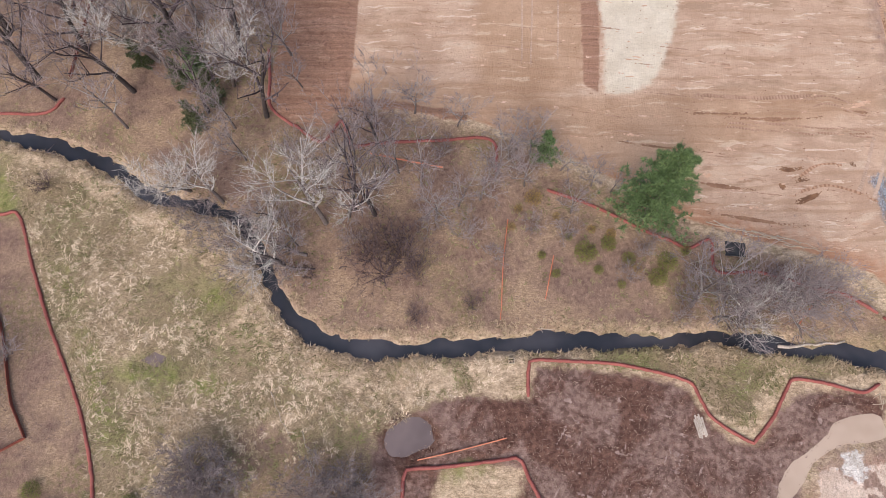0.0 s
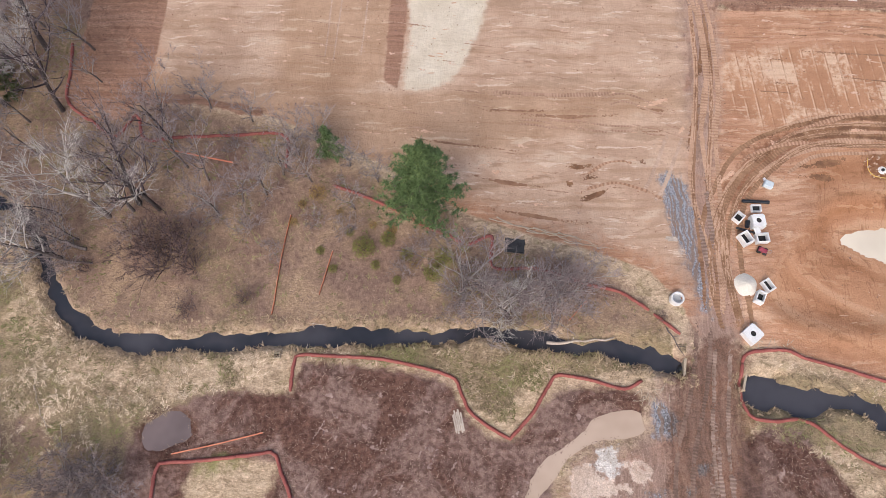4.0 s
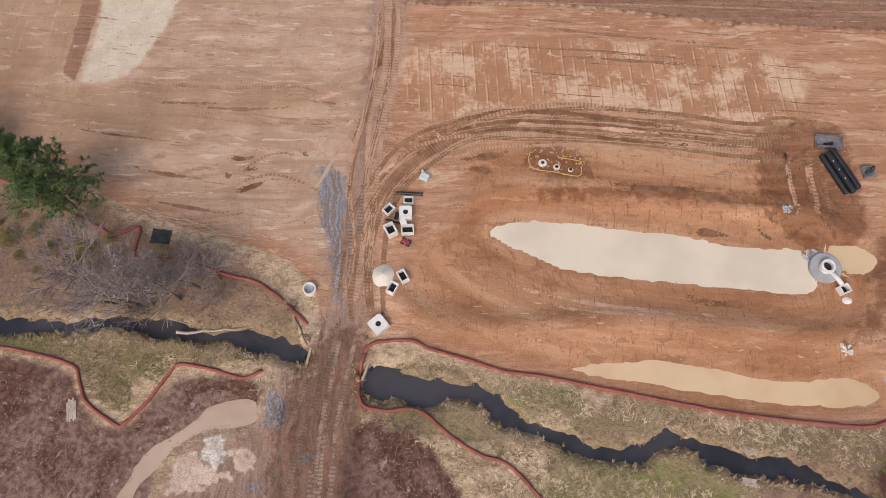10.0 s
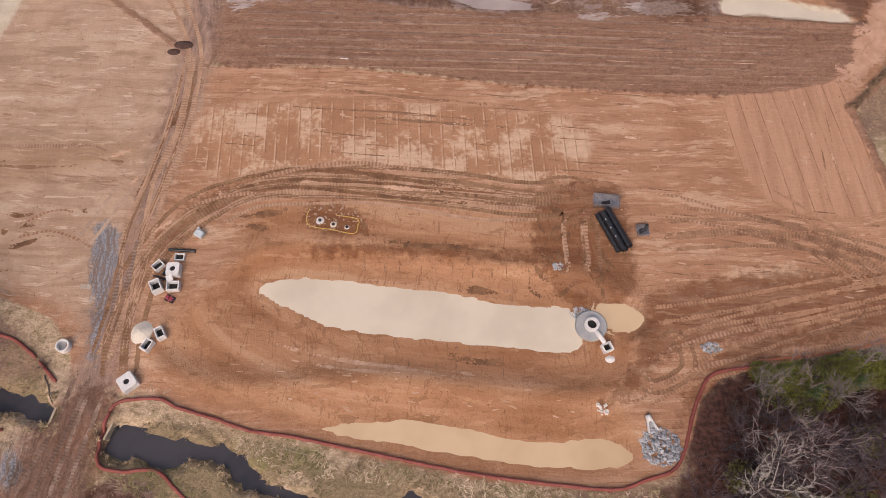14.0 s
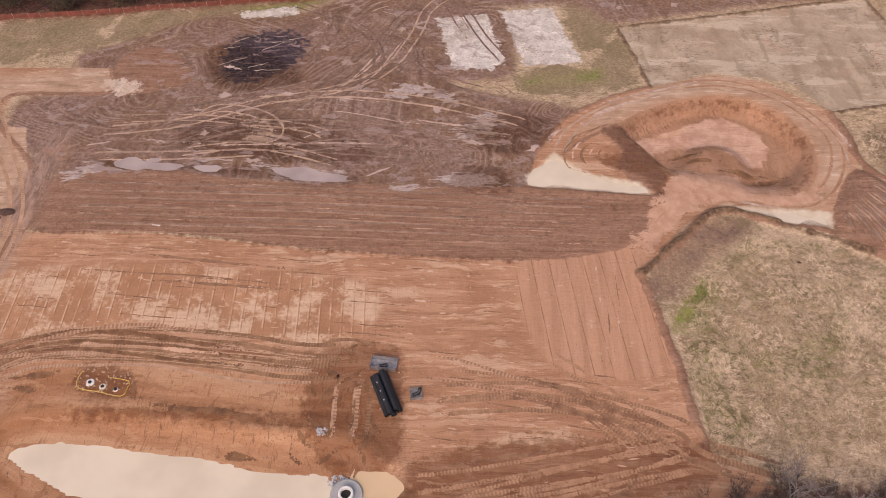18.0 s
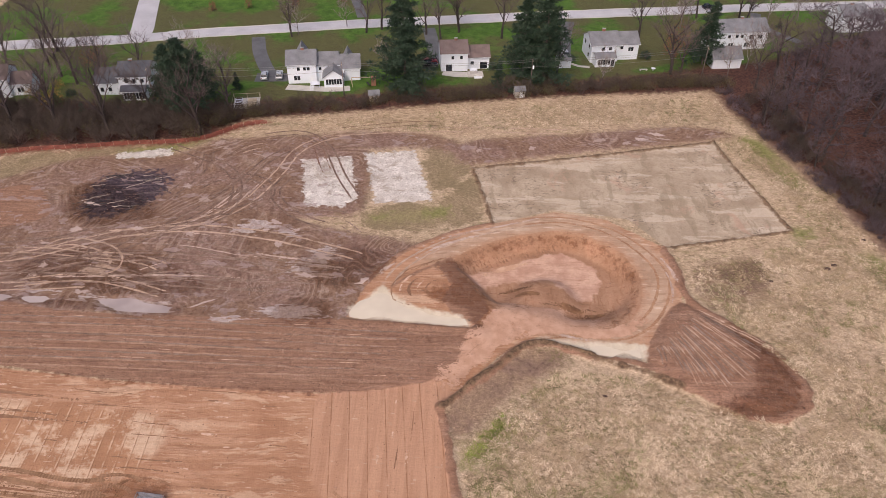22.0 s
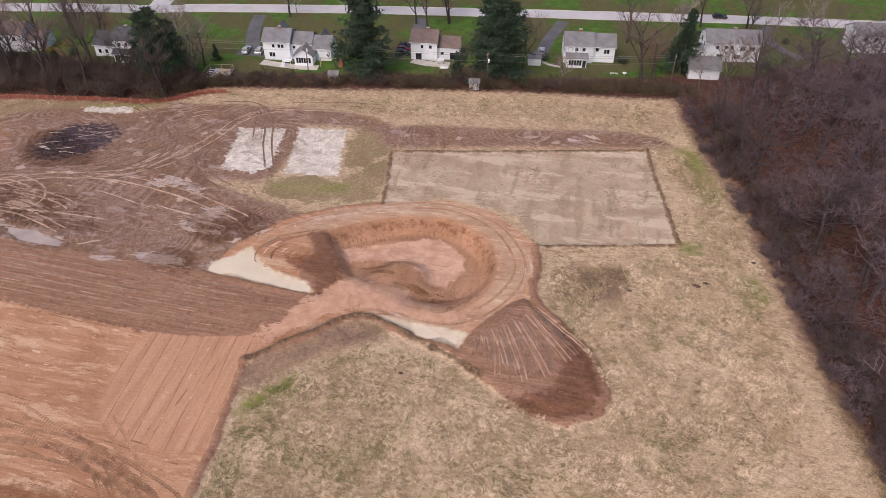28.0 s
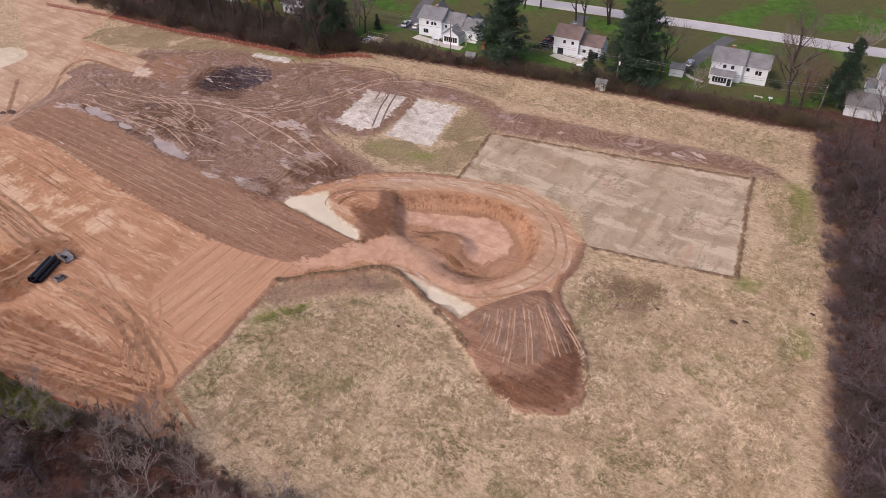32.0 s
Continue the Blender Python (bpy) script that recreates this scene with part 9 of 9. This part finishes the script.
for cy in (-3, 3):
    part("rail", Soup().box(0, cy, 1.3, 6.6, 0.06, 0.08), M_WOOD, gard)
for cx in (-3.3, 3.3):
    part("rail", Soup().box(cx, 0, 1.3, 0.06, 6.0, 0.08), M_WOOD, gard)


def car(x, y, turn, paint, label):
    root = thing("car", label, "car", "parked cars", at=pose(x, y, 0.1 + hz(x, y), 0, 0, turn))
    prof = [(-2.25, 0.35), (-2.3, 0.75), (-2.1, 0.95), (-1.1, 1.02), (-0.45, 1.0), (0.95, 1.0), (2.1, 0.95), (2.25, 0.7), (2.2, 0.35)]
    cab = [(-1.9, 0.98), (-1.6, 1.5), (-0.1, 1.58), (0.75, 1.02)]
    for nm, pr, wd, mt in (("body", prof, 0.88, paint), ("cabin_glass", cab, 0.74, M_GLASS)):
        so = Soup()
        n = len(pr)
        so.add([(p[0], -wd, p[1]) for p in pr] + [(p[0], wd, p[1]) for p in pr], [tuple(range(n)), tuple(reversed(range(n, 2 * n)))] + [(i, n + i, n + (i + 1) % n, (i + 1) % n) for i in range(n)])
        part(nm, so, mt, root)
    part("roof_panel", Soup().box(-0.9, 0, 1.57, 1.5, 1.36, 0.06, 0, 0.02), paint, root)
    for cx in (-1.4, 1.4):
        for cy in (-0.82, 0.82):
            wh = part("wheel", Soup().tube([(cx, cy - 0.1, 0.32), (cx, cy + 0.1, 0.32)], 0.33, 14), M_RUBBER, root, shade=True)
            part("rim", Soup().tube([(cx, cy - 0.105, 0.32), (cx, cy + 0.105, 0.32)], 0.19, 10), M_STEEL, wh)
    for cy in (-0.6, 0.6):
        part("headlight", Soup().box(2.24, cy, 0.72, 0.06, 0.35, 0.14), M_TRIM, root)
        part("tail_light", Soup().box(-2.28, cy, 0.78, 0.06, 0.25, 0.16), M_CARRED, root)
    return root


car(117.0, 173.6, 98, M_SILVER, "silver hatchback parked on the driveway")
car(121.0, 174.0, 98, M_SILVER, "silver sedan parked on the driveway")
car(124.2, 176.5, 98, M_CARBLK, "dark car parked beside the white house")
car(161.8, 181.5, 10, M_CARBLK, "black car parked beside the brown-roofed house")
car(161.6, 183.8, 12, M_CARRED, "dark red car parked beside the brown-roofed house")
car(161.5, 186.2, 12, M_CARBLK, "black car parked beside the brown-roofed house")
car(253.5, 230.6, 9, M_CARBLK, "dark car standing on the road")
car(200.8, 191.5, 95, M_SILVER, "grey car parked on the driveway")

# poles and wires along the gardens
WIRE = [(188.8, 167.5), (236.5, 177.0), (140, 163.5), (92, 158.5)]
M_CABLE = surface("weathered_cable", (0.16, 0.15, 0.15), (0.28, 0.27, 0.27))
for k, (x, y) in enumerate(WIRE):
    z0 = hz(x, y)
    pole = thing("utility_pole", "grey timber utility pole in the hedge", "utility pole", "utility poles", at=pose(x, y, z0))
    part("shaft", Soup().tube([(0, 0, -0.3), (0, 0, 9.5)], [0.15, 0.11], 8), M_BARK, pole, shade=True)
    part("crossarm", Soup().box(0, 0, 9.0, 0.12, 1.6, 0.12), M_WOOD, pole)
    if k in (0, 2):
        part("transformer", Soup().tube([(0.3, 0, 6.6), (0.3, 0, 7.5)], 0.22, 12), M_TRIM, pole, "pale grey transformer can", True)
for a, b in ((0, 1), (2, 0), (3, 2)):
    run = thing("overhead_wires", "thin overhead wires sagging between poles", "wires", "overhead wires")
    for off, zz in ((-0.6, 9.05), (0.6, 9.05), (0.0, 7.2)):
        A, B = WIRE[a], WIRE[b]
        part("wire", Soup().tube([(A[0] + (B[0] - A[0]) * u, A[1] + (B[1] - A[1]) * u + off, hz(*A) + zz - 3.2 * u * (1 - u)) for u in [i / 12 for i in range(13)]], 0.03, 4, False), M_CABLE, run)

bench = thing("garden_bench", "pale garden bench on the lawn", "bench", at=pose(221.8, 182.0, hz(221.8, 182), 0, 0, 5))
part("seat", Soup().box(0, 0, 0.5, 2.2, 0.6, 0.1), M_PATIO, bench)
for cx in (-0.9, 0.9):
    part("leg", Soup().box(cx, 0, 0.25, 0.12, 0.5, 0.5), M_PATIO, bench)
tbl = thing("garden_table", "small round white garden table", "table", at=pose(224.6, 182.3, hz(224.6, 182.3)))
part("tabletop", Soup().lathe([(0.6, 0.68), (0.6, 0.74), (0.02, 0.75)], 18), M_TRIM, tbl)
part("leg", Soup().tube([(0, 0, 0), (0, 0, 0.7)], 0.08, 8), M_TRIM, tbl)

# ---- loose cover: straw tufts, chips and clods ----


def scatter_stuff(name, label, areas, mat, seed, make):
    so = Soup()
    r = random.Random(seed)
    for outline, count in areas:
        line = np.array(pts(outline))
        lo, hi = line.min(0), line.max(0)
        X = np.array([[r.uniform(lo[0], hi[0]), r.uniform(lo[1], hi[1])] for _ in range(count)])
        for x, y in X[inside(line, X[:, 0], X[:, 1])]:
            z = hz(x, y)
            if z > -0.8:
                make(so, r, x, y, z)
    return tagged(part(name, so, mat), label, "ground cover", kind="stuff")


def straw_tuft(so, r, x, y, z):
    big = r.uniform(0.6, 1.3)
    lean = r.uniform(0, 6.283)
    for _ in range(5):
        a = lean + r.gauss(0, 0.9)
        L, w = 0.42 * big * r.uniform(0.6, 1.2), 0.05 * big
        c, s = math.cos(a), math.sin(a)
        bx, by = x + r.gauss(0, 0.08), y + r.gauss(0, 0.08)
        k = len(so.v)
        so.v += [(bx - s * w, by + c * w, z), (bx + s * w, by - c * w, z), (bx + c * L, by + s * L, z + 0.26 * big * r.uniform(0.5, 1.3))]
        so.f.append((k, k + 1, k + 2))


def chip(so, r, x, y, z):
    a = r.uniform(0, 3.14)
    L, w = r.uniform(0.06, 0.3), r.uniform(0.02, 0.05)
    c, s = math.cos(a), math.sin(a)
    k = len(so.v)
    so.v += [(x - c * L, y - s * L, z + 0.01), (x + s * w, y - c * w, z + 0.05), (x + c * L, y + s * L, z + 0.02), (x - s * w, y + c * w, z + 0.07)]
    so.f += [(k, k + 1, k + 3), (k + 1, k + 2, k + 3)]


def clod(so, r, x, y, z):
    d = r.uniform(0.05, 0.16)
    vs = [(x + d * r.uniform(0.6, 1.2) * math.cos(a), y + d * r.uniform(0.6, 1.2) * math.sin(a), z - 0.02) for a in (0, 1.57, 3.14, 4.71)]
    so.add(vs + [(x, y, z + d * r.uniform(0.5, 1.0))], [(0, 1, 4), (1, 2, 4), (2, 3, 4), (3, 0, 4)])


def tufted(name, a, b, c):
    gg = Graph(name)
    return gg.finish(gg.mix(gg.step(gg.noise(0.09, 4), 0.5, 0.62), gg.mix(gg.island(), a, b), gg.mix(gg.island(), a, c)), 0.85)


def flake(so, r, x, y, z):
    """A thin crust of dried mud, drawn out along the roller's way."""
    L, w, a = r.uniform(0.12, 0.75), r.uniform(0.05, 0.16), r.gauss(-0.05, 0.12)
    c, s = math.cos(a), math.sin(a)
    n = 6
    ring = [(x + c * L * math.cos(t) * r.uniform(0.7, 1.2) - s * w * math.sin(t), y + s * L * math.cos(t) + c * w * math.sin(t) * r.uniform(0.6, 1.3), z + 0.025) for t in [6.283 * k / n for k in range(n)]]
    so.add(ring, [tuple(range(n))])


M_FLAKE = tufted("pale_mud_crust", (0.47, 0.295, 0.19), (0.62, 0.43, 0.31), (0.55, 0.37, 0.26))
M_SMEAR = tufted("dark_damp_smears", (0.20, 0.10, 0.058), (0.31, 0.165, 0.098), (0.26, 0.14, 0.082))
CLAY_E = "70,69 90,69 118,66 148,64.5 166,67 169,48 171,35 150,30 134,33 128,40 128,48 110,49 90,51 76,49 69,46"
CLAY_W = "-13,80 -12,56 4,53 22,44 42,34.5 58,28 60,34 58,44 64,54 64,80"
scatter_stuff("mud_crust", "flakes of dried pale mud on rolled clay", [(CLAY_E, 450), (CLAY_W, 260), ("84,24 100,22 120,20 128,17 112,15.5 90,17 76,22", 120)], M_FLAKE, 21, flake)
scatter_stuff("loose_stones", "small loose stones and clods on clay", [(CLAY_E, 900), (CLAY_W, 900), ("66,20 66,70 69,70 69,46 64,36 63,20", 600), ("71,24 80,38 100,46 122,45 130,34 128,18 112,14 90,17 76,21", 500)], M_SMEAR, 23, clod)


def mud_smear(so, r, x, y, z):
    """A smooth slick of wet mud between the ruts."""
    L, w, a = r.uniform(0.6, 2.4), r.uniform(0.2, 0.8), r.uniform(-0.5, 0.7)
    c, s = math.cos(a), math.sin(a)
    n = 22
    ring = []
    for t in [6.283 * k / n for k in range(n)]:
        p, q = L * math.cos(t) * r.uniform(0.35, 1.3), w * math.sin(t) * r.uniform(0.3, 1.7)
        ring.append((x + c * p - s * q, y + s * p + c * q, hz(x + c * p - s * q, y + s * p + c * q) + 0.035))
    so.add(ring, [tuple(range(n))])


RUTTED = "72,90 97,87 121,84 151,84 155,96 140,106 132,114 131,136 114,139 104,130 92,112 74,104"
scatter_stuff("mud_slicks", "pale slick smears of mud in ruts", [(RUTTED, 55), ("171,137 198,144 226,149 230,146 197,139", 30)], tufted("pale_wet_mud", (0.36, 0.265, 0.225), (0.52, 0.41, 0.365), (0.42, 0.32, 0.28)), 24, mud_smear)
M_STRAW = tufted("straw_blades", (0.25, 0.18, 0.11), (0.47, 0.355, 0.225), (0.22, 0.21, 0.085))
M_CHIP = tufted("wood_chips", (0.10, 0.05, 0.04), (0.40, 0.29, 0.22), (0.20, 0.12, 0.10))
M_SOIL = tufted("soil_clods", (0.13, 0.07, 0.045), (0.32, 0.20, 0.13), (0.22, 0.13, 0.09))

def heights(x, y):
    """Ground heights of many plan points."""
    i = np.clip(np.searchsorted(xs, x) - 1, 0, len(xs) - 2)
    j = np.clip(np.searchsorted(ys, y) - 1, 0, len(ys) - 2)
    f, k = (x - xs[i]) / (xs[i + 1] - xs[i]), (y - ys[j]) / (ys[j + 1] - ys[j])
    return (H[j, i] * (1 - f) + H[j, i + 1] * f) * (1 - k) + (H[j + 1, i] * (1 - f) + H[j + 1, i + 1] * f) * k


def blades_over(name, label, areas, mat, seed, size, per, clump, flat=0.5, way=None):
    """Blades of grass or sticks over areas, in drifts."""
    r = np.random.RandomState(seed)
    P = []
    for outline, count in areas:
        line = np.array(pts(outline))
        lo, hi = line.min(0), line.max(0)
        q = lo + (hi - lo) * r.rand(count, 2)
        keep = inside(line, q[:, 0], q[:, 1]) & (lattice(q[:, 0], q[:, 1], clump, seed + 5) * 0.7 + lattice(q[:, 0], q[:, 1], clump * 0.3, seed + 6) * 0.3 > 0.42)
        P.append(q[keep])
    P = np.repeat(np.concatenate(P), per, 0)
    n = len(P)
    lean = 6.283 * lattice(P[:, 0], P[:, 1], 5.0, seed + 7) * 2 if way is None else way
    a = lean + r.randn(n) * 0.8
    P = P + r.randn(n, 2) * 0.12 * size / 0.42
    L = size * (0.5 + r.rand(n))
    w = size * 0.11 * (0.6 + 0.8 * r.rand(n))
    c, s = np.cos(a), np.sin(a)
    z = heights(P[:, 0], P[:, 1])
    V = np.empty((n, 3, 3), np.float32)
    V[:, 0] = np.stack([P[:, 0] - s * w, P[:, 1] + c * w, z], -1)
    V[:, 1] = np.stack([P[:, 0] + s * w, P[:, 1] - c * w, z], -1)
    V[:, 2] = np.stack([P[:, 0] + c * L, P[:, 1] + s * L, z + flat * L * (0.5 + r.rand(n))], -1)
    V = V[z > -0.8]
    n = len(V)
    me = bpy.data.meshes.new(name)
    me.vertices.add(3 * n)
    me.vertices.foreach_set("co", V.ravel())
    me.loops.add(3 * n)
    me.loops.foreach_set("vertex_index", np.arange(3 * n, dtype=np.int32))
    me.polygons.add(n)
    me.polygons.foreach_set("loop_start", np.arange(0, 3 * n, 3, dtype=np.int32))
    me.update(calc_edges=True)
    me.materials.append(mat)
    return tagged(new(name, me), label, "ground cover", kind="stuff")


WEST_MEADOW = "-60,44 -50,43 -44,40 -36,37 -28,34 -25,27 -20,21.4 -12,17.6 -2,17.4 9,17.4 6,14 -2,12 -8,8 -18,5 -22,-4 -40,-4 -43,10 -50,24"
SOUTH_BANK = "66,9 74,10 82,6 98,2 112,0 128,-5 86,-6 78,3"
NORTH_BANK = "68,17 80,14.4 92,12.2 110,9.2 126,7.6 132,8 132,2 112,5.5 100,8.5 88,9.5 76,14"
BEAK = "11,17 30,15.5 33,11 37,9 42,15 52,16 52,18 40,17.5 11,18.6"
EAST_MEADOW = "172,36 170.5,56 178,64.5 186,71 198,70 208,64 222,61 226,68 216,84 212,96 224,100 238,106 250,100 254,70 240,52 210,42 190,34"
EDGE_MEADOW = "236,150 246,128 252,104 243,104 238,130 231,143"
FAR_MEADOW = "120,148 168,156 205,163 238,166 238,152 205,151 170,146 135,146"
WOODSIDE = "-62,56 -40,52 -24,50 -14,53 6,48 17,42 26,38 38,31 47,28 54,24 56,20.6 33,22.4 8,21.6 -13,21 -19,25 -23,31 -27,37 -37,42 -60,51"
M_THATCH = tufted("bleached_thatch", (0.50, 0.385, 0.26), (0.76, 0.62, 0.46), (0.62, 0.50, 0.34))
M_RANK = tufted("rank_olive_grass", (0.16, 0.135, 0.06), (0.33, 0.275, 0.135), (0.24, 0.245, 0.085))
M_TWIGLET = tufted("fallen_twigs", (0.13, 0.082, 0.062), (0.38, 0.27, 0.195), (0.24, 0.16, 0.115))
blades_over("dry_grass", "tufts of flattened dry straw grass", [(WEST_MEADOW, 15000), (BEAK, 3000), (SOUTH_BANK, 4000), (NORTH_BANK, 5000), (EAST_MEADOW, 26000), (EDGE_MEADOW, 3500), (FAR_MEADOW, 6500)], M_STRAW, 11, 0.5, 4, 3.0)
blades_over("bleached_grass", "drifts of bleached matted grass", [(WEST_MEADOW, 9000), (BEAK, 500), (SOUTH_BANK, 3500), (NORTH_BANK, 3000), (EAST_MEADOW, 23000), (EDGE_MEADOW, 2000), (FAR_MEADOW, 4000)], M_THATCH, 41, 0.5, 4, 4.0, 0.3)
blades_over("rank_grass", "clumps of dull olive grass among straw", [(WEST_MEADOW, 4500), (BEAK, 2200), (SOUTH_BANK, 1600), (NORTH_BANK, 2600), (EAST_MEADOW, 3600), (EDGE_MEADOW, 1200), (FAR_MEADOW, 900), (WOODSIDE, 2500)], M_RANK, 71, 0.5, 5, 3.0, 0.5)
blades_over("rank_grass", "green-tinged grass beside the clay", [("173,38 172,56 182,68 196,66 212,56 208,46 190,36", 1000)], M_RANK, 75, 0.5, 5, 6.0, 0.5)
M_SPRING = tufted("fresh_spring_grass", (0.15, 0.19, 0.03), (0.34, 0.36, 0.10), (0.24, 0.29, 0.06))
blades_over("fresh_grass", "streak of fresh green grass beside the clay", [("170.5,53.6 171.3,56 174.2,59.8 177.4,63.2 178.3,62.5 176,59.2 173.2,55.6 171.5,53.4", 1500)], M_SPRING, 77, 0.45, 6, 1.2, 0.5)
blades_over("fallen_twigs", "fallen twigs and leaf litter under bare trees", [(WOODSIDE, 11000), ("-60,30 -52,26 -44,8 -60,2", 2500), ("-32,8 -8,8 -8,-3 -32,-3", 2500), ("244,165 256,104 258,60 300,50 320,190 270,180", 4000)], M_TWIGLET, 81, 0.42, 2, 4.0, 0.12)


def bank_tuft(so, r, x, y, z):
    for _ in range(2):
        straw_tuft(so, r, x + r.gauss(0, 0.15), y + r.gauss(0, 0.15), z + 0.02)


BANK = []
for bed in (CREEK_W, CREEK_E):
    for q in bed[::3]:
        BANK.append(("%.1f,%.1f %.1f,%.1f %.1f,%.1f %.1f,%.1f" % (q[0] - 2, q[1] - 2.6, q[0] + 2, q[1] - 2.6, q[0] + 2, q[1] + 2.6, q[0] - 2, q[1] + 2.6), 75))
scatter_stuff("bank_grass", "rank dry grass hanging over the creek banks", BANK, M_STRAW, 26, bank_tuft)
scatter_stuff("mulch_chips", "loose wood chips and sticks on mulch", [("10,12 12,16 29,13.5 32,9 37,6.5 43,12.5 52,13 52,9 42,3 36,-3 10,-3", 5200), ("-8,8 2,12 9,11 9,6 -4,5.5", 700), ("66,7 72,8 78,0 66,-3", 1100)], M_CHIP, 12, chip)
scatter_stuff("soil_clods", "crumbly clods on turned soil", [("68,81 88,83.5 150,81 172,79.5 173,77 166,70 148,66.5 117,68.3 90,71.2 70,71", 5200), ("202,76 209,87 222,75 223.5,68 220,64.5 215,63 206,68", 1800), ("75,90 120,84 150,84 155,96 136,110 130,130 110,136 92,126 74,110", 5200), ("164,95 174,102 195,107 203,94 197,82 184,83 172,86", 1500)], M_SOIL, 13, clod)
